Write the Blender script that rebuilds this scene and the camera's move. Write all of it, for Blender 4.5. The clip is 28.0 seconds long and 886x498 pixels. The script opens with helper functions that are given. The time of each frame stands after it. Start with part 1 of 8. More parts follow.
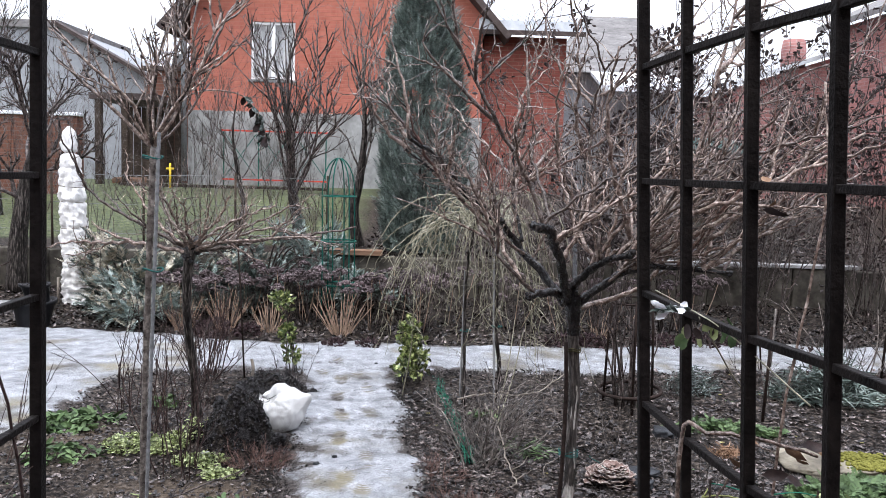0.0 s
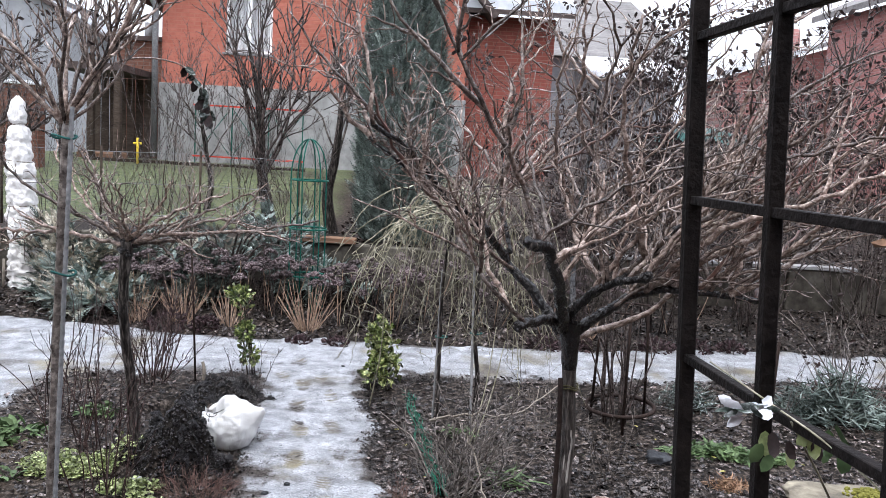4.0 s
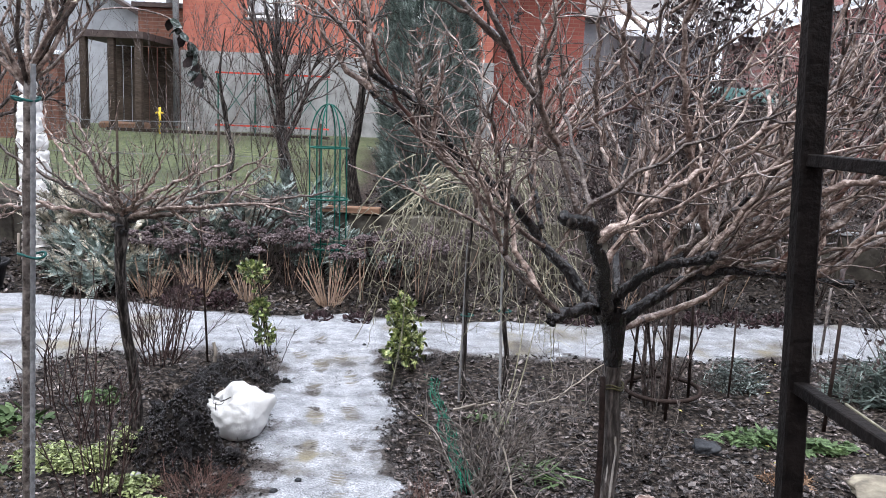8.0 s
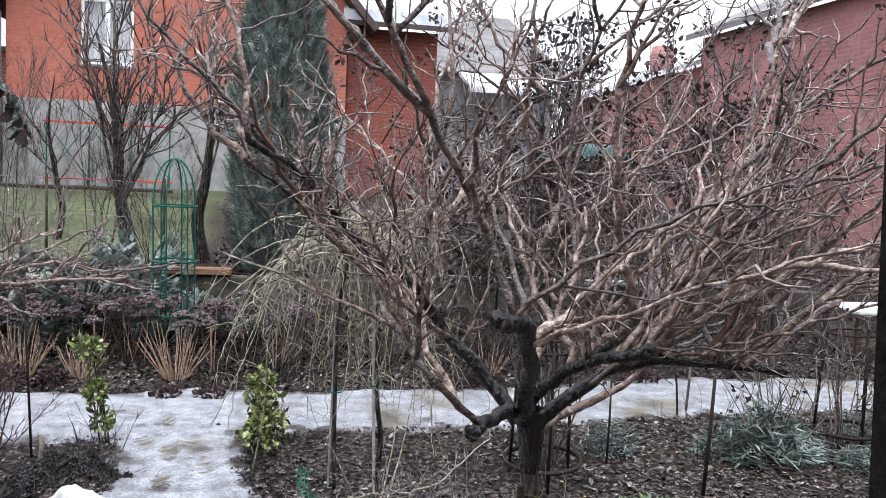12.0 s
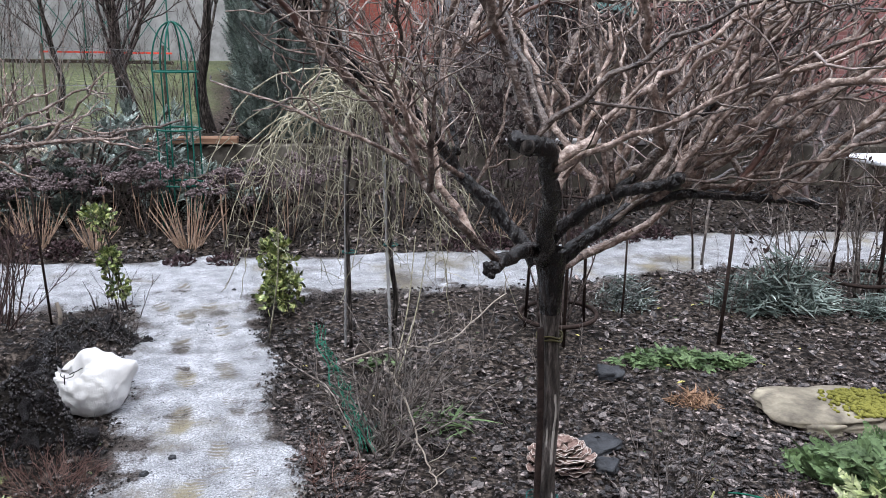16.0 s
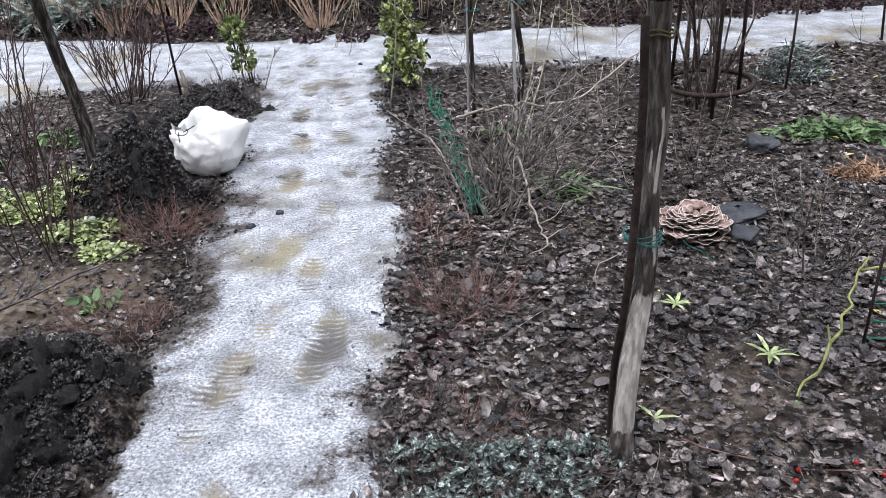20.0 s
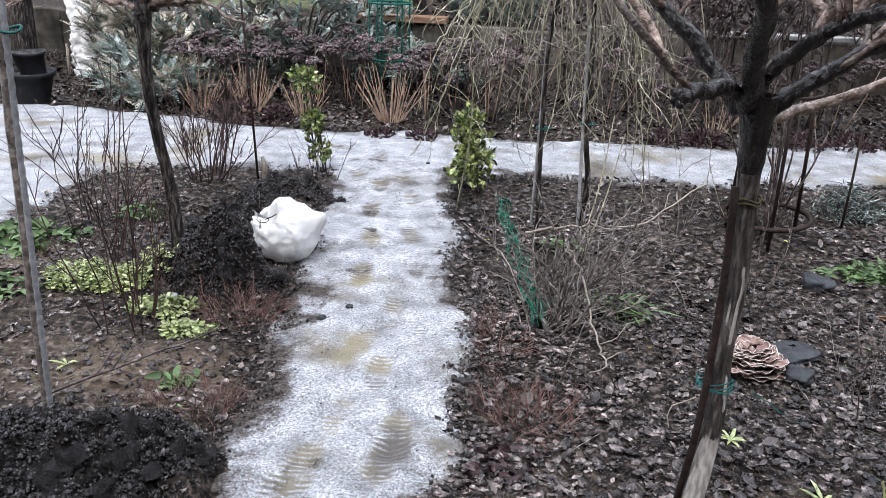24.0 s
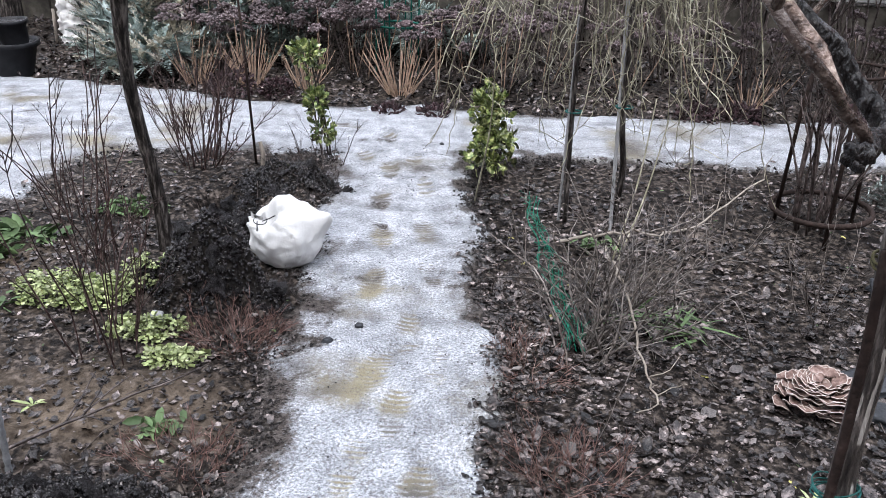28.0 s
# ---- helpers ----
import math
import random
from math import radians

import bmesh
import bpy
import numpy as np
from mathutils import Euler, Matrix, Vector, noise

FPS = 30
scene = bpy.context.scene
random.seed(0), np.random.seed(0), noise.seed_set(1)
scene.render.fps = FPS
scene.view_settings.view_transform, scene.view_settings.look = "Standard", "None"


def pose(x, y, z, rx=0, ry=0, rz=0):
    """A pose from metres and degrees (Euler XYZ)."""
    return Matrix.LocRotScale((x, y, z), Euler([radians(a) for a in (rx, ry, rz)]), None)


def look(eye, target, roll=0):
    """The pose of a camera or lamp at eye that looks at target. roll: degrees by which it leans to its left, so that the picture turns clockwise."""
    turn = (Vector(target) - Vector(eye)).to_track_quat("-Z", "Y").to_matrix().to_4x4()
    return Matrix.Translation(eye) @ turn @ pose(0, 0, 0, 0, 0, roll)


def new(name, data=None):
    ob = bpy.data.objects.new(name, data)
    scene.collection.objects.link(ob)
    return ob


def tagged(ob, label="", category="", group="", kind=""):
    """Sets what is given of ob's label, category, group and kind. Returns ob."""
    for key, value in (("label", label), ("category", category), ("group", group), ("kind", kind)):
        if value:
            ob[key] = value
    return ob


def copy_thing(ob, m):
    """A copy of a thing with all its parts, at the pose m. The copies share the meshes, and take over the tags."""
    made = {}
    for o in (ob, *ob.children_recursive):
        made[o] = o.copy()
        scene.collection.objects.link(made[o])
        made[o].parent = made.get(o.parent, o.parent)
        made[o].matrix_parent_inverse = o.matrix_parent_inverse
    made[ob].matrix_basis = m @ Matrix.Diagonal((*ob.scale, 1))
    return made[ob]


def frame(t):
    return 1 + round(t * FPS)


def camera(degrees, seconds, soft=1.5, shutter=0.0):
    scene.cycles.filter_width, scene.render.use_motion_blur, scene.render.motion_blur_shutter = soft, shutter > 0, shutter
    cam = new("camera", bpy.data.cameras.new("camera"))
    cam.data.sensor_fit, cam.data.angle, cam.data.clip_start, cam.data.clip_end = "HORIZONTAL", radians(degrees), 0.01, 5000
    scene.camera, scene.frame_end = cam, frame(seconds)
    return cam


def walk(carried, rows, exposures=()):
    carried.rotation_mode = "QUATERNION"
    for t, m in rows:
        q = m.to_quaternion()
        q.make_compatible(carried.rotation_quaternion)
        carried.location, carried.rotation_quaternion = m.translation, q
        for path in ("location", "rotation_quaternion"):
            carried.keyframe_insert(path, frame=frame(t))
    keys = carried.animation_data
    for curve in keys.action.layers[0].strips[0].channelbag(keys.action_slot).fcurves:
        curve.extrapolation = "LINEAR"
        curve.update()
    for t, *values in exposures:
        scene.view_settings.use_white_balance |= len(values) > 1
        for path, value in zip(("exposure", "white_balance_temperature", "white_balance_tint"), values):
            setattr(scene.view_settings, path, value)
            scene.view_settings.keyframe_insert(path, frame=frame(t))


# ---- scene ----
cam = camera(57.1, 28.0, soft=0.55)
METRES, EYE, TILT, LEAN, TURN = 2.742, 1.534, -1.9, 0.0, 0.0
ROWS = [
    (0.0, 0.0, 0.0, 0.0, 0.1, -3.49, -1.69),
    (0.5, 0.0095, 0.0282, 0.0013, 0.69, -3.58, -1.87),
    (1.0, 0.0253, 0.0503, 0.0079, 1.69, -3.61, -2.08),
    (1.5, 0.0316, 0.0568, 0.0111, 2.16, -3.58, -2.15),
    (2.0, 0.0332, 0.07, 0.0111, 2.26, -3.55, -2.47),
    (2.5, 0.0317, 0.1006, 0.0102, 2.08, -3.58, -2.75),
    (3.0, 0.0267, 0.139, 0.0135, 1.25, -3.71, -2.74),
    (3.5, 0.0186, 0.1773, 0.0197, 0.13, -4.11, -2.8),
    (4.0, 0.009, 0.2024, 0.0219, -1.18, -4.74, -3.3),
    (4.5, -0.002, 0.2219, 0.021, -2.19, -5.43, -3.55),
    (6.5, -0.0059, 0.2803, 0.0122, -2.07, -6.72, -2.24),
    (7.0, 0.0016, 0.3047, 0.0125, -1.18, -7.33, -2.23),
    (7.5, 0.0149, 0.3327, 0.0154, 0.16, -7.58, -2.49),
    (8.0, 0.0236, 0.3435, 0.0185, 0.94, -7.15, -2.51),
    (8.5, 0.0218, 0.3572, 0.0189, 0.92, -6.92, -2.73),
    (9.0, 0.0123, 0.3757, 0.0179, 0.31, -7.04, -3.22),
    (9.5, 0.0023, 0.3983, 0.0202, -1.06, -6.61, -3.18),
    (10.0, -0.0001, 0.4204, 0.0225, -3.71, -6.21, -2.83),
    (10.5, -0.0011, 0.433, 0.0297, -6.41, -5.83, -2.65),
    (11.0, -0.0039, 0.4442, 0.0342, -8.05, -4.92, -2.51),
    (11.5, -0.0075, 0.4562, 0.0371, -9.32, -3.69, -2.63),
    (13.5, -0.0118, 0.4619, 0.0344, -10.12, -2.77, -2.07),
    (14.0, -0.0132, 0.4671, 0.0289, -10.21, -4.43, -1.66),
    (14.5, -0.0122, 0.4728, 0.0244, -10.26, -6.21, -1.4),
    (15.0, -0.0115, 0.4797, 0.0181, -10.32, -8.18, -1.18),
    (15.5, -0.0102, 0.4833, 0.0118, -10.15, -10.36, -0.83),
    (16.0, -0.0048, 0.4917, 0.0078, -9.12, -12.25, -0.71),
    (16.5, 0.0059, 0.5066, -0.0032, -7.6, -14.3, -0.56),
    (17.0, 0.0195, 0.5222, -0.0183, -5.69, -16.77, 0.01),
    (17.5, 0.0343, 0.5368, -0.0305, -4.18, -19.14, -0.11),
    (18.0, 0.0497, 0.5512, -0.0495, -2.92, -21.54, 0.43),
    (18.5, 0.0568, 0.5582, -0.0644, -1.6, -23.71, 1.83),
    (19.0, 0.0599, 0.5607, -0.0808, -0.48, -24.89, 2.77),
    (19.5, 0.0634, 0.5606, -0.0929, 0.69, -25.43, 2.71),
    (20.0, 0.0618, 0.5592, -0.097, 1.66, -25.17, 2.2),
    (20.5, 0.0545, 0.5482, -0.0962, 1.94, -24.28, 1.96),
    (21.0, 0.0446, 0.5266, -0.0886, 1.8, -23.13, 1.5),
    (21.5, 0.0341, 0.5017, -0.0795, 1.46, -21.64, 0.96),
    (22.0, 0.025, 0.486, -0.0697, 1.41, -20.01, 0.43),
    (22.5, 0.0166, 0.4826, -0.0624, 2.01, -18.79, 0.05),
    (24.5, 0.0241, 0.5396, -0.0462, 7.12, -19.41, -2.43),
    (25.0, 0.0266, 0.5483, -0.0415, 7.72, -19.17, -2.31),
    (25.5, 0.0197, 0.564, -0.0373, 7.17, -19.09, -2.61),
    (26.0, 0.0108, 0.5926, -0.0341, 6.2, -19.7, -2.71),
    (26.5, 0.0015, 0.6216, -0.0305, 5.74, -20.44, -2.58),
    (27.0, -0.0045, 0.6453, -0.0324, 5.7, -21.27, -2.33),
    (27.5, -0.0117, 0.6647, -0.0356, 5.84, -21.98, -2.1),
    (28.0, -0.0162, 0.6785, -0.0374, 6.2, -22.3, -1.88),
]
walk(cam, [(t, pose(0, 0, EYE, TILT, LEAN, TURN) @ pose(METRES * x, METRES * y, METRES * z, 90 + pitch, roll, yaw)) for t, x, y, z, yaw, pitch, roll in ROWS],
     exposures=[(0.0, 0.6), (8.0, 0.68), (11.0, 0.68), (14.0, 0.5), (18.0, 0.68), (22.0, 0.76), (28.0, 0.68)])

# ---- light: an overcast winter day ----
world = bpy.data.worlds.new("overcast_sky")
scene.world = world
world.use_nodes = True
wn, wl = world.node_tree.nodes, world.node_tree.links
wn.clear()
w_out = wn.new("ShaderNodeOutputWorld")
w_bg = wn.new("ShaderNodeBackground")
w_sky = wn.new("ShaderNodeTexSky")
w_sky.sky_type = "NISHITA"
w_sky.sun_disc = False
w_sky.sun_elevation = radians(32)
w_sky.sun_rotation = radians(200)
w_sky.dust_density = 6.0
w_grey = wn.new("ShaderNodeHueSaturation")
w_grey.inputs["Saturation"].default_value = 0.18
wl.new(w_sky.outputs[0], w_grey.inputs["Color"])
# a closed cloud layer evens the sky out
w_mix = wn.new("ShaderNodeMixRGB")
w_mix.inputs[0].default_value = 0.85
# brighter overhead than at the horizon, as under any closed cloud
w_co = wn.new("ShaderNodeTexCoord")
w_sep = wn.new("ShaderNodeSeparateXYZ")
wl.new(w_co.outputs["Generated"], w_sep.inputs[0])
w_up = wn.new("ShaderNodeMapRange")
w_up.inputs["To Min"].default_value, w_up.inputs["To Max"].default_value = 3.9, 13.5
wl.new(w_sep.outputs[2], w_up.inputs["Value"])
w_tint = wn.new("ShaderNodeMixRGB")
w_tint.blend_type = "MULTIPLY"
w_tint.inputs[0].default_value = 1.0
w_tint.inputs[2].default_value = (0.945, 1.0, 1.17, 1)
wl.new(w_up.outputs[0], w_tint.inputs[1])
wl.new(w_tint.outputs[0], w_mix.inputs[2])
wl.new(w_grey.outputs[0], w_mix.inputs[1])
wl.new(w_mix.outputs[0], w_bg.inputs[0])
w_bg.inputs[1].default_value = 0.18
wl.new(w_bg.outputs[0], w_out.inputs[0])
sun = new("sun", bpy.data.lights.new("sun", "SUN"))
sun.data.energy = 1.5
sun.data.angle = radians(24)
sun.data.color = (1.0, 0.98, 0.95)
sun.matrix_world = look((0, 0, 0), (0.12, 0.3, -1.0))

# ---- materials ----
def mat(name, colors, scale=20.0, rough=0.8, bump=0.3, bscale=None, metal=0.0, spec=0.14, random_amt=0.0, island=0.0, stain=0.25, stain_scale=1.5, stretch=None, dist=0.01, span=0.2, nrough=0.65):
    m = bpy.data.materials.new(name)
    m.use_nodes = True
    n, l = m.node_tree.nodes, m.node_tree.links
    b = n["Principled BSDF"]
    b.inputs["Metallic"].default_value = metal
    b.inputs["Specular IOR Level"].default_value = spec
    co = n.new("ShaderNodeTexCoord").outputs["Object"]
    if stretch:
        mp = n.new("ShaderNodeMapping")
        mp.inputs["Scale"].default_value = stretch
        l.new(co, mp.inputs[0])
        co = mp.outputs[0]
    nz = n.new("ShaderNodeTexNoise")
    nz.inputs["Scale"].default_value = scale
    nz.inputs["Detail"].default_value = 6
    nz.inputs["Roughness"].default_value = nrough
    l.new(co, nz.inputs["Vector"])
    ramp = n.new("ShaderNodeValToRGB")
    e = ramp.color_ramp.elements
    for k, c in enumerate(colors):
        pos = 0.5 - span + 2 * span * k / max(1, len(colors) - 1)
        el = e[k] if k < 2 else e.new(pos)
        el.position = pos
        el.color = (*c, 1)
    l.new(nz.outputs["Fac"], ramp.inputs[0])
    col = ramp.outputs[0]
    st = n.new("ShaderNodeTexNoise")
    st.inputs["Scale"].default_value = stain_scale
    st.inputs["Detail"].default_value = 4
    l.new(co, st.inputs["Vector"])
    val = n.new("ShaderNodeMapRange")
    val.inputs["From Min"].default_value, val.inputs["From Max"].default_value = 0.3, 0.7
    val.inputs["To Min"].default_value, val.inputs["To Max"].default_value = 1 - stain, 1 + stain
    l.new(st.outputs["Fac"], val.inputs["Value"])
    fac = val.outputs[0]
    for amount, src in ((random_amt, "o"), (island, "i")):
        if amount:
            r = n.new("ShaderNodeObjectInfo").outputs["Random"] if src == "o" else n.new("ShaderNodeNewGeometry").outputs["Random Per Island"]
            mr = n.new("ShaderNodeMapRange")
            mr.inputs["To Min"].default_value, mr.inputs["To Max"].default_value = 1 - amount, 1 + amount
            l.new(r, mr.inputs["Value"])
            mu = n.new("ShaderNodeMath")
            mu.operation = "MULTIPLY"
            l.new(fac, mu.inputs[0])
            l.new(mr.outputs[0], mu.inputs[1])
            fac = mu.outputs[0]
    hsv = n.new("ShaderNodeHueSaturation")
    l.new(col, hsv.inputs["Color"])
    l.new(fac, hsv.inputs["Value"])
    l.new(hsv.outputs[0], b.inputs["Base Color"])
    rr = n.new("ShaderNodeMapRange")
    rr.inputs["To Min"].default_value, rr.inputs["To Max"].default_value = max(0.02, rough - 0.15), min(1, rough + 0.15)
    l.new(nz.outputs["Fac"], rr.inputs["Value"])
    l.new(rr.outputs[0], b.inputs["Roughness"])
    if bump:
        bn = n.new("ShaderNodeTexNoise")
        bn.inputs["Scale"].default_value = bscale or scale * 2
        bn.inputs["Detail"].default_value = 5
        l.new(co, bn.inputs["Vector"])
        bp = n.new("ShaderNodeBump")
        bp.inputs["Strength"].default_value = bump
        bp.inputs["Distance"].default_value = dist
        l.new(bn.outputs["Fac"], bp.inputs["Height"])
        l.new(bp.outputs[0], b.inputs["Normal"])
    return m


def brick_mat(name, c1, c2, mortar, axis="x", bw=0.25, bh=0.075, stain=0.2):
    m = mat(name, [c1, c2], scale=9, rough=0.85, bump=0.2, bscale=60, stain=stain, stain_scale=0.6)
    n, l = m.node_tree.nodes, m.node_tree.links
    b = n["Principled BSDF"]
    src = b.inputs["Base Color"].links[0].from_socket
    co = n.new("ShaderNodeTexCoord").outputs["Object"]
    sep = n.new("ShaderNodeSeparateXYZ")
    l.new(co, sep.inputs[0])
    cmb = n.new("ShaderNodeCombineXYZ")
    l.new(sep.outputs[0 if axis == "x" else 1], cmb.inputs[0])
    l.new(sep.outputs[2], cmb.inputs[1])
    bt = n.new("ShaderNodeTexBrick")
    bt.inputs["Scale"].default_value = 1.0
    bt.inputs["Brick Width"].default_value = bw
    bt.inputs["Row Height"].default_value = bh
    bt.inputs["Mortar Size"].default_value = 0.008
    bt.inputs["Mortar Smooth"].default_value = 0.3
    bt.inputs["Color1"].default_value = (1, 1, 1, 1)
    bt.inputs["Color2"].default_value = (0.75, 0.72, 0.72, 1)
    bt.inputs["Mortar"].default_value = (0.5, 0.5, 0.5, 1)
    l.new(cmb.outputs[0], bt.inputs["Vector"])
    mul = n.new("ShaderNodeMixRGB")
    mul.blend_type = "MULTIPLY"
    mul.inputs[0].default_value = 0.35
    l.new(src, mul.inputs[1])
    l.new(bt.outputs["Color"], mul.inputs[2])
    mx = n.new("ShaderNodeMixRGB")
    mx.inputs[2].default_value = (*mortar, 1)
    l.new(bt.outputs["Fac"], mx.inputs[0])
    l.new(mul.outputs[0], mx.inputs[1])
    l.new(mx.outputs[0], b.inputs["Base Color"])
    bp = n.new("ShaderNodeBump")
    bp.invert = True
    bp.inputs["Distance"].default_value = 0.01
    bp.inputs["Strength"].default_value = 0.6
    l.new(bt.outputs["Fac"], bp.inputs["Height"])
    l.new(b.inputs["Normal"].links[0].from_socket, bp.inputs["Normal"])
    l.new(bp.outputs[0], b.inputs["Normal"])
    return m


def snow_mat():
    """Trodden, thawing ice: white crust, grey wet patches, tan where the ground shows; the wear attribute holds the trodden places."""
    m = mat("trodden_ice", [(0.06, 0.062, 0.068), (0.36, 0.375, 0.4), (0.76, 0.78, 0.82)], scale=130, rough=0.34, bump=1.0, bscale=170, stain=0.4, stain_scale=9, dist=0.016, span=0.15, nrough=0.85)
    n, l = m.node_tree.nodes, m.node_tree.links
    b = n["Principled BSDF"]
    src = b.inputs["Base Color"].links[0].from_socket
    co = n.new("ShaderNodeTexCoord").outputs["Object"]
    at = n.new("ShaderNodeAttribute")
    at.attribute_name = "wear"
    nz = n.new("ShaderNodeTexNoise")
    nz.inputs["Scale"].default_value = 60
    nz.inputs["Detail"].default_value = 8
    nz.inputs["Roughness"].default_value = 0.75
    l.new(co, nz.inputs["Vector"])
    # wear > noise gives ragged edges
    sub = n.new("ShaderNodeMath")
    sub.operation = "SUBTRACT"
    l.new(at.outputs["Fac"], sub.inputs[0])
    l.new(nz.outputs["Fac"], sub.inputs[1])
    mr = n.new("ShaderNodeMapRange")
    mr.inputs["From Min"].default_value, mr.inputs["From Max"].default_value = -0.12, 0.22
    l.new(sub.outputs[0], mr.inputs["Value"])
    soil = n.new("ShaderNodeTexNoise")
    soil.inputs["Scale"].default_value = 3.5
    l.new(co, soil.inputs["Vector"])
    sr = n.new("ShaderNodeValToRGB")
    e = sr.color_ramp.elements
    e[0].position, e[0].color = 0.38, (0.12, 0.112, 0.105, 1)
    e[1].position, e[1].color = 0.62, (0.27, 0.24, 0.165, 1)
    l.new(soil.outputs["Fac"], sr.inputs[0])
    mx = n.new("ShaderNodeMixRGB")
    l.new(mr.outputs[0], mx.inputs[0])
    l.new(src, mx.inputs[1])
    l.new(sr.outputs[0], mx.inputs[2])
    # bare wet soil showing through towards the edges
    ae = n.new("ShaderNodeAttribute")
    ae.attribute_name = "bare"
    ne = n.new("ShaderNodeTexNoise")
    ne.inputs["Scale"].default_value = 90
    ne.inputs["Detail"].default_value = 9
    ne.inputs["Roughness"].default_value = 0.8
    l.new(co, ne.inputs["Vector"])
    se = n.new("ShaderNodeMath")
    se.operation = "SUBTRACT"
    l.new(ae.outputs["Fac"], se.inputs[0])
    l.new(ne.outputs["Fac"], se.inputs[1])
    me = n.new("ShaderNodeMapRange")
    me.inputs["From Min"].default_value, me.inputs["From Max"].default_value = -0.1, 0.08
    l.new(se.outputs[0], me.inputs["Value"])
    mb = n.new("ShaderNodeMixRGB")
    rb = n.new("ShaderNodeValToRGB")
    rb.color_ramp.elements[0].position, rb.color_ramp.elements[0].color = 0.4, (0.012, 0.01, 0.009, 1)
    rb.color_ramp.elements[1].position, rb.color_ramp.elements[1].color = 0.62, (0.13, 0.11, 0.1, 1)
    l.new(nz.outputs["Fac"], rb.inputs[0])
    l.new(rb.outputs[0], mb.inputs[2])
    l.new(me.outputs[0], mb.inputs[0])
    l.new(mx.outputs[0], mb.inputs[1])
    mx = mb
    # dark specks of grit
    vo = n.new("ShaderNodeTexNoise")
    vo.inputs["Scale"].default_value = 120
    vo.inputs["Detail"].default_value = 3
    l.new(co, vo.inputs["Vector"])
    gr = n.new("ShaderNodeMapRange")
    gr.inputs["From Min"].default_value, gr.inputs["From Max"].default_value = 0.55, 0.66
    gr.inputs["To Max"].default_value = 0.75
    l.new(vo.outputs["Fac"], gr.inputs["Value"])
    m2 = n.new("ShaderNodeMixRGB")
    m2.inputs[2].default_value = (0.12, 0.11, 0.1, 1)
    l.new(gr.outputs[0], m2.inputs[0])
    l.new(mx.outputs[0], m2.inputs[1])
    l.new(m2.outputs[0], b.inputs["Base Color"])
    return m


def trunk_mat():
    """Ridged bark with bare grey wood where the bare attribute is high."""
    m = mat("wet_main_trunk_bark", [(0.008, 0.007, 0.0065), (0.055, 0.047, 0.042), (0.2, 0.176, 0.16)], scale=70, rough=0.45, bump=1.0, bscale=80, spec=0.25, dist=0.02, stretch=(1, 1, 0.16), span=0.16)
    n, l = m.node_tree.nodes, m.node_tree.links
    b = n["Principled BSDF"]
    src = b.inputs["Base Color"].links[0].from_socket
    at = n.new("ShaderNodeAttribute")
    at.attribute_name = "bare"
    mp = n.new("ShaderNodeMapping")
    mp.inputs["Scale"].default_value = (1, 1, 0.2)
    l.new(n.new("ShaderNodeTexCoord").outputs["Object"], mp.inputs[0])
    nz = n.new("ShaderNodeTexNoise")
    nz.inputs["Scale"].default_value = 110
    nz.inputs["Detail"].default_value = 6
    l.new(mp.outputs[0], nz.inputs["Vector"])
    ad = n.new("ShaderNodeMath")
    ad.operation = "SUBTRACT"
    l.new(at.outputs["Fac"], ad.inputs[0])
    l.new(nz.outputs["Fac"], ad.inputs[1])
    mr = n.new("ShaderNodeMapRange")
    mr.inputs["From Min"].default_value, mr.inputs["From Max"].default_value = -0.06, 0.1
    l.new(ad.outputs[0], mr.inputs["Value"])
    wood = n.new("ShaderNodeValToRGB")
    e = wood.color_ramp.elements
    e[0].position, e[0].color = 0.36, (0.23, 0.212, 0.192, 1)
    e[1].position, e[1].color = 0.62, (0.46, 0.43, 0.39, 1)
    l.new(nz.outputs["Fac"], wood.inputs[0])
    mx = n.new("ShaderNodeMixRGB")
    l.new(mr.outputs[0], mx.inputs[0])
    l.new(src, mx.inputs[1])
    l.new(wood.outputs[0], mx.inputs[2])
    l.new(mx.outputs[0], b.inputs["Base Color"])
    return m


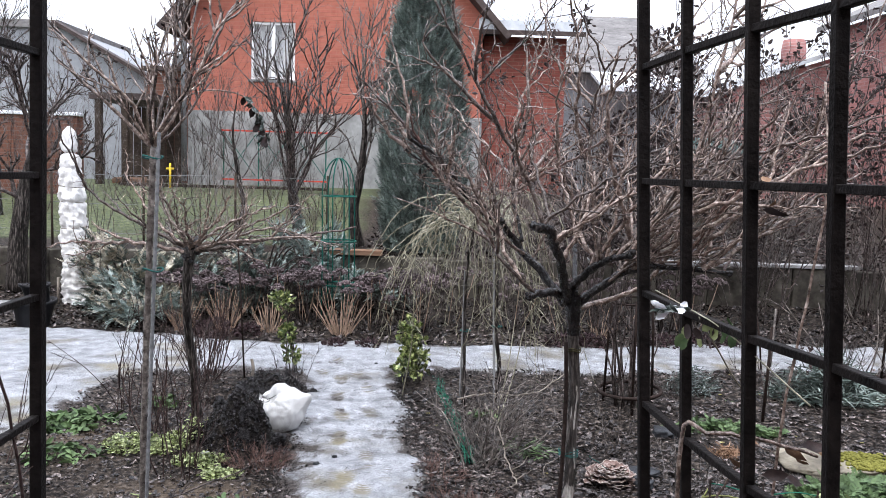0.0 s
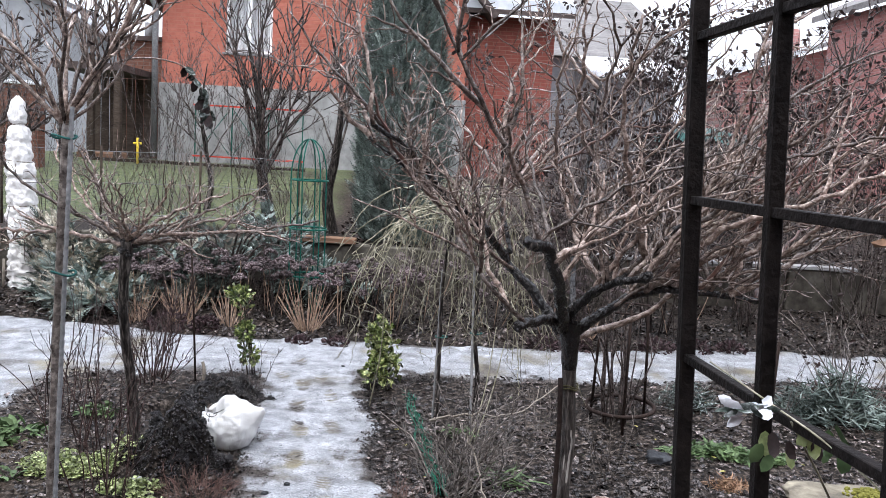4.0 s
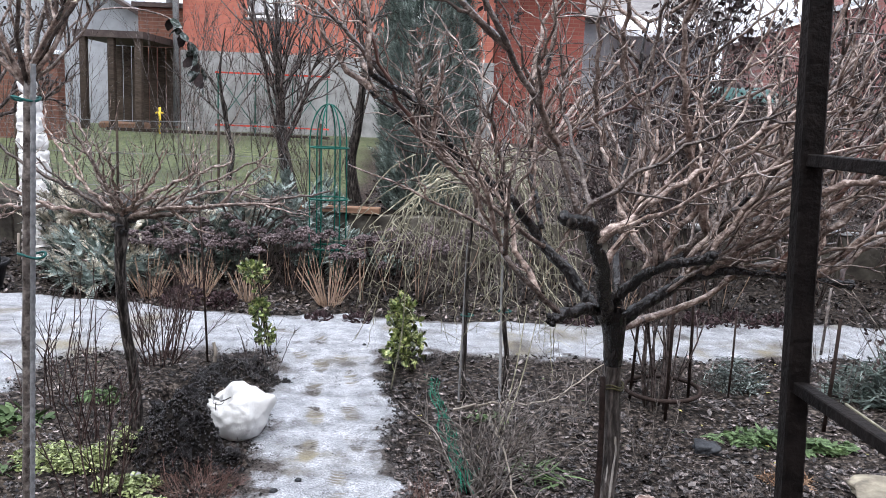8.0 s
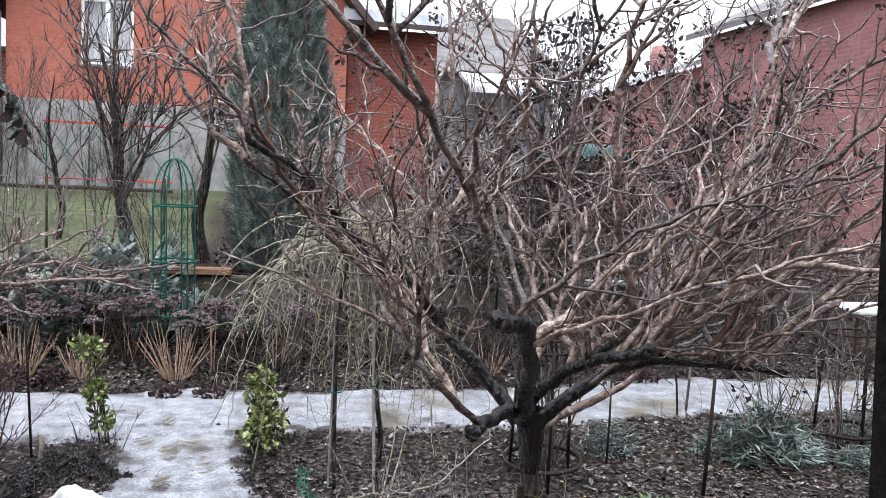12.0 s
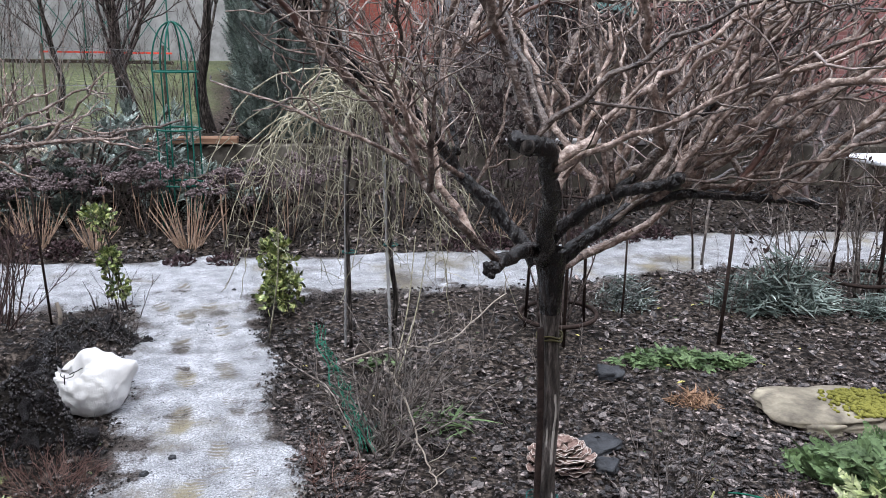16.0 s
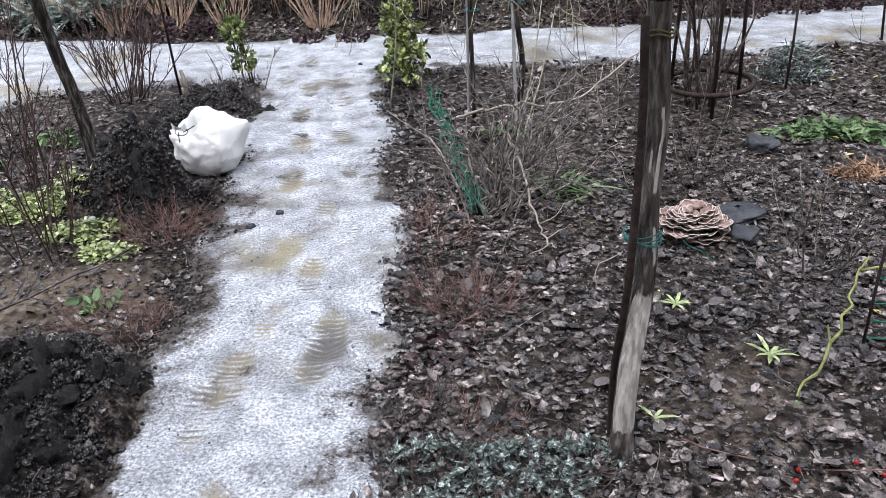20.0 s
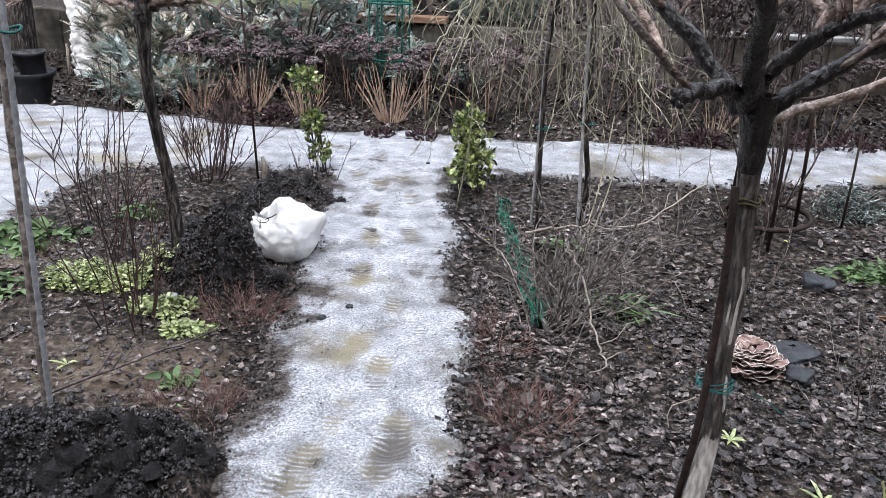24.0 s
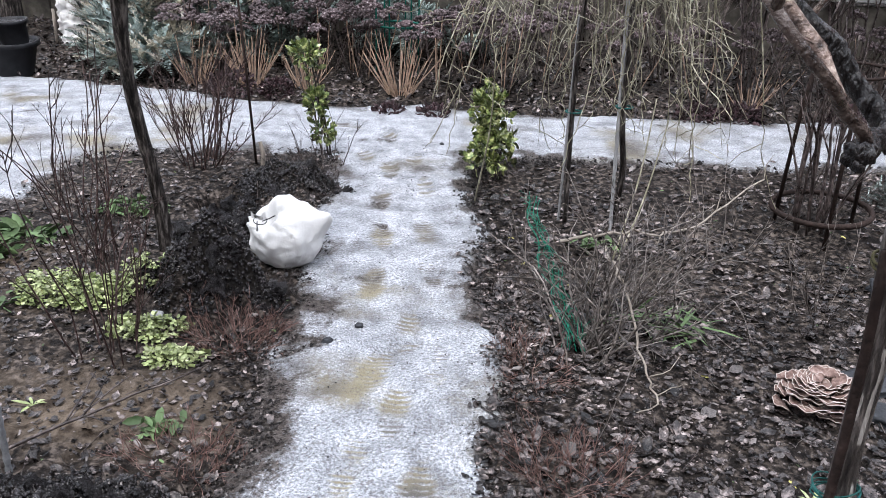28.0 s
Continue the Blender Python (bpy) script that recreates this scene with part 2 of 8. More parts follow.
def ground_mat():
    m = mat("wet_soil", [(0.003, 0.0026, 0.0024), (0.018, 0.0145, 0.0125), (0.12, 0.098, 0.083)], scale=34, rough=0.5, span=0.15, bump=0.8, bscale=45, stain=0.45, stain_scale=1.1, dist=0.02, spec=0.05)
    n, l = m.node_tree.nodes, m.node_tree.links
    b = n["Principled BSDF"]
    src = b.inputs["Base Color"].links[0].from_socket
    for name, cols, sc in (("grass", ((0.034, 0.045, 0.022), (0.15, 0.17, 0.09)), 14), ("clay", ((0.03, 0.022, 0.016), (0.19, 0.148, 0.11)), 24), ("peat", ((0.005, 0.0045, 0.004), (0.022, 0.019, 0.017)), 40)):
        at = n.new("ShaderNodeAttribute")
        at.attribute_name = name
        nz = n.new("ShaderNodeTexNoise")
        nz.inputs["Scale"].default_value = sc
        nz.inputs["Detail"].default_value = 6
        l.new(n.new("ShaderNodeTexCoord").outputs["Object"], nz.inputs["Vector"])
        sr = n.new("ShaderNodeValToRGB")
        e = sr.color_ramp.elements
        e[0].position, e[0].color = 0.35, (*cols[0], 1)
        e[1].position, e[1].color = 0.65, (*cols[1], 1)
        l.new(nz.outputs["Fac"], sr.inputs[0])
        ad = n.new("ShaderNodeMath")
        ad.operation = "SUBTRACT"
        l.new(at.outputs["Fac"], ad.inputs[0])
        l.new(nz.outputs["Fac"], ad.inputs[1])
        mr = n.new("ShaderNodeMapRange")
        mr.inputs["From Min"].default_value, mr.inputs["From Max"].default_value = -0.1, 0.25
        l.new(ad.outputs[0], mr.inputs["Value"])
        mx = n.new("ShaderNodeMixRGB")
        l.new(mr.outputs[0], mx.inputs[0])
        l.new(src, mx.inputs[1])
        l.new(sr.outputs[0], mx.inputs[2])
        src = mx.outputs[0]
    l.new(src, b.inputs["Base Color"])
    return m


M = dict(
    soil=ground_mat(),
    ice=snow_mat(),
    bark_main=trunk_mat(),
    peat=mat("black_peat", [(0.002, 0.0018, 0.0019), (0.008, 0.007, 0.0073), (0.05, 0.045, 0.047)], scale=120, rough=0.15, bump=1.0, bscale=110, stain=0.3, spec=0.4, island=0.9, span=0.14),
    clod=mat("soil_clods", [(0.003, 0.0026, 0.0026), (0.016, 0.0135, 0.0128), (0.06, 0.051, 0.047)], scale=80, rough=0.36, bump=0.8, island=0.8, spec=0.2),
    litter=mat("wet_leaf_litter", [(0.0035, 0.003, 0.003), (0.043, 0.035, 0.0325), (0.24, 0.2, 0.186)], scale=34, rough=0.17, bump=0.8, bscale=60, island=0.95, spec=0.3, span=0.17, stain=0.4),
    litter_grey=mat("pale_leaf_litter", [(0.04, 0.034, 0.032), (0.2, 0.172, 0.16)], scale=24, rough=0.3, bump=0.4, bscale=70, island=0.6, spec=0.45),
    litter_yellow=mat("yellow_fallen_leaf", [(0.22, 0.2, 0.06), (0.42, 0.38, 0.14)], scale=30, rough=0.5, bump=0.2, island=0.4),
    bark_black=mat("wet_black_bark", [(0.0015, 0.0014, 0.0014), (0.007, 0.006, 0.006), (0.04, 0.034, 0.032)], scale=45, rough=0.2, bump=1.0, bscale=90, spec=0.45, stretch=(1, 1, 0.35), span=0.16, dist=0.02),
    bark_trunk=mat("wet_trunk_bark", [(0.004, 0.0035, 0.0033), (0.026, 0.022, 0.02), (0.15, 0.132, 0.12)], scale=70, rough=0.45, bump=1.0, bscale=80, spec=0.12, dist=0.02, stretch=(1, 1, 0.16), span=0.16),
    bark_pale=mat("peeled_pale_wood", [(0.13, 0.11, 0.09), (0.34, 0.3, 0.255)], scale=30, rough=0.6, bump=0.4, stretch=(1, 1, 0.2)),
    # the palest stop paints wet highlights into the shoot colour
    bark_brown=mat("brown_shoot_bark_highlit", [(0.022, 0.015, 0.0125), (0.145, 0.102, 0.083), (0.42, 0.34, 0.295)], scale=44, rough=0.22, bump=0.7, bscale=150, spec=0.5, span=0.2, random_amt=0.6),
    bark_grey=mat("grey_brown_twig_bark", [(0.022, 0.018, 0.016), (0.1, 0.085, 0.076), (0.3, 0.265, 0.24)], scale=34, rough=0.3, bump=0.4, bscale=90, spec=0.3, island=0.6),
    bark_dark=mat("dark_twig_bark", [(0.008, 0.0065, 0.006), (0.048, 0.037, 0.034), (0.19, 0.155, 0.142)], scale=30, rough=0.3, bump=0.4, bscale=90, spec=0.25, island=0.6),
    # grey twig bark made paler: bright haze over the far shrubs, put into colour
    bark_haze=mat("wet_shrub_twigs_paled_for_haze", [(0.035, 0.027, 0.024), (0.17, 0.135, 0.12), (0.42, 0.36, 0.33)], scale=26, rough=0.34, bump=0.3, island=0.6, spec=0.5),
    # pale top stop again holds painted highlights, strewn by noise and island
    twig_warm=mat("warm_brown_wet_twigs_highlit", [(0.016, 0.011, 0.009), (0.13, 0.094, 0.079), (0.5, 0.415, 0.37)], scale=40, rough=0.22, bump=0.5, bscale=110, island=0.8, spec=0.5),
    bark_red=mat("reddish_young_shoots", [(0.04, 0.02, 0.016), (0.15, 0.078, 0.06)], scale=40, rough=0.4, bump=0.3, island=0.35, spec=0.4),
    bark_green=mat("olive_green_weeping_twigs", [(0.06, 0.056, 0.036), (0.21, 0.197, 0.132), (0.48, 0.45, 0.355)], scale=30, rough=0.4, bump=0.3, island=0.45, spec=0.4),
    lichen=mat("lichen_green_bark", [(0.12, 0.13, 0.04), (0.3, 0.31, 0.12)], scale=40, rough=0.7, bump=0.5),
    lichen_dull=mat("dull_olive_band", [(0.05, 0.045, 0.02), (0.12, 0.11, 0.055)], scale=40, rough=0.7, bump=0.3),
    stem_dark=mat("dark_red_brown_stems", [(0.01, 0.006, 0.006), (0.042, 0.027, 0.025), (0.13, 0.09, 0.08)], scale=30, rough=0.4, bump=0.3, island=0.4, spec=0.15),
    speck=mat("soil_glint_specks", [(0.025, 0.022, 0.021), (0.11, 0.1, 0.096)], scale=60, rough=0.35, bump=0.3, island=0.8, spec=0.3),
    straw=mat("pale_tan_dry_stems", [(0.13, 0.085, 0.06), (0.32, 0.225, 0.165), (0.5, 0.38, 0.29)], scale=20, rough=0.6, bump=0.2, island=0.4),
    dead_leaf=mat("dark_dry_leaves", [(0.012, 0.009, 0.009), (0.038, 0.027, 0.026), (0.1, 0.07, 0.066)], scale=20, rough=0.55, bump=0.3, island=0.5, spec=0.15),
    sedum_head=mat("dry_sedum_heads", [(0.02, 0.013, 0.014), (0.075, 0.05, 0.051), (0.3, 0.25, 0.255)], scale=70, spec=0.25, rough=0.5, bump=0.9, bscale=130, random_amt=0.35, dist=0.02, span=0.15),
    heuchera=mat("dark_burgundy_leaves", [(0.01, 0.006, 0.0065), (0.038, 0.022, 0.024), (0.1, 0.07, 0.072)], scale=40, rough=0.4, bump=0.4, island=0.5, spec=0.15),
    green_dark=mat("dark_evergreen_needles", [(0.03, 0.042, 0.036), (0.105, 0.135, 0.12), (0.27, 0.31, 0.285)], scale=9, rough=0.5, bump=0.2, island=0.6, stain=0.45, stain_scale=4, spec=0.15),
    green_blue=mat("blue_green_juniper_needles", [(0.06, 0.085, 0.078), (0.19, 0.235, 0.215), (0.45, 0.5, 0.48)], scale=14, rough=0.6, bump=0.2, island=0.5),
    green_leaf=mat("grass_green_foliage", [(0.045, 0.08, 0.035), (0.13, 0.19, 0.085)], scale=14, rough=0.5, bump=0.2, island=0.4),
    green_yellow=mat("yellow_green_leaves", [(0.06, 0.08, 0.03), (0.24, 0.285, 0.12), (0.46, 0.48, 0.29)], scale=30, rough=0.4, bump=0.2, island=0.55, spec=0.3),
    euonymus=mat("variegated_gold_green_leaves", [(0.012, 0.026, 0.008), (0.115, 0.155, 0.042), (0.54, 0.54, 0.25)], scale=40, rough=0.3, bump=0.2, island=0.75, spec=0.5, span=0.17),
    frost_leaf=mat("frosted_grey_green_leaves", [(0.012, 0.02, 0.016), (0.07, 0.088, 0.078), (0.4, 0.43, 0.43)], scale=70, span=0.17, spec=0.1, rough=0.7, bump=0.3, island=0.7),
    frost_tan=mat("frosted_tan_fronds", [(0.16, 0.14, 0.1), (0.38, 0.35, 0.28), (0.66, 0.63, 0.57)], scale=12, rough=0.7, bump=0.3, island=0.4),
    orange_tuft=mat("orange_brown_dry_tuft", [(0.07, 0.04, 0.024), (0.22, 0.13, 0.08), (0.38, 0.26, 0.175)], scale=20, rough=0.7, bump=0.2, island=0.4),
    iron=mat("dark_painted_iron", [(0.004, 0.0036, 0.0036), (0.016, 0.013, 0.012)], scale=40, rough=0.55, bump=0.35, bscale=120, spec=0.06, stain=0.3, stain_scale=8),
    green_metal=mat("green_painted_metal", [(0.004, 0.06, 0.045), (0.012, 0.11, 0.085)], scale=20, rough=0.4, bump=0.1),
    green_net=mat("green_plastic_netting", [(0.0, 0.07, 0.045), (0.01, 0.18, 0.11)], scale=20, rough=0.35, bump=0.0),
    red_metal=mat("red_painted_rail", [(0.42, 0.035, 0.02), (0.62, 0.07, 0.045)], scale=14, rough=0.5, bump=0.1),
    twig_redbrown=mat("red_brown_fine_twigs", [(0.06, 0.032, 0.028), (0.15, 0.088, 0.075), (0.26, 0.18, 0.155)], scale=20, spec=0.12, rough=0.45, bump=0.2, island=0.4),
    rust=mat("rusty_rod", [(0.012, 0.009, 0.008), (0.04, 0.027, 0.023)], scale=60, spec=0.08, rough=0.7, bump=0.4),
    zinc=mat("grey_galvanised_tube", [(0.11, 0.114, 0.118), (0.26, 0.265, 0.27)], scale=40, rough=0.5, bump=0.2),
    black_plastic=mat("black_plastic", [(0.006, 0.006, 0.007), (0.018, 0.018, 0.02)], scale=12, spec=0.15, rough=0.4, bump=0.15, bscale=20),
    sack=mat("white_woven_sack", [(0.5, 0.5, 0.495), (0.62, 0.62, 0.61)], scale=7, rough=0.55, bump=0.5, bscale=160, stain=0.06, stain_scale=9, dist=0.004),
    fleece=mat("white_fleece_wrap", [(0.58, 0.57, 0.55), (0.84, 0.83, 0.82)], scale=9, rough=0.85, bump=0.6, bscale=26, stain=0.15, stain_scale=4, dist=0.02),
    cord=mat("dark_teal_cord", [(0.01, 0.06, 0.055), (0.03, 0.13, 0.12)], scale=90, rough=0.6, bump=0.4),
    slab=mat("ochre_flagstone", [(0.07, 0.062, 0.05), (0.17, 0.15, 0.115), (0.27, 0.245, 0.185)], scale=12, rough=0.7, bump=0.5, stain=0.3, stain_scale=4),
    moss=mat("yellow_moss", [(0.1, 0.1, 0.02), (0.22, 0.21, 0.05)], scale=50, rough=0.9, bump=0.9),
    slate=mat("dark_slate", [(0.014, 0.015, 0.017), (0.05, 0.053, 0.058)], scale=24, rough=0.5, bump=0.6),
    pale_stone=mat("pale_stone", [(0.35, 0.33, 0.3), (0.6, 0.58, 0.55)], scale=25, rough=0.7, bump=0.4),
    bracket=mat("pink_brown_bracket_fungus", [(0.06, 0.036, 0.03), (0.19, 0.125, 0.105), (0.38, 0.295, 0.26)], scale=45, rough=0.75, bump=0.7, island=0.4),
    bracket_rim=mat("pale_bracket_rim", [(0.45, 0.38, 0.34), (0.68, 0.6, 0.55)], scale=40, rough=0.75, bump=0.3),
    house_brick=brick_mat("orange_brick", (0.35, 0.112, 0.078), (0.45, 0.165, 0.122), (0.37, 0.15, 0.11)),
    ext_brick=brick_mat("dark_red_brick", (0.22, 0.064, 0.05), (0.3, 0.095, 0.075), (0.24, 0.12, 0.09)),
    # both bricks: mottled by weather, paled and pinkened in colour for haze
    right_brick=brick_mat("weathered_hazed_red_brick", (0.27, 0.115, 0.105), (0.4, 0.195, 0.18), (0.32, 0.2, 0.185), axis="y", stain=0.4),
    pink_brick=brick_mat("weathered_red_brick_paled_for_haze", (0.3, 0.135, 0.125), (0.42, 0.21, 0.195), (0.34, 0.25, 0.235), stain=0.4),
    old_brick=brick_mat("old_brown_brick", (0.13, 0.058, 0.042), (0.2, 0.095, 0.068), (0.17, 0.12, 0.1)),
    plaster=mat("grey_cement_plaster", [(0.17, 0.172, 0.168), (0.34, 0.342, 0.335)], scale=5, rough=0.9, bump=0.4, bscale=40, stain=0.25, stain_scale=0.8),
    blue_plaster=mat("pale_blue_grey_render", [(0.24, 0.25, 0.27), (0.34, 0.355, 0.375)], scale=4, rough=0.9, bump=0.3, stain=0.15, stain_scale=0.7),
    white_frame=mat("white_window_plastic", [(0.72, 0.73, 0.75), (0.8, 0.81, 0.82)], scale=8, rough=0.35, bump=0.05),
    curtain=mat("white_net_curtain", [(0.62, 0.64, 0.68), (0.82, 0.83, 0.86)], scale=9, rough=0.9, bump=0.2, stretch=(6, 6, 0.25)),
    roof_metal=mat("frosty_grey_metal_roof", [(0.46, 0.49, 0.53), (0.7, 0.73, 0.77)], scale=5, rough=0.55, bump=0.2, stain=0.15),
    roof_slate=mat("grey_slate_roof", [(0.13, 0.125, 0.125), (0.24, 0.23, 0.225)], scale=7, rough=0.8, bump=0.5, stretch=(1, 4, 4)),
    roof_dark=mat("dark_roof_edge", [(0.04, 0.03, 0.028), (0.09, 0.07, 0.065)], scale=9, rough=0.7, bump=0.3),
    old_wood=mat("weathered_dark_boards", [(0.025, 0.019, 0.015), (0.075, 0.058, 0.046)], scale=9, spec=0.08, rough=0.75, bump=0.5, stretch=(1, 1, 6), random_amt=0.3),
    plank=mat("pale_orange_plank", [(0.14, 0.078, 0.05), (0.27, 0.165, 0.11)], scale=7, rough=0.7, bump=0.3, stretch=(0.3, 5, 5)),
    concrete=mat("mossy_concrete", [(0.03, 0.027, 0.024), (0.08, 0.072, 0.06), (0.14, 0.13, 0.11)], scale=6, spec=0.08, rough=0.85, bump=0.5, stain=0.4),
    pavers=mat("grey_concrete_pavers", [(0.2, 0.2, 0.2), (0.34, 0.34, 0.34)], scale=12, rough=0.75, bump=0.4, random_amt=0.2),
    snow_cap=mat("thin_frost_cap", [(0.6, 0.62, 0.66), (0.82, 0.84, 0.88)], scale=14, rough=0.6, bump=0.5),
    yellow_plastic=mat("yellow_plastic", [(0.6, 0.42, 0.03), (0.7, 0.52, 0.06)], scale=6, rough=0.45, bump=0.05),
    teal_tarp=mat("teal_tarp", [(0.02, 0.06, 0.055), (0.05, 0.12, 0.11)], scale=6, rough=0.5, bump=0.3),
    berry=mat("red_berries", [(0.2, 0.012, 0.014), (0.32, 0.02, 0.02)], scale=20, rough=0.3, bump=0.0),
)
gl = bpy.data.materials.new("window_glass")
gl.use_nodes = True
gl.node_tree.nodes["Principled BSDF"].inputs["Transmission Weight"].default_value = 1.0
gl.node_tree.nodes["Principled BSDF"].inputs["Roughness"].default_value = 0.03
M["glass"] = gl

# ---- mesh helpers ----
class Mesh:
    """Collects vertices and faces of one part."""

    def __init__(self):
        self.v, self.f3, self.f4, self.n = [], [], [], 0

    def add(self, v, quads=None, tris=None):
        v = np.asarray(v, dtype=float).reshape(-1, 3)
        if quads is not None and len(quads):
            self.f4.append(np.asarray(quads, dtype=np.int64).reshape(-1, 4) + self.n)
        if tris is not None and len(tris):
            self.f3.append(np.asarray(tris, dtype=np.int64).reshape(-1, 3) + self.n)
        self.v.append(v)
        self.n += len(v)

    def data(self, name, material, origin=(0, 0, 0), smooth=True):
        v = np.concatenate(self.v) - np.asarray(origin, dtype=float)
        f3 = np.concatenate(self.f3) if self.f3 else np.zeros((0, 3), dtype=np.int64)
        f4 = np.concatenate(self.f4) if self.f4 else np.zeros((0, 4), dtype=np.int64)
        me = bpy.data.meshes.new(name)
        me.vertices.add(len(v))
        me.vertices.foreach_set("co", v.ravel())
        loops = np.concatenate([f3.ravel(), f4.ravel()])
        me.loops.add(len(loops))
        me.loops.foreach_set("vertex_index", loops)
        total = np.concatenate([np.full(len(f3), 3), np.full(len(f4), 4)])
        start = np.concatenate([[0], np.cumsum(total)[:-1]]) if len(total) else np.zeros(0)
        me.polygons.add(len(total))
        me.polygons.foreach_set("loop_start", start.astype(np.int64))
        me.polygons.foreach_set("use_smooth", np.full(len(total), smooth))
        me.update(calc_edges=True)
        me.materials.append(material)
        return me


def thing(name, at, label, category, group="", kind=""):
    ob = new(name)
    ob.location = at
    ob.empty_display_size = 0.1
    return tagged(ob, label, category, group, kind)


def part(name, m, material, parent, label="", smooth=True, kind=""):
    """One mesh part under its thing; vertices are given in world metres."""
    org = Vector(parent.location)
    if parent.parent:
        org = org + Vector(parent.parent.location)
    ob = new(name, m.data(name, material, org, smooth))
    ob.parent = parent
    return tagged(ob, label, kind=kind)


def solo(name, m, material, label, category, at=(0, 0, 0), group="", kind="", smooth=True):
    ob = new(name, m.data(name, material, at, smooth))
    ob.location = at
    return tagged(ob, label, category, group, kind)


def tube(m, pts, radii, sides=5, cap=True):
    pts = np.asarray(pts, dtype=float)
    k = len(pts)
    r = np.broadcast_to(np.asarray(radii, dtype=float), (k,)) if np.ndim(radii) < 1 else np.interp(np.linspace(0, 1, k), np.linspace(0, 1, len(radii)), radii)
    t = np.gradient(pts, axis=0)
    t /= np.linalg.norm(t, axis=1)[:, None] + 1e-9
    ref = np.array([0.0, 0.0, 1.0]) if abs(t[:, 2]).mean() < 0.8 else np.array([1.0, 0.0, 0.0])
    u = np.cross(t, ref)
    u /= np.linalg.norm(u, axis=1)[:, None] + 1e-9
    w = np.cross(t, u)
    a = np.arange(sides) * (2 * math.pi / sides)
    ring = u[:, None, :] * np.cos(a)[None, :, None] + w[:, None, :] * np.sin(a)[None, :, None]
    v = (pts[:, None, :] + ring * r[:, None, None]).reshape(-1, 3)
    i = np.arange(k - 1)[:, None] * sides
    j = np.arange(sides)[None, :]
    j2 = (j + 1) % sides
    q = np.stack([i + j, i + j2, i + sides + j2, i + sides + j], axis=-1).reshape(-1, 4)
    tr = None
    if cap:
        v = np.concatenate([v, pts[:1], pts[-1:]])
        b, e, l = k * sides, k * sides + 1, (k - 1) * sides
        tr = [(b, (s + 1) % sides, s) for s in range(sides)] + [(e, l + s, l + (s + 1) % sides) for s in range(sides)]
    m.add(v, q, tr)


def box(m, lo, hi, bevel=0.0):
    (x0, y0, z0), (x1, y1, z1) = lo, hi
    if bevel <= 0:
        v = [(x, y, z) for z in (z0, z1) for y in (y0, y1) for x in (x0, x1)]
        m.add(v, [(0, 2, 3, 1), (4, 5, 7, 6), (0, 1, 5, 4), (2, 6, 7, 3), (0, 4, 6, 2), (1, 3, 7, 5)])
        return
    b = bevel
    rings = []
    for z, k in ((z0, b), (z0 + b, 0), (z1 - b, 0), (z1, b)):
        rings.append([(x0 + k + b, y0 + k, z), (x1 - k - b, y0 + k, z), (x1 - k, y0 + k + b, z), (x1 - k, y1 - k - b, z), (x1 - k - b, y1 - k, z), (x0 + k + b, y1 - k, z), (x0 + k, y1 - k - b, z), (x0 + k, y0 + k + b, z)])
    v = [p for ring in rings for p in ring]
    q = [(8 * a + s, 8 * a + (s + 1) % 8, 8 * a + 8 + (s + 1) % 8, 8 * a + 8 + s) for a in range(3) for s in range(8)]
    q += [(0, 7, 6, 1), (1, 6, 5, 2), (2, 5, 4, 3), (24, 25, 30, 31), (25, 26, 29, 30), (26, 27, 28, 29)]
    m.add(v, q)


def bar(m, a, b, w, d, up=(0, 0, 1)):
    """A square bar from a to b, w across and d deep."""
    a, b = np.asarray(a, float), np.asarray(b, float)
    t = (b - a) / np.linalg.norm(b - a)
    u = np.cross(t, np.asarray(up, float))
    if np.linalg.norm(u) < 0.1:
        u = np.cross(t, (1.0, 0, 0))
    u /= np.linalg.norm(u)
    s = np.cross(u, t)
    c = 0.18
    prof = [(-1 + c, -1), (1 - c, -1), (1, -1 + c), (1, 1 - c), (1 - c, 1), (-1 + c, 1), (-1, 1 - c), (-1, -1 + c)]
    v = [p + u * (w / 2 * x) + s * (d / 2 * y) for p in (a, b) for x, y in prof]
    q = [(i, (i + 1) % 8, 8 + (i + 1) % 8, 8 + i) for i in range(8)]
    q += [(0, 7, 6, 1), (1, 6, 5, 2), (2, 5, 4, 3), (8, 9, 14, 15), (9, 10, 13, 14), (10, 11, 12, 13)]
    m.add(v, q)


def rots(rs, n, tilt):
    """n random turns: spin about z, then a lean of up to tilt radians in any direction."""
    a, b, c = rs.uniform(0, 6.283, n), rs.normal(0, tilt, n), rs.uniform(0, 6.283, n)
    z = np.stack([np.sin(b) * np.cos(c), np.sin(b) * np.sin(c), np.cos(b)], 1)
    h = np.stack([np.cos(a), np.sin(a), np.zeros(n)], 1)
    x = h - z * (h * z).sum(1)[:, None]
    x /= np.linalg.norm(x, axis=1)[:, None] + 1e-9
    y = np.cross(z, x)
    return np.stack([x, y, z], 2)


def along(dirs, rs, spin=True):
    """Turns whose x axis follows dirs."""
    x = dirs / (np.linalg.norm(dirs, axis=1)[:, None] + 1e-9)
    h = rs.normal(0, 1, x.shape) if spin else np.tile((0.0, 0.0, 1.0), (len(x), 1)) + rs.normal(0, 0.1, x.shape)
    y = np.cross(h, x)
    y /= np.linalg.norm(y, axis=1)[:, None] + 1e-9
    z = np.cross(x, y)
    return np.stack([x, y, z], 2)


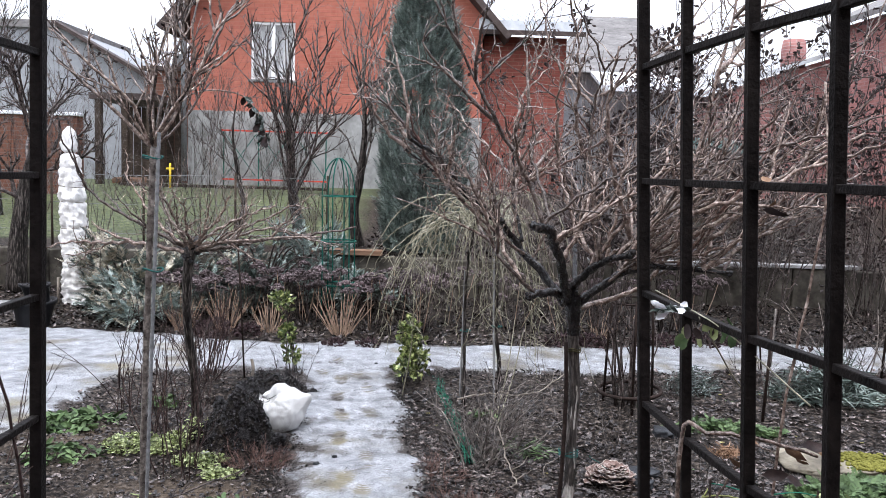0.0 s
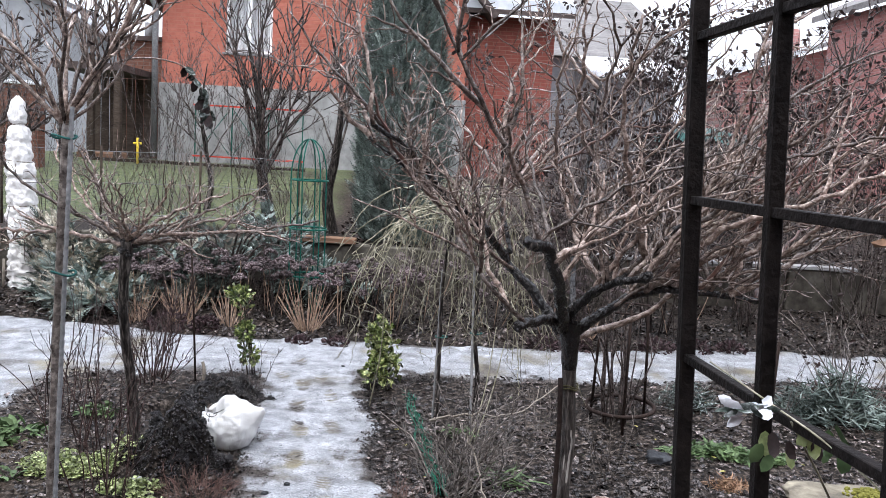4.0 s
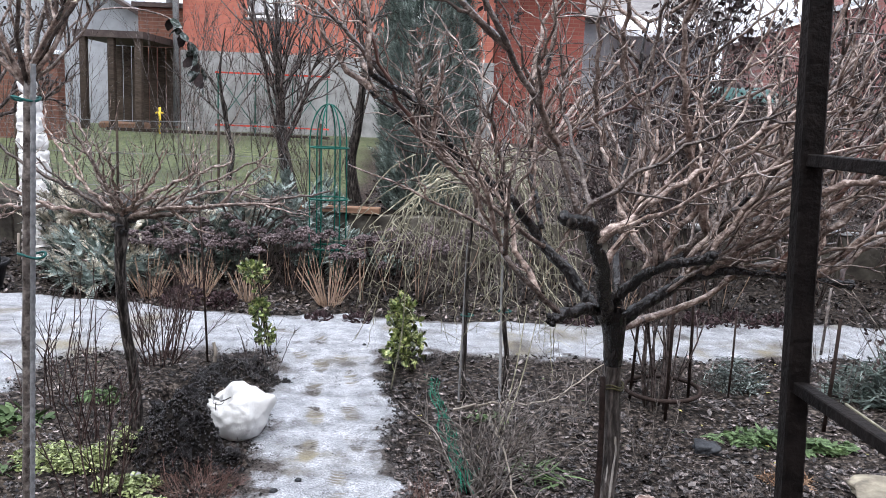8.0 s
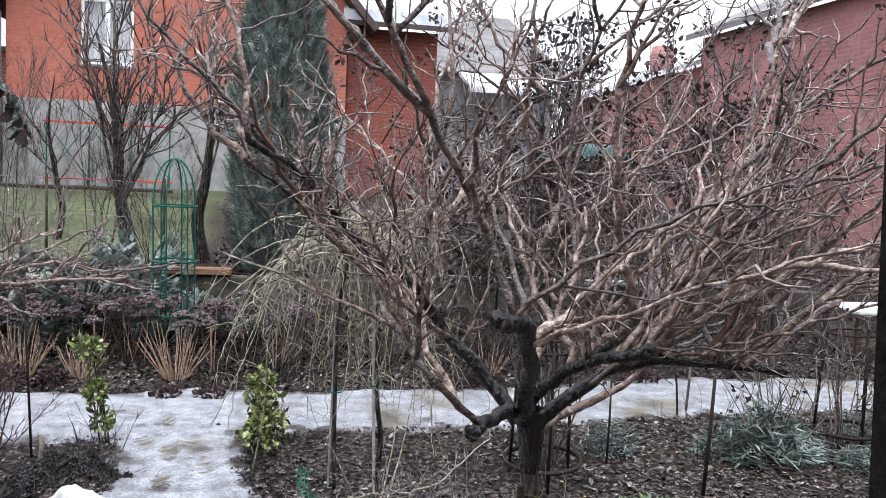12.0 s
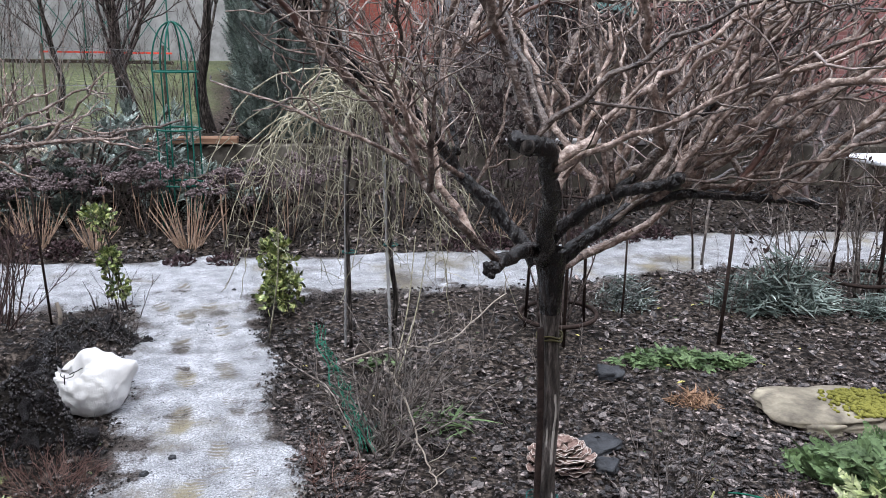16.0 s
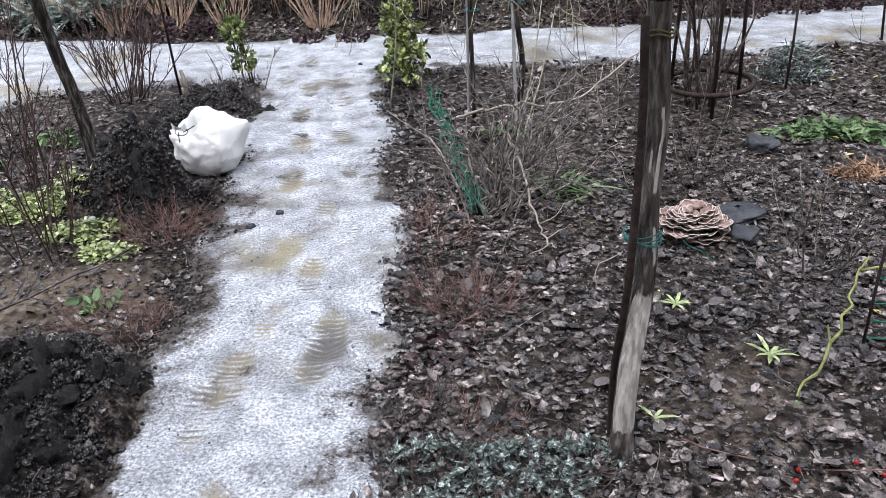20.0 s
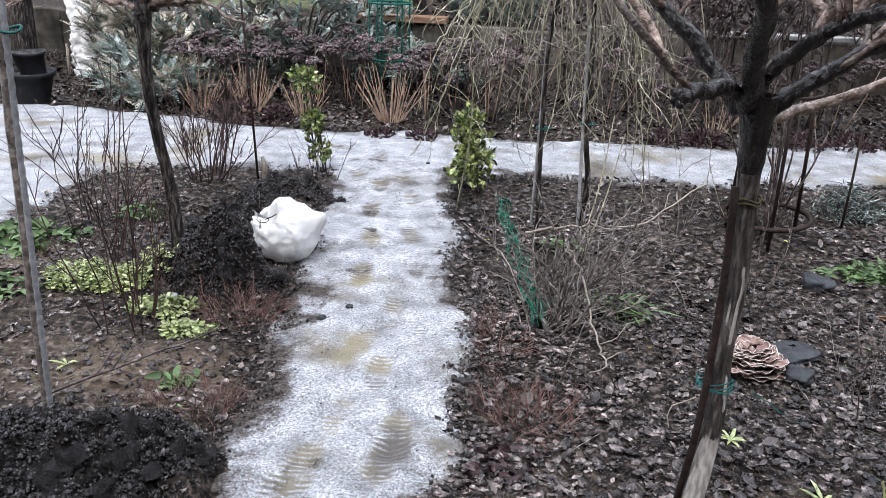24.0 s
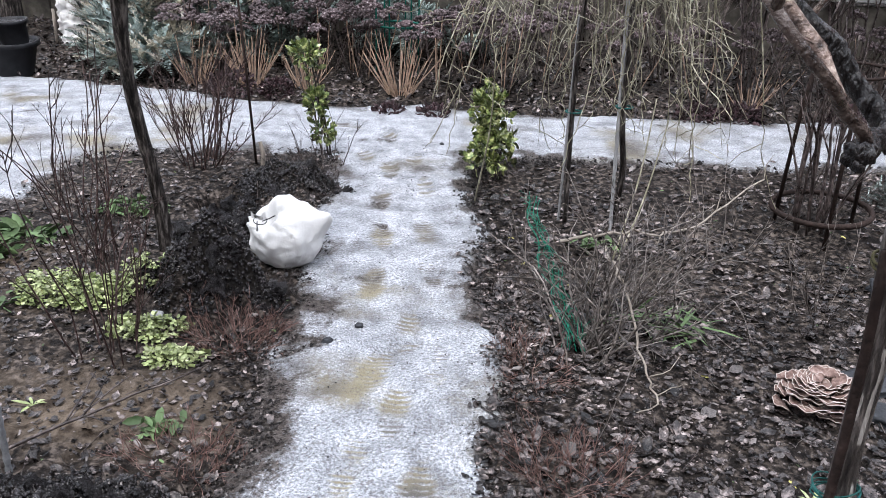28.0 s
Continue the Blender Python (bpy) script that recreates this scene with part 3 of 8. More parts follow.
def scatter(m, tv, tq, tt, pos, rot, scale):
    """Copies of one small form, joined into m."""
    n, k = len(pos), len(tv)
    scale = np.asarray(scale, float)
    sc = scale[:, None, None] if scale.ndim == 1 else scale[:, None, :]
    v = np.einsum("nij,nkj->nki", rot, np.asarray(tv, float)[None] * sc) + np.asarray(pos)[:, None, :]
    off = (np.arange(n) * k)[:, None, None]
    q = (np.asarray(tq)[None] + off).reshape(-1, 4) if len(tq) else None
    t = (np.asarray(tt)[None] + off).reshape(-1, 3) if len(tt) else None
    m.add(v.reshape(-1, 3), q, t)


# small forms, one unit long along x
LEAF = ([(0, 0, 0), (0.3, 0.2, 0.05), (0.35, 0, -0.03), (0.3, -0.2, 0.05), (0.72, 0.17, 0.02), (0.75, 0, -0.06), (0.72, -0.17, 0.02), (1, 0, -0.12)], [(1, 2, 5, 4), (2, 3, 6, 5)], [(0, 2, 1), (0, 3, 2), (4, 5, 7), (5, 6, 7)])
CURL = ([(0, 0, 0), (0.3, 0.24, 0.16), (0.35, 0.02, -0.05), (0.3, -0.2, 0.12), (0.7, 0.22, 0.24), (0.75, 0.0, 0.06), (0.72, -0.2, 0.1), (0.95, 0.05, 0.3)], [(1, 2, 5, 4), (2, 3, 6, 5)], [(0, 2, 1), (0, 3, 2), (4, 5, 7), (5, 6, 7)])
BROAD = ([(0, 0, 0.02), (0.14, 0.19, 0.05), (0.45, 0.3, 0.1), (0.8, 0.2, 0.03), (1, 0.03, 0.12), (0.8, -0.22, 0.06), (0.45, -0.27, 0.03), (0.14, -0.17, 0.08), (0.5, 0, -0.02)], [], [(8, i, (i + 1) % 8) for i in range(8)])
SHRED = ([(-0.5, -0.08, 0.02), (-0.2, -0.3, 0.1), (0.25, -0.22, 0.0), (0.5, 0.05, 0.14), (0.1, 0.28, 0.03), (-0.3, 0.2, 0.12), (0.02, -0.02, -0.03)], [], [(0, 1, 6), (1, 2, 6), (2, 3, 6), (3, 4, 6), (4, 5, 6), (5, 0, 6)])
CHIP = ([(-0.5, -0.15, 0), (0.45, -0.2, 0.02), (0.5, 0.14, 0), (-0.42, 0.2, 0.03), (-0.46, -0.1, 0.09), (0.4, -0.14, 0.12), (0.44, 0.1, 0.08), (-0.38, 0.14, 0.11)], [(4, 5, 6, 7), (0, 1, 5, 4), (1, 2, 6, 5), (2, 3, 7, 6), (3, 0, 4, 7)], [])
BLADE = ([(0, -0.04, 0), (0, 0.04, 0), (0.5, 0.035, 0.03), (0.5, -0.035, 0.03), (1, 0, 0)], [(0, 3, 2, 1)], [(3, 4, 2)])


def lump(rs, rough=0.25, squash=(1, 1, 1)):
    """A lumpy ball of 42 vertices."""
    bm = bmesh.new()
    bmesh.ops.create_icosphere(bm, subdivisions=2, radius=1.0)
    v = np.array([p.co[:] for p in bm.verts])
    t = np.array([[p.index for p in f.verts] for f in bm.faces])
    bm.free()
    return v * (1 + rs.normal(0, rough, len(v)))[:, None] * np.asarray(squash), t


def spray(rs, blades=7, width=0.35, droop=0.0, fat=0.028):
    """A feathery spray one unit long: a rib with blades on both sides."""
    v, q, t = [], [], []
    for i in range(blades):
        s = i / blades
        for side in (-1, 1):
            base = np.array([s, 0, -droop * s * s])
            ln = width * (1.1 - s) * rs.uniform(0.7, 1.2)
            tip = base + np.array([ln * 0.9, side * ln * 0.8, rs.uniform(-0.1, 0.12) * ln])
            k = len(v)
            wv = np.array([fat, -side * fat, 0.0])
            v += [base - wv, base + wv, (base + tip) / 2 + wv * 1.5, tip, (base + tip) / 2 - wv * 1.5]
            q.append((k, k + 1, k + 2, k + 4))
            t.append((k + 4, k + 2, k + 3))
    return np.array(v), q, t


def stem(p, d, length, rs, n=6, wob=0.12, up=0.0):
    """Points of a wandering shoot; up > 0 turns it to the sky, < 0 lets it droop."""
    p, d = np.array(p, float), np.array(d, float)
    d /= np.linalg.norm(d)
    out = [p.copy()]
    st = length / n
    for _ in range(n):
        d = d + rs.normal(0, wob, 3) + np.array([0, 0, up / n])
        d /= np.linalg.norm(d)
        p = p + d * st
        out.append(p.copy())
    return np.array(out)


def branch(ms, p, d, length, r, rs, level, kids=(5, 4), ratio=0.55, angle=0.6, up=0.3, wob=0.12, n=6, tips=None, start=0.25):
    """A shoot with side shoots; ms: the meshes for level 0, 1, 2 (the last one takes the rest)."""
    pts = stem(p, d, length, rs, n, wob, up)
    tube(ms[0], pts, [r, r * 0.75, r * 0.4], sides=6 if r > 0.015 else 4 if r > 0.004 else 3, cap=r > 0.006)
    if level <= 0 or not kids:
        if tips is not None:
            tips.append((pts[-1], pts[-1] - pts[-2]))
        return pts
    for _ in range(max(0, int(kids[0] + rs.uniform(-1, 1.5)))):
        s = rs.uniform(start, 0.98)
        i = min(n - 1, int(s * n))
        q = pts[i] + (pts[i + 1] - pts[i]) * (s * n - i)
        t = pts[i + 1] - pts[i]
        t = t / np.linalg.norm(t)
        side = np.cross(t, rs.normal(0, 1, 3))
        side /= np.linalg.norm(side) + 1e-9
        a = angle * rs.uniform(0.6, 1.3)
        branch(ms[1:] if len(ms) > 1 else ms, q, t * math.cos(a) + side * math.sin(a), length * ratio * rs.uniform(0.6, 1.2) * (1.1 - 0.5 * s), r * (0.5 + 0.1 * rs.rand()), rs, level - 1, kids[1:], ratio, angle, up, wob, max(3, n - 3), tips, start)
    return pts


def smooth_line(pts, n):
    """A rounded line through a few control points."""
    pts = np.asarray(pts, float)
    k = len(pts)
    p = np.concatenate([[2 * pts[0] - pts[1]], pts, [2 * pts[-1] - pts[-2]]])
    out = []
    for u in np.linspace(0, k - 1 - 1e-6, n):
        i = int(u)
        f = u - i
        a, b, c, d = p[i], p[i + 1], p[i + 2], p[i + 3]
        out.append(0.5 * (2 * b + (c - a) * f + (2 * a - 5 * b + 4 * c - d) * f * f + (3 * b - a - 3 * c + d) * f ** 3))
    return np.array(out)


# ---- terrain ----
_rs = np.random.RandomState(5)
_tab = _rs.rand(256, 256)


def vnoise(x, y):
    xi, yi = np.floor(x).astype(int), np.floor(y).astype(int)
    fx, fy = x - xi, y - yi
    fx, fy = fx * fx * (3 - 2 * fx), fy * fy * (3 - 2 * fy)
    a, b = _tab[xi % 256, yi % 256], _tab[(xi + 1) % 256, yi % 256]
    c, d = _tab[xi % 256, (yi + 1) % 256], _tab[(xi + 1) % 256, (yi + 1) % 256]
    return (a * (1 - fx) + b * fx) * (1 - fy) + (c * (1 - fx) + d * fx) * fy - 0.5


def fbm(x, y, octaves=4):
    s, a = 0.0, 1.0
    for o in range(octaves):
        s = s + a * vnoise(x * 2 ** o + 17.3 * o, y * 2 ** o + 9.1 * o)
        a *= 0.55
    return s


def step01(x, a, b):
    t = np.clip((x - a) / (b - a), 0, 1)
    return t * t * (3 - 2 * t)


def path_dist(x, y):
    """Signed distance to the edge of the icy paths; negative on them."""
    best = np.full(np.shape(x), 99.0)
    for line in (((-0.1, -3, 0.3), (-0.3, 1.5, 0.3), (-0.38, 2.9, 0.3), (-0.38, 3.5, 0.31), (-0.55, 5.1, 0.33), (-0.67, 5.95, 0.37), (-0.75, 6.6, 0.55)),
                 ((-9, 6.9, 0.5), (-3.2, 6.65, 0.68), (-2.0, 6.5, 0.57), (0.3, 6.65, 0.45), (1.6, 6.8, 0.46), (3.0, 7.05, 0.52), (4.6, 7.02, 0.5), (9, 6.8, 0.5)),
                 ((-2.9, -3, 0.55), (-3.0, 4.5, 0.58), (-3.0, 6.5, 0.8))):
        for (ax, ay, ar), (bx, by, br) in zip(line, line[1:]):
            dx, dy = bx - ax, by - ay
            t = np.clip(((x - ax) * dx + (y - ay) * dy) / (dx * dx + dy * dy), 0, 1)
            best = np.minimum(best, np.hypot(x - ax - t * dx, y - ay - t * dy) - (ar + t * (br - ar)))
    return best - 0.03 + 0.1 * fbm(x * 3.1, y * 3.1, 3) + 0.06 * fbm(x * 11, y * 11, 3)


WALL_Y = 9.4
MOUNDS = ((-1.08, 3.12, 0.34, 0.18, 0.075), (-0.98, 2.88, 0.3, 0.2, 0.06), (-0.8, 3.1, 0.13, 0.16, 0.03), (-1.13, 4.27, 0.21, 0.14, 0.17), (-0.92, 4.28, 0.14, 0.09, 0.06), (-1.17, 4.82, 0.15, 0.13, 0.1), (-1.1, 5.5, 0.25, 0.12, 0.06))


def base_z(x, y):
    """The lie of the land: level garden, a step up at the retaining wall, then a rising lawn."""
    return 0.1 * step01(y, 8.3, 9.3) + 0.42 * step01(y, WALL_Y - 0.02, WALL_Y + 0.06) + 0.62 * step01(y, WALL_Y, 16.5)


def peat_mask(x, y):
    k = np.zeros(np.shape(x))
    x, y = x + 0.11 * fbm(x * 6, y * 6, 3), y + 0.11 * fbm(x * 6 + 30, y * 6, 3)
    for cx, cy, rx, ry, h in MOUNDS:
        k = np.maximum(k, np.exp(-(((x - cx) / rx) ** 2 + ((y - cy) / ry) ** 2) ** 1.3))
    return k


def ground_z(x, y):
    x, y = np.asarray(x, float), np.asarray(y, float)
    near = step01(-np.abs(x), -9, -4) * step01(-y, -9.2, -8)
    z = base_z(x, y) + 0.02 * fbm(x * 1.6, y * 1.6, 3)
    z = z + near * (0.022 * fbm(x * 9, y * 9, 3) + 0.012 * np.abs(fbm(x * 31, y * 31, 2)))
    rough = 1.1 * fbm(x * 9, y * 9, 2) + 1.1 * np.abs(fbm(x * 24, y * 24, 3))
    for cx, cy, rx, ry, h in MOUNDS:
        z = z + np.exp(-(((x - cx) / rx) ** 2 + ((y - cy) / ry) ** 2) ** 1.3) * (h * (1 + 1.7 * fbm(x * 8 + 3, y * 8, 3)) + 0.075 * rough)
    z = z - 0.24 * np.exp(-(((x + 1.36) / 0.13) ** 2 + ((y - 5.24) / 0.13) ** 2) ** 2)
    return z - 0.045 * step01(-path_dist(x, y), -0.03, 0.05)


def gz(x, y):
    return float(ground_z(np.array([x]), np.array([y]))[0])

# ---- ground and paths ----
def spaced(*runs):
    out = []
    for a, b, st in runs:
        out += list(np.arange(a, b - 1e-6, st))
    return np.array(out + [runs[-1][1]])


def grid(xs, ys):
    X, Y = np.meshgrid(xs, ys)
    nx, ny = len(xs), len(ys)
    i = np.arange(ny - 1)[:, None] * nx + np.arange(nx - 1)[None, :]
    return X.ravel(), Y.ravel(), np.stack([i, i + 1, i + nx + 1, i + nx], -1).reshape(-1, 4)


def attribute(ob, name, values):
    at = ob.data.attributes.new(name, "FLOAT", "POINT")
    at.data.foreach_set("value", np.asarray(values, dtype=np.float32))


gx = spaced((-400, -40, 60), (-40, -10, 3), (-10, -4, 0.3), (-4, -2, 0.06), (-2, 2.4, 0.018), (2.4, 5, 0.06), (5, 10, 0.3), (10, 40, 3), (40, 400, 60))
gy = spaced((-200, -10, 38), (-10, 1.5, 0.5), (1.5, 2.4, 0.06), (2.4, 5.6, 0.018), (5.6, 8.6, 0.04), (8.6, 9.3, 0.1), (9.3, 9.6, 0.03), (9.6, 18, 0.3), (18, 60, 3), (60, 600, 60))
X, Y, Q = grid(gx, gy)
m = Mesh()
m.add(np.stack([X, Y, ground_z(X, Y)], 1), Q)
ground = solo("ground", m, M["soil"], "dark wet garden soil rising to a lawn", "ground", kind="structure")
attribute(ground, "grass", np.clip(step01(Y, 9.8, 10.6) * (0.75 + 0.5 * fbm(X * 0.8, Y * 0.8, 3)) * step01(-X, 0.6, 1.6) + 0.6 * step01(Y, 10, 12) * step01(X, 1, 3) * 0.6, 0, 1))
attribute(ground, "clay", np.clip(0.75 * np.exp(-(((X + 1.05) / 0.45) ** 2 + ((Y - 3.65) / 0.35) ** 2)) + 0.4 * np.exp(-(((X - 0.1) / 0.28) ** 2 + ((Y - 3.25) / 0.5) ** 2)) + 0.6 * np.exp(-(((X - 0.75) / 0.4) ** 2 + ((Y - 3.1) / 0.4) ** 2)) + 0.6 * np.exp(-(((X + 2.0) / 0.5) ** 2 + ((Y - 4.2) / 0.7) ** 2)) + 0.3 * fbm(X * 2, Y * 2, 3), 0, 1))
attribute(ground, "peat", np.clip(1.5 * peat_mask(X, Y), 0, 1))

PRINTS = ((-0.56, 4.53, 0.1), (-0.36, 4.65, 0.3), (-0.37, 4.16, 0.1), (-0.43, 3.97, -0.2), (-0.27, 4.01, 0.1), (-0.35, 3.73, 0.0), (-0.25, 3.4, -0.1), (-0.24, 3.27, -0.2), (-0.46, 3.2, 0.1), (-0.43, 3.51, 0.0), (-0.5, 3.05, 0.1), (-0.68, 5.39, 0.2), (-0.43, 5.04, 0.3), (-0.72, 5.81, 0.2), (-0.89, 6.05, 0.3), (-0.62, 6.06, 0.1), (-1.1, 6.6, 1.2), (-0.8, 6.39, 0.4), (-0.4, 2.7, 0.0), (-0.2, 2.5, 0.1), (-0.6, 4.95, 0.2), (-0.5, 5.6, 0.2))
px = spaced((-9, -4, 0.15), (-4, -1.1, 0.045), (-1.1, 0.1, 0.011), (0.1, 5, 0.045), (5, 9, 0.15))
py = spaced((-3, 2.3, 0.2), (2.3, 5.4, 0.011), (5.4, 7.9, 0.03))
X, Y, Q = grid(px, py)
D = path_dist(X, Y)
Z = base_z(X, Y) + 0.014 + 0.012 * fbm(X * 2.2, Y * 2.2, 3) + 0.006 * fbm(X * 15, Y * 15, 4) - 0.05 * step01(D, -0.07, 0.12)
wear = 0.27 + 0.75 * fbm(X * 3.4 + 3, Y * 3.4, 4)
bare = 0.19 + 0.42 * fbm(X * 6, Y * 6, 4) + 0.2 * fbm(X * 26, Y * 26, 3) + 0.22 * step01(D, -0.22, -0.03) + 0.4 * step01(D, -0.09, 0.07)
for cx, cy, r in ((-0.85, 5.66, 0.1), (-0.36, 5.93, 0.13), (-0.7, 5.3, 0.07), (-0.62, 4.55, 0.08), (-0.05, 6.15, 0.15)):
    bare = bare + 0.2 * np.exp(-(((X - cx) / r) ** 2 + ((Y - cy) / (r * 0.8)) ** 2) ** 1.5)
for cx, cy, a in PRINTS:
    u = (X - cx) * math.cos(a) + (Y - cy) * math.sin(a)
    w = -(X - cx) * math.sin(a) + (Y - cy) * math.cos(a)
    k = np.exp(-((u / 0.05) ** 2 + (w / 0.135) ** 2) ** 2.2)
    waist = 1 - 0.5 * np.exp(-((w + 0.02) / 0.03) ** 2)
    k = k * waist
    Z = Z - 0.012 * k + 0.0015 * k * np.sin(w * 300 + 6 * u)
    bare = bare + 0.13 * k * (1.0 if cy > 4.4 else 0.3)
    wear = wear + 0.46 * k + 0.36 * k * np.sin(w * 300 + 6 * u)
keep = (D[Q] < 0.1).all(1)
used = np.unique(Q[keep])
remap = np.full(len(X), -1)
remap[used] = np.arange(len(used))
m = Mesh()
m.add(np.stack([X, Y, Z], 1)[used], remap[Q[keep]])
path = solo("path", m, M["ice"], "trodden icy garden path with thawed footprints", "path", kind="structure")
attribute(path, "wear", np.clip(wear[used], 0, 1))
attribute(path, "bare", np.clip(bare[used], 0, 1))


def surf(x, y):
    """Height of whatever lies on top at x, y."""
    x, y = np.asarray(x, float), np.asarray(y, float)
    d = path_dist(x, y)
    z = base_z(x, y) + 0.014 + 0.012 * fbm(x * 2.2, y * 2.2, 3) - 0.05 * step01(d, -0.07, 0.12)
    return np.maximum(ground_z(x, y), np.where(d < 0.1, z, -9))

# ---- buildings and walls ----
def wall_sections(x0, x1, z0, z1, y, thick, holes):
    """The pieces of a front wall facing -y, cut by openings (x0, x1, z0, z1)."""
    out = []
    xs = sorted({x0, x1, *[h[0] for h in holes], *[h[1] for h in holes]})
    for a, b in zip(xs, xs[1:]):
        cut = sorted((h[2], h[3]) for h in holes if h[0] <= a and h[1] >= b)
        lo = z0
        for c, d in cut:
            out.append(((a, y, lo), (b, y + thick, c)))
            lo = d
        out.append(((a, y, lo), (b, y + thick, z1)))
    return out


def window(parent, x0, x1, z0, z1, y):
    """A white two-leaf window with glass, curtain and sill."""
    org = Vector(parent.location)
    w = new("window")
    w.parent = parent
    w.location = Vector((x0, y, z0)) - org
    f = Mesh()
    t = 0.06
    for a, b, c, d in ((x0, x1, z0, z0 + t), (x0, x1, z1 - t, z1), (x0, x0 + t, z0 + t, z1 - t), (x1 - t, x1, z0 + t, z1 - t), ((x0 + x1) / 2 - t * 0.7, (x0 + x1) / 2 + t * 0.7, z0 + t, z1 - t)):
        box(f, (a, y + 0.03, c), (b, y + 0.1, d), 0.008)
    part("frame", f, M["white_frame"], w, "white plastic frame", smooth=False)
    g = Mesh()
    box(g, (x0 + t, y + 0.06, z0 + t), (x1 - t, y + 0.066, z1 - t))
    p = part("pane", g, M["glass"], w, "clear glass", smooth=False)
    p.visible_shadow = False
    c = Mesh()
    u = np.linspace(0, 1, 60)
    cx, cy = x0 + u * (x1 - x0), y + 0.2 + 0.02 * np.sin(u * 60)
    v = np.concatenate([np.stack([cx, cy, np.full(60, z)], 1) for z in (z0, z1)])
    c.add(v, [(i, i + 1, 61 + i, 60 + i) for i in range(59)])
    part("curtain", c, M["curtain"], w, "white net curtain in folds")
    s = Mesh()
    box(s, (x0 - 0.05, y - 0.06, z0 - 0.05), (x1 + 0.05, y + 0.04, z0 - 0.003), 0.01)
    part("sill", s, M["zinc"], w, "grey metal sill", smooth=False)
    k = Mesh()
    box(k, (x0 - 0.05, y + 0.5, z0 - 0.05), (x1 + 0.05, y + 0.52, z1 + 0.05))
    part("room_back", k, M["plaster"], w, "dim room behind the curtain", smooth=False)


HY = 17.0
house = thing("house", (-2.3, HY, 1.1), "orange brick house with grey plastered plinth and white windows", "house")
holes = [(-4.06, -3.15, 3.32, 4.49), (-1.22, -0.31, 3.32, 4.49)]
for lo, hi in wall_sections(-5.3, 0.69, 2.66, 4.7, HY, 0.38, holes):
    m = Mesh()
    box(m, lo, hi)
    part("wall_section", m, M["house_brick"], house, "orange brick wall", smooth=False)
m = Mesh()
m.add([(-5.3, HY, 4.7), (0.69, HY, 4.7), (-2.3, HY, 8.0), (-5.3, HY + 0.38, 4.7), (0.69, HY + 0.38, 4.7), (-2.3, HY + 0.38, 8.0)], [(0, 1, 4, 3), (1, 2, 5, 4), (2, 0, 3, 5)], [(0, 2, 1), (3, 4, 5)])
part("gable", m, M["house_brick"], house, "orange brick gable", smooth=False)
m = Mesh()
box(m, (-5.3, HY + 0.38, 2.66), (-4.92, HY + 8, 4.7))
part("side_wall", m, M["house_brick"], house, smooth=False)
m = Mesh()
box(m, (0.31, HY + 0.38, 2.66), (0.69, HY + 8, 4.7))
part("side_wall", m, M["house_brick"], house, smooth=False)
m = Mesh()
box(m, (-5.34, HY - 0.05, 0.6), (0.72, HY + 8, 2.66), 0.01)
part("plinth", m, M["plaster"], house, "grey cement plinth", smooth=False)
for side in (-1, 1):
    m = Mesh()
    xe = -5.75 if side < 0 else 1.15
    ze = 4.2
    n = np.array([side * 0.74, 0, 0.67]) * 0.12
    a, b = np.array([xe, HY - 0.5, ze]), np.array([-2.3, HY - 0.5, 8.1])
    v = [a, b, b + (0, 9, 0), a + (0, 9, 0)]
    v = np.array(v + [p + n for p in v])
    m.add(v, [(0, 1, 2, 3), (4, 7, 6, 5), (0, 4, 5, 1), (3, 2, 6, 7), (0, 3, 7, 4), (1, 5, 6, 2)])
    part("roof", m, M["roof_dark"], house, "dark roof slope", smooth=False)
for h in holes:
    window(house, *h, HY)
m = Mesh()
tube(m, [(-5.5, HY - 0.12, 4.55), (-5.5, HY - 0.12, 4.3), (-5.4, HY - 0.1, 4.1), (-5.4, HY - 0.1, 1.2)], 0.06, 10)
box(m, (-5.62, HY - 0.22, 4.45), (-5.38, HY - 0.02, 4.72), 0.03)
part("downpipe", m, M["zinc"], house, "grey zinc downpipe with hopper")

annex = thing("annex", (1.6, HY, 1.1), "low dark red brick annex with frosty metal roof", "house")
m = Mesh()
box(m, (0.72, HY + 0.3, 0.9), (2.45, HY + 6, 4.38))
part("wall", m, M["ext_brick"], annex, "dark red brick wall", smooth=False)
m = Mesh()
v = np.array([(0.6, HY - 0.25, 4.38), (2.75, HY - 0.25, 4.38), (2.75, HY + 6, 5.9), (0.6, HY + 6, 5.9)])
v = np.concatenate([v, v + (0, 0, 0.24)])
m.add(v, [(3, 2, 1, 0), (4, 5, 6, 7), (0, 1, 5, 4), (1, 2, 6, 5), (2, 3, 7, 6), (3, 0, 4, 7)])
part("roof", m, M["roof_metal"], annex, "frosty corrugated metal roof", smooth=False)
for i in range(15):
    m = Mesh()
    x = 0.66 + i * 0.145
    bar(m, (x, HY - 0.26, 4.635), (x, HY + 5.9, 6.12), 0.035, 0.03)
    part("seam", m, M["roof_metal"], annex, smooth=False)
m = Mesh()
box(m, (0.6, HY - 0.29, 4.33), (2.75, HY - 0.25, 4.42))
part("eaves_board", m, M["roof_dark"], annex, "dark eaves board", smooth=False)

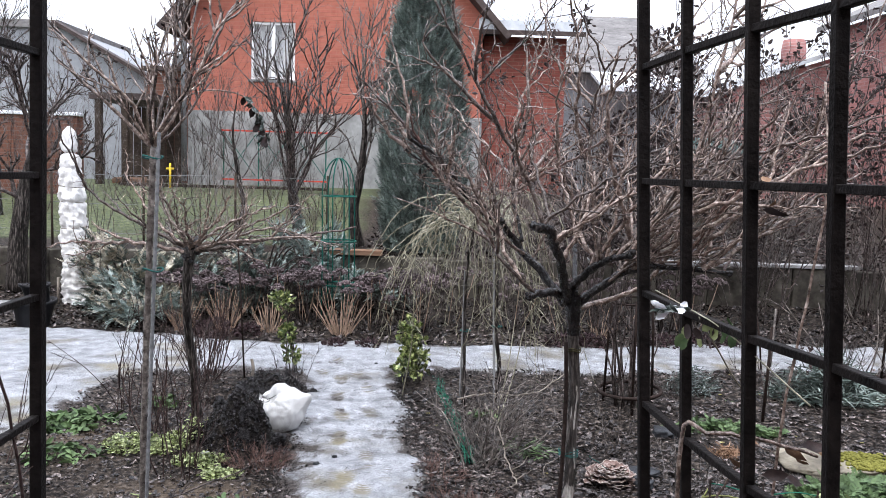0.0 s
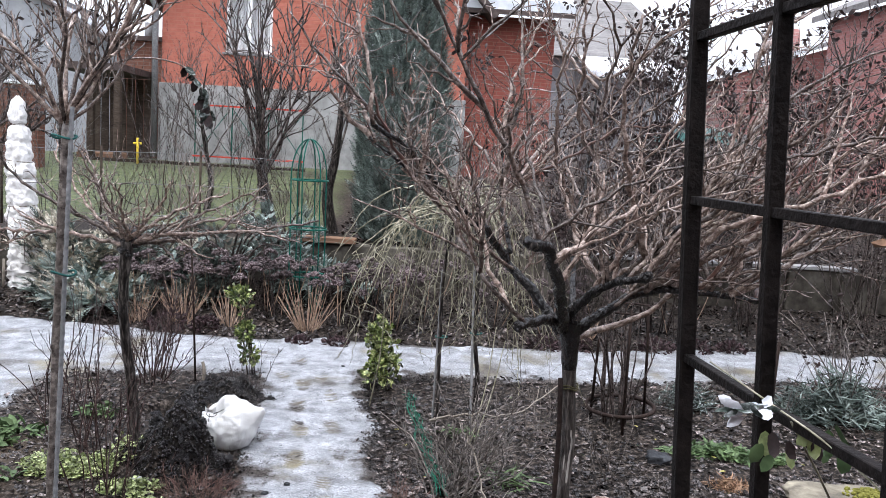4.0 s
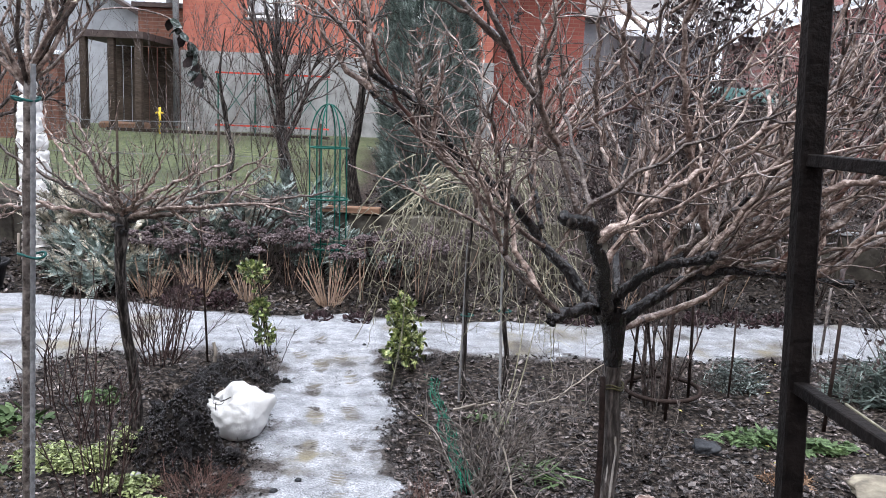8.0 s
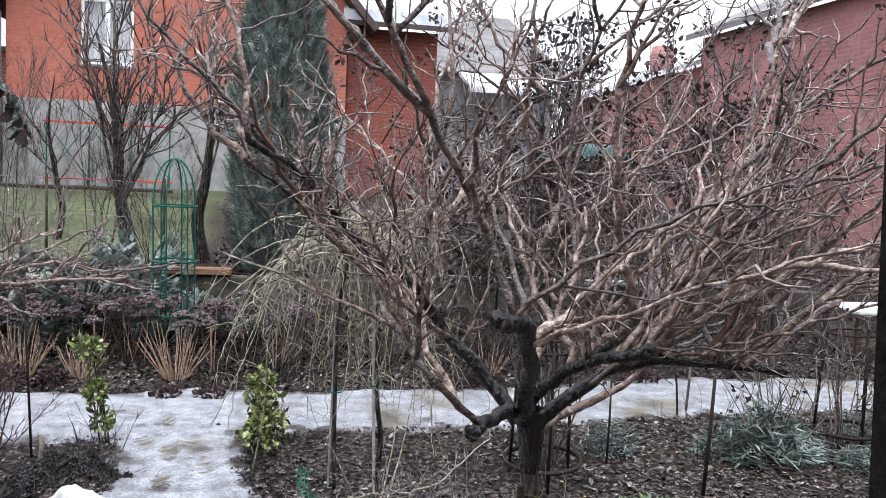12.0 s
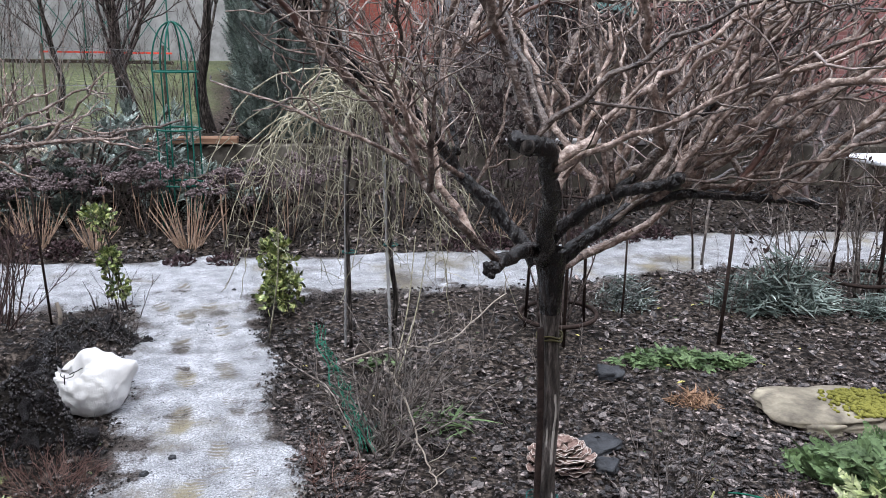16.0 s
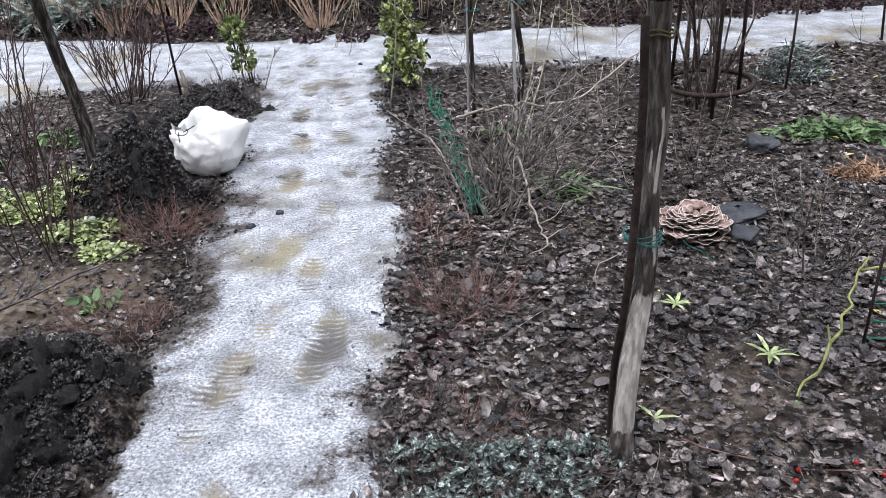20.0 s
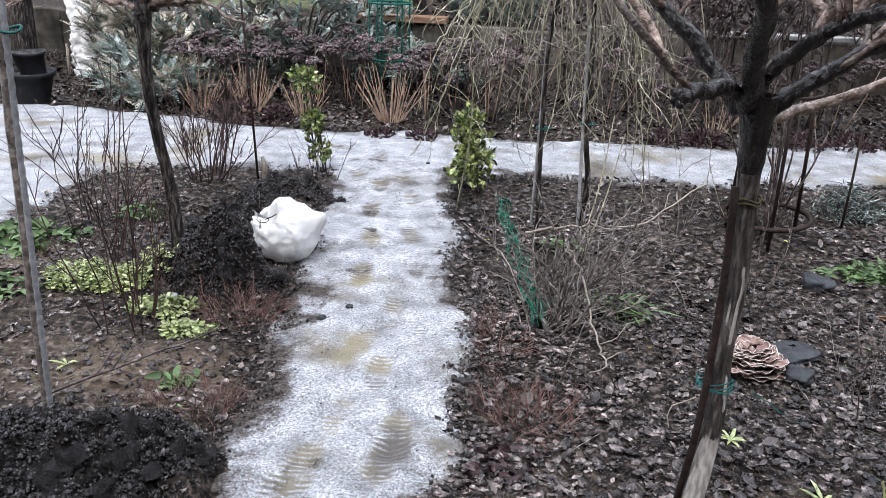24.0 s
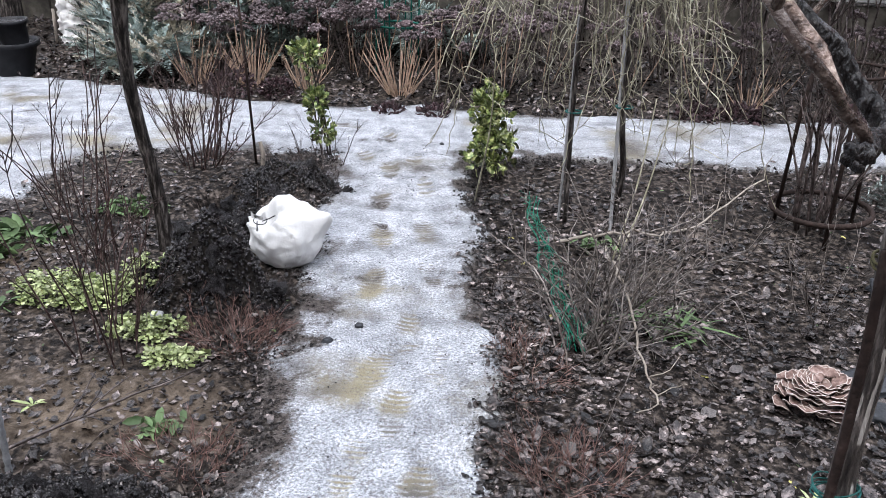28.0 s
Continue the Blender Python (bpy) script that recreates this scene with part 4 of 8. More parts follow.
far_house = thing("far_house", (5.0, 25, 1.2), "distant house with grey slate hip roof", "house")
m = Mesh()
box(m, (3.4, 25, 1.0), (7.2, 30, 4.6))
part("wall", m, M["blue_plaster"], far_house, smooth=False)
m = Mesh()
m.add([(3.0, 24.5, 4.6), (7.6, 24.5, 4.6), (7.6, 30, 4.6), (3.0, 30, 4.6), (4.4, 27, 6.7), (6.2, 27, 6.7)], [(0, 1, 5, 4), (2, 3, 4, 5)], [(1, 2, 5), (3, 0, 4), (0, 3, 2), (0, 2, 1)])
part("roof", m, M["roof_slate"], far_house, "grey slate roof", smooth=False)
m = Mesh()
v = np.array([(4.2, 22.6, 3.95), (6.7, 22.6, 3.95), (6.7, 24.4, 4.52), (4.2, 24.4, 4.52)])
v = np.concatenate([v, v + (0, 0, 0.1)])
m.add(v, [(3, 2, 1, 0), (4, 5, 6, 7), (0, 1, 5, 4), (1, 2, 6, 5), (2, 3, 7, 6), (3, 0, 4, 7)])
part("lower_roof", m, M["snow_cap"], far_house, "frost-white lower roof", smooth=False)
m = Mesh()
box(m, (4.15, 22.5, 3.87), (6.75, 22.6, 4.0))
part("gutter", m, M["snow_cap"], far_house, "frosty gutter edge", smooth=False)

# the neighbour's long red wall, running away from the garden
neighbour = thing("neighbour_house", (7.4, 13, 1.0), "tall weathered red brick house wall, paled for haze", "house")
m = Mesh()
A, B = np.array([8.1, 17.5, 0]), np.array([8.7, 8.0, 0])
t = np.array([1.5, 0.15, 0])
for z0, z1 in ((0.2, 4.75),):
    v = [A + (0, 0, z0), B + (0, 0, z0), B + t + (0, 0, z0), A + t + (0, 0, z0)]
    v = np.array(v + [p + (0, 0, z1 - z0) for p in v])
    m.add(v, [(0, 3, 2, 1), (4, 5, 6, 7), (0, 1, 5, 4), (1, 2, 6, 5), (2, 3, 7, 6), (3, 0, 4, 7)])
part("wall", m, M["right_brick"], neighbour, "weathered red brick wall, paled for haze", smooth=False)
m = Mesh()
v = [A + (-0.25, 0.3, 4.72), B + (-0.25, -0.3, 4.72), B + (3.0, -0.3, 6.3), A + (3.0, 0.3, 6.3)]
v = np.array(v + [p + (0, 0, 0.12) for p in v])
m.add(v, [(3, 2, 1, 0), (4, 5, 6, 7), (0, 1, 5, 4), (1, 2, 6, 5), (2, 3, 7, 6), (3, 0, 4, 7)])
part("roof", m, M["roof_slate"], neighbour, "grey roof edge", smooth=False)

wing = thing("brick_shed", (7.3, 18.5, 1.0), "low red brick shed with frosty lean-to roof and chimney", "shed")
m = Mesh()
m.add([(6.3, 18.2, 0.8), (8.5, 18.2, 0.8), (8.5, 18.2, 4.3), (6.3, 18.2, 3.55), (6.3, 21, 0.8), (8.5, 21, 0.8), (8.5, 21, 4.3), (6.3, 21, 3.55)], [(0, 1, 2, 3), (4, 7, 6, 5), (0, 3, 7, 4), (1, 5, 6, 2), (3, 2, 6, 7)])
part("wall", m, M["pink_brick"], wing, smooth=False)
m = Mesh()
v = np.array([(6.0, 18.0, 3.5), (8.55, 18.0, 4.38), (8.55, 21, 4.38), (6.0, 21, 3.5)])
v = np.concatenate([v, v + (0, 0, 0.1)])
m.add(v, [(3, 2, 1, 0), (4, 5, 6, 7), (0, 1, 5, 4), (1, 2, 6, 5), (2, 3, 7, 6), (3, 0, 4, 7)])
part("roof", m, M["roof_metal"], wing, "frosty lean-to roof", smooth=False)
m = Mesh()
tube(m, [(7.85, 18.9, 4.0), (7.85, 18.9, 4.55), (7.85, 18.9, 4.75)], [0.27, 0.27, 0.24], 14)
part("chimney", m, M["pink_brick"], wing, "round brick chimney")

# sheds and walls on the other side
shed = thing("garage", (-7.6, 19, 1.1), "pale blue-grey rendered garage with sloping roof", "shed")
m = Mesh()
m.add([(-11.5, 19, 1.0), (-6.9, 19, 1.0), (-6.9, 19, 3.55), (-8.9, 19, 4.6), (-11.5, 19, 4.6), (-11.5, 23, 1.0), (-6.9, 23, 1.0), (-6.9, 23, 3.55), (-8.9, 23, 4.6), (-11.5, 23, 4.6)], [(1, 6, 7, 2), (2, 7, 8, 3), (3, 8, 9, 4), (0, 4, 9, 5), (0, 1, 2, 3)], [(0, 3, 4)])
part("wall", m, M["blue_plaster"], shed, "pale blue-grey render", smooth=False)
m = Mesh()
bar(m, (-6.75, 18.95, 3.45), (-8.95, 18.95, 4.66), 0.5, 0.09)
part("verge", m, M["roof_dark"], shed, "dark roof verge", smooth=False)
m = Mesh()
box(m, (-12, 18.9, 4.55), (-8.9, 23.2, 4.72))
part("roof", m, M["roof_slate"], shed, smooth=False)

box_wall = thing("brick_outbuilding", (-6.0, 18, 1.1), "small brown brick outbuilding with flat dark roof", "shed")
m = Mesh()
box(m, (-6.55, 18, 0.9), (-5.42, 21, 3.55))
part("wall", m, M["old_brick"], box_wall, smooth=False)
m = Mesh()
box(m, (-6.65, 17.9, 3.55), (-5.42, 21, 3.64))
part("roof", m, M["roof_dark"], box_wall, smooth=False)
m = Mesh()
tube(m, [(-6.1, 18.6, 3.6), (-6.1, 18.6, 4.0)], 0.09, 10)
part("flue", m, M["zinc"], box_wall, "thin grey flue")

veranda = thing("timber_store", (-5.9, 16.2, 1.1), "dark open timber store with posts and a beam", "shed")
for x in (-6.6, -6.1, -5.62):
    m = Mesh()
    bar(m, (x, 15.6, 0.9), (x, 15.6, 2.75), 0.12, 0.12)
    part("post", m, M["old_wood"], veranda, smooth=False)
m = Mesh()
box(m, (-6.75, 15.5, 2.72), (-5.5, 17.4, 2.84))
part("roof", m, M["roof_dark"], veranda, smooth=False)
for i in range(7):
    m = Mesh()
    box(m, (-6.72 + i * 0.17, 17.2, 0.9), (-6.57 + i * 0.17, 17.23, 2.7))
    part("board", m, M["old_wood"], veranda, smooth=False)
m = Mesh()
box(m, (-6.5, 15.9, 0.95), (-5.75, 16.5, 1.25), 0.03)
part("crate", m, M["plank"], veranda, "pale crate of firewood", smooth=False)

tool = thing("yellow_tool", (-5.15, 15.3, 1.05), "yellow plastic tool handle standing by the house", "tool")
m = Mesh()
tube(m, [(-5.15, 15.3, 1.05), (-5.15, 15.3, 1.55)], 0.022, 8)
tube(m, [(-5.22, 15.3, 1.45), (-5.08, 15.3, 1.45)], 0.02, 8)
part("handle", m, M["yellow_plastic"], tool)

bw = thing("brick_wall", (-7.5, 14, 0.9), "low old brown brick boundary wall with frosty coping", "wall", kind="structure")
m = Mesh()
box(m, (-12.0, 14.0, 0.5), (-6.3, 14.25, 2.3))
part("wall", m, M["old_brick"], bw, smooth=False)
m = Mesh()
box(m, (-12.0, 13.95, 2.3), (-6.25, 14.3, 2.36), 0.01)
part("coping", m, M["snow_cap"], bw, "frosty coping", smooth=False)

# red and green rose rack in front of the plinth
rack = thing("rose_rack", (-3.6, 16.4, 1.1), "green lattice rack with red painted rails", "trellis")
for z in (1.27, 2.24):
    m = Mesh()
    bar(m, (-4.5, 16.4, z), (-2.35, 16.4, z), 0.035, 0.03)
    part("rail", m, M["red_metal"], rack, "red rail", smooth=False)
for x in (-4.45, -3.75, -3.05, -2.4):
    m = Mesh()
    bar(m, (x, 16.42, 0.95), (x, 16.42, 2.22), 0.022, 0.022)
    part("post", m, M["green_metal"], rack, "green post", smooth=False)
for x in (-4.45, -3.75, -3.05):
    for a, b in ((1.32, 2.18), (2.18, 1.32)):
        m = Mesh()
        bar(m, (x + 0.02, 16.43, a), (x + 0.65, 16.43, b), 0.013, 0.013, up=(0, 1, 0))
        part("brace", m, M["green_metal"], rack, smooth=False)

# low border board below the lawn and the far edging
edge = thing("lawn_edging", (-3.5, 15.6, 0.9), "dark weathered edging board along the lawn", "edging")
m = Mesh()
box(m, (-6.2, 15.5, 0.85), (-2.2, 15.56, 1.16), 0.006)
part("board", m, M["old_wood"], edge, smooth=False)

# unseen plain walls, added beside and behind to cut low sky fill and reflections
for name, lo, hi in (("wall_south", (-11.0, -3.6, -0.1), (10.0, -3.3, 5.2)), ("wall_west", (-11.3, -3.3, -0.1), (-11.0, 13.9, 2.6)), ("wall_east", (10.0, -3.3, -0.1), (10.3, 7.9, 3.0))):
    m = Mesh()
    box(m, lo, hi, 0.01)
    solo(name, m, M["old_brick"], "unseen plain brick wall added to block low sky light", "wall", kind="structure", smooth=False)

# retaining wall of uneven blocks
ret = thing("retaining_wall", (0, WALL_Y, 0), "low mossy concrete block retaining wall", "wall", kind="structure")
rs = np.random.RandomState(21)
x = -9.0
while x < 9.0:
    w = rs.uniform(0.38, 0.62)
    m = Mesh()
    box(m, (x, WALL_Y - 0.07 + rs.uniform(-0.015, 0.015), 0.0), (x + w - 0.012, WALL_Y + 0.07, 0.53 + rs.uniform(-0.02, 0.02)), 0.012)
    part("block", m, M["concrete"], ret, smooth=False)
    x += w
for a, b in ((-1.75, -0.7), (1.6, 3.1), (3.15, 4.8)):
    pl = thing("edging_plank", (a, WALL_Y - 0.1, 0.56), "pale orange-brown plank lying on the retaining wall" if a < 0 else "frosty weathered plank lying on the retaining wall", "plank")
    m = Mesh()
    box(m, (a, WALL_Y - 0.11, 0.553), (b, WALL_Y + 0.06, 0.613 if a < 0 else 0.593), 0.006)
    part("board", m, M["plank"] if a < 0 else M["pavers"], pl, smooth=False)

# chain-link fence on the lawn side
fence = thing("wire_fence", (-4, 9.75, 0.55), "thin wire fence on slender posts", "fence", kind="structure")
for x in np.arange(-8, -1.2, 1.1):
    m = Mesh()
    tube(m, [(x, 9.75, 0.4), (x, 9.75, 1.45)], 0.014, 6)
    part("post", m, M["old_wood"], fence)
m = Mesh()
for z in (0.7, 1.05, 1.4):
    tube(m, [(x, 9.75, z + 0.015 * math.sin(x * 2)) for x in np.linspace(-8, -1.4, 30)], 0.0035, 4)
for i in range(90):
    x = -8 + i * 0.073
    tube(m, [(x, 9.752, 0.62), (x + 0.39, 9.752, 1.4)], 0.0016, 3, cap=False)
    tube(m, [(x + 0.39, 9.748, 0.62), (x, 9.748, 1.4)], 0.0016, 3, cap=False)
part("mesh_wire", m, M["zinc"], fence, "thin grey wire mesh")

# ---- garden arch panels ----
def trellis(label, posts, zs, top, foot, thick):
    th = thing("trellis_panel", (posts[0][0], posts[0][1], 0), label, "trellis", group="panels of the garden arch")
    for i, (x, y) in enumerate(posts):
        m = Mesh()
        w = thick if i in (0, len(posts) - 1) else thick * 0.8
        bar(m, (x + foot * 1.57, y, -0.05), (x - foot * (top - 1.52), y, top), w, w, up=(0, 1, 0))
        part("post", m, M["iron"], th, smooth=False)
    for z in zs:
        for (ax, ay), (bx, by) in zip(posts, posts[1:]):
            m = Mesh()
            s = foot * (1.52 - z)
            bar(m, (ax + s, ay, z), (bx + s, by, z), thick * 0.65, thick * 0.55)
            part("crossbar", m, M["iron"], th, smooth=False)
    return th


ZS = (0.26, 0.515, 0.77, 1.02, 1.275, 1.527, 1.777, 2.03)
panel_r = trellis("dark painted iron lattice side of a garden arch", ((0.446, 1.835), (0.467, 1.58), (0.5, 1.335), (0.547, 1.14), (0.58, 0.9)), ZS, 2.3, 0.053, 0.0245)
panel_l = trellis("dark painted iron lattice side of a garden arch", ((-0.797, 1.6), (-0.79, 1.37), (-0.785, 1.14), (-0.78, 0.9)), (0.25, 0.5, 0.77, 1.02, 1.265, 1.505, 1.74, 1.98), 2.3, -0.0185, 0.024)

# ---- the pruned standard tree ----
tree = thing("pruned_tree", (0.469, 2.887, 0), "bare pruned standard tree with wet black limbs and many brown shoots", "tree")
rs = np.random.RandomState(7)
m = Mesh()
trunk = smooth_line([(0.465, 2.885, -0.05), (0.47, 2.9, 0.19), (0.495, 2.93, 0.41), (0.5, 2.96, 0.58), (0.507, 2.98, 0.74), (0.495, 2.975, 0.89), (0.485, 2.955, 1.02), (0.475, 2.94, 1.1)], 40)
fine_line = smooth_line(trunk, 130)
tr_r = np.interp(np.linspace(0, 1, 130), [0, 0.08, 0.3, 0.6, 0.78, 0.8, 0.83, 0.92, 1], [0.03, 0.0225, 0.0195, 0.0195, 0.0205, 0.024, 0.024, 0.03, 0.036])
ang = np.linspace(0, 2 * math.pi, 30, endpoint=False)
AA, ZZ = np.meshgrid(ang, fine_line[:, 2])
ridge = np.abs(fbm(np.cos(AA) * 3.2 + 11, np.sin(AA) * 3.2 + ZZ * 5.0, 4)) + 0.6 * fbm(np.cos(AA) * 1.4 + 3, ZZ * 9 + np.sin(AA), 2)
RR = tr_r[:, None] * (1.0 + 0.16 * ridge)
V = np.stack([fine_line[:, 0:1] + RR * np.cos(AA), fine_line[:, 1:2] + RR * np.sin(AA), ZZ], -1).reshape(-1, 3)
ii, jj = np.arange(129)[:, None] * 30, np.arange(30)[None, :]
cut = 100
m = Mesh()
q = np.stack([ii + jj, ii + (jj + 1) % 30, ii + 30 + (jj + 1) % 30, ii + 30 + jj], -1)
m.add(V[30 * cut:], q[: 129 - cut].reshape(-1, 4))
part("grafted_head", m, M["bark_black"], tree, "wet black head above the graft")
m = Mesh()
m.add(V[: 30 * (cut + 1)], q[:cut].reshape(-1, 4))
AA, ZZ = AA[: cut + 1], ZZ[: cut + 1]
trunk_ob = part("trunk", m, M["bark_main"], tree, "wet grey-brown trunk with bare pale wood near the foot")
DA = np.abs((AA + 1.75 + 0.5 * fbm(ZZ * 7, ZZ * 0 + 2, 2) + math.pi) % (2 * math.pi) - math.pi)
bare = 1.4 * step01(ZZ, 0.06, 0.13) * step01(-ZZ, -0.44, -0.33) * step01(-DA, -1.6, -0.9)
for za, zb, an, wd in ((0.44, 0.55, -1.2, 0.22), (0.58, 0.78, -1.3, 0.2), (0.62, 0.7, -1.9, 0.12)):
    da = np.abs((AA - an + 0.6 * fbm(ZZ * 12 + an, ZZ * 0 + 5, 2) + math.pi) % (2 * math.pi) - math.pi)
    bare = np.maximum(bare, 0.85 * step01(ZZ, za, za + 0.03) * step01(-ZZ, -zb, -zb + 0.03) * step01(-da, -wd * 1.5, -wd * 0.6))
attribute(trunk_ob, "bare", bare.ravel())


def on_trunk(z):
    i = int(np.argmin(abs(trunk[:, 2] - z)))
    return trunk[i]


m = Mesh()
for z in (0.89, 0.898):
    c = on_trunk(z)
    tube(m, [(c[0] + 0.0275 * math.cos(a), c[1] + 0.0275 * math.sin(a), z + 0.004 * math.sin(3 * a + z * 50)) for a in np.linspace(0, 6.4, 24)], 0.0024, 5)
part("graft_band", m, M["lichen_dull"], tree, "dull olive grafting band")

TREE_LIMBS = dict(
    b=([(0.46, 2.97, 1.06), (0.36, 3.03, 1.18), (0.28, 3.05, 1.27), (0.22, 3.0, 1.35), (0.12, 2.95, 1.42), (0.01, 2.85, 1.54), (-0.06, 2.75, 1.61), (-0.12, 2.68, 1.64)], (0.03, 0.026, 0.02, 0.014, 0.012, 0.011)),
    b2=([(0.21, 3.0, 1.35), (0.14, 3.0, 1.39), (0.04, 2.95, 1.48), (-0.06, 2.9, 1.55), (-0.14, 2.85, 1.61)], (0.014, 0.011, 0.008, 0.007)),
    b3=([(0.3, 3.04, 1.24), (0.18, 2.9, 1.33), (0.05, 2.8, 1.45), (-0.04, 2.78, 1.53)], (0.012, 0.01, 0.007)),
    a=([(0.47, 2.95, 1.08), (0.4, 2.85, 1.12), (0.34, 2.76, 1.13), (0.29, 2.69, 1.135)], (0.03, 0.027, 0.025, 0.022)),
    a2=([(0.31, 2.71, 1.14), (0.22, 2.65, 1.23), (0.15, 2.7, 1.31), (0.12, 2.75, 1.36)], (0.013, 0.011, 0.009)),
    knob=([(0.46, 2.92, 1.08), (0.41, 2.75, 1.2), (0.36, 2.58, 1.3), (0.325, 2.5, 1.365), (0.29, 2.475, 1.372)], (0.036, 0.03, 0.026, 0.027, 0.026)),
    c=([(0.46, 2.94, 1.1), (0.51, 2.85, 1.2), (0.57, 2.75, 1.26), (0.63, 2.7, 1.275)], (0.03, 0.024, 0.021, 0.019)),
    c2=([(0.5, 2.87, 1.18), (0.58, 2.86, 1.24), (0.66, 2.82, 1.31), (0.73, 2.78, 1.42)], (0.016, 0.013, 0.01)),
    d=([(0.49, 2.96, 1.06), (0.6, 2.95, 1.155), (0.69, 2.92, 1.205), (0.83, 2.88, 1.22), (1.02, 2.86, 1.205)], (0.03, 0.026, 0.021, 0.017, 0.015)),
    e=([(0.5, 2.97, 1.05), (0.66, 3.08, 1.075), (0.8, 3.1, 1.15), (0.87, 3.0, 1.33), (0.87, 2.9, 1.54), (0.89, 2.85, 1.72), (0.92, 2.8, 1.93), (0.97, 2.78, 2.2)], (0.022, 0.016, 0.012, 0.011, 0.009, 0.006)),
    f=([(0.3, 2.48, 1.38), (0.25, 2.5, 1.52), (0.17, 2.45, 1.65), (0.11, 2.4, 1.75), (0.04, 2.38, 1.88), (-0.06, 2.36, 2.05)], (0.012, 0.012, 0.011, 0.008, 0.005)),
    g=([(0.3, 3.05, 1.28), (0.27, 3.15, 1.45), (0.27, 3.2, 1.61), (0.3, 3.2, 1.74)], (0.014, 0.013, 0.011, 0.01)),
    h=([(0.5, 3.0, 1.1), (0.52, 3.2, 1.3), (0.56, 3.3, 1.55), (0.6, 3.35, 1.85)], (0.02, 0.014, 0.01, 0.006)),
)
lines = {}
for key, (pts, radii) in TREE_LIMBS.items():
    m = Mesh()
    ln = smooth_line(pts, 8 * len(pts))
    ln = ln + np.stack([fbm(np.arange(len(ln)) * 0.21 + 7 * len(lines), np.full(len(ln), i * 3.3), 2) for i in range(3)], 1) * 0.012
    lines[key] = ln
    radii = [q * (0.55 if radii[0] > 0.017 else 0.56) for q in radii]
    r = np.interp(np.linspace(0, 1, len(ln)), np.linspace(0, 1, len(radii)), radii) * (1 + 0.18 * fbm(np.arange(len(ln)) * 0.4, np.full(len(ln), 2.0 + len(lines)), 2))
    tube(m, ln, r, 11 if radii[0] > 0.01 else 6)
    m.v[-1] = m.v[-1] + rs.normal(0, 1, m.v[-1].shape) * radii[0] * 0.055
    if key in ("knob", "a", "d", "c"):
        for _ in range(5):
            v, t = lump(rs, 0.12)
            m.add(v * radii[-1] * rs.uniform(0.6, 1.15) + ln[-1] + rs.normal(0, radii[-1] * 0.45, 3), None, t)
    part("limb", m, M["bark_black"] if radii[0] > 0.0075 and key not in ("e", "f", "a2") else M["bark_brown"], tree, "wet black pruned limb" if radii[0] > 0.0105 else "brown shoot")

# cut face at the knob
m = Mesh()
a = np.linspace(0, 6.283, 13)[:-1]
c = np.array([0.287, 2.456, 1.372])
m.add([c + (0, -0.012, 0)] + [c + (0.012 * math.cos(k), -0.006 * math.sin(k) + 0.002, 0.012 * math.sin(k)) for k in a], None, [(0, 1 + (i + 1) % 12, 1 + i) for i in range(12)])
part("cut_face", m, M["bark_trunk"], tree, "weathered cut end")

def wet_shoot(p, d, length, r, rs, fine, up=0.3, sides=(2, 5), spurs=6):
    """A stout zigzag shoot, swollen at its buds, with side shoots and short spurs; returns its own mesh."""
    own = Mesh()

    def run(mesh, p, d, L, r, level, up):
        n = max(5, int(L / 0.045))
        pts = stem(p, d, L, rs, n, 0.1, up)
        zig = np.cross(pts[-1] - pts[0], rs.normal(0, 1, 3))
        zig /= np.linalg.norm(zig) + 1e-9
        pts[1:] += zig * ((-1.0) ** np.arange(1, n + 1) * (0.0035 + 0.2 * r))[:, None]
        fine_pts = np.repeat(pts, 2, axis=0)[:-1]
        fine_pts[1::2] = (pts[:-1] + pts[1:]) / 2
        taper = np.interp(np.linspace(0, 1, len(fine_pts)), [0, 0.4, 1], [1, 0.72, 0.34])
        taper[2:-1:2] *= 1.22
        tube(mesh, fine_pts, r * taper, 7 if r > 0.005 else 5 if r > 0.0025 else 3, cap=r > 0.002)
        return pts

    main = run(own, p, d, length, r, 0, up)
    lines = [(main, r)]
    for _ in range(rs.randint(*sides)):
        k = rs.randint(max(1, len(main) // 6), len(main) - 1)
        t = main[k] - main[k - 1]
        t /= np.linalg.norm(t)
        q = np.cross(t, rs.normal(0, 1, 3))
        q /= np.linalg.norm(q) + 1e-9
        rr = r * rs.uniform(0.4, 0.62)
        lines.append((run(own, main[k], t * 0.75 + q * rs.uniform(0.45, 0.85) + (0, 0, 0.15), length * rs.uniform(0.2, 0.5), rr, 1, up), rr))
    for ln, rr in lines:
        for _ in range(int(spurs * len(ln) / 14) + 1):
            k = rs.randint(1, len(ln))
            t = ln[k] - ln[k - 1]
            t /= np.linalg.norm(t)
            q = np.cross(t, rs.normal(0, 1, 3))
            q /= np.linalg.norm(q) + 1e-9
            pts = stem(ln[k], t * 0.5 + q + (0, 0, 0.2), rs.uniform(0.02, 0.07) if rs.rand() < 0.6 else rs.uniform(0.07, 0.17), rs, 4, 0.22, 0.2)
            tube(fine, pts, [max(0.0013, rr * 0.4), 0.0016, 0.0011], 3, cap=False)
    return own


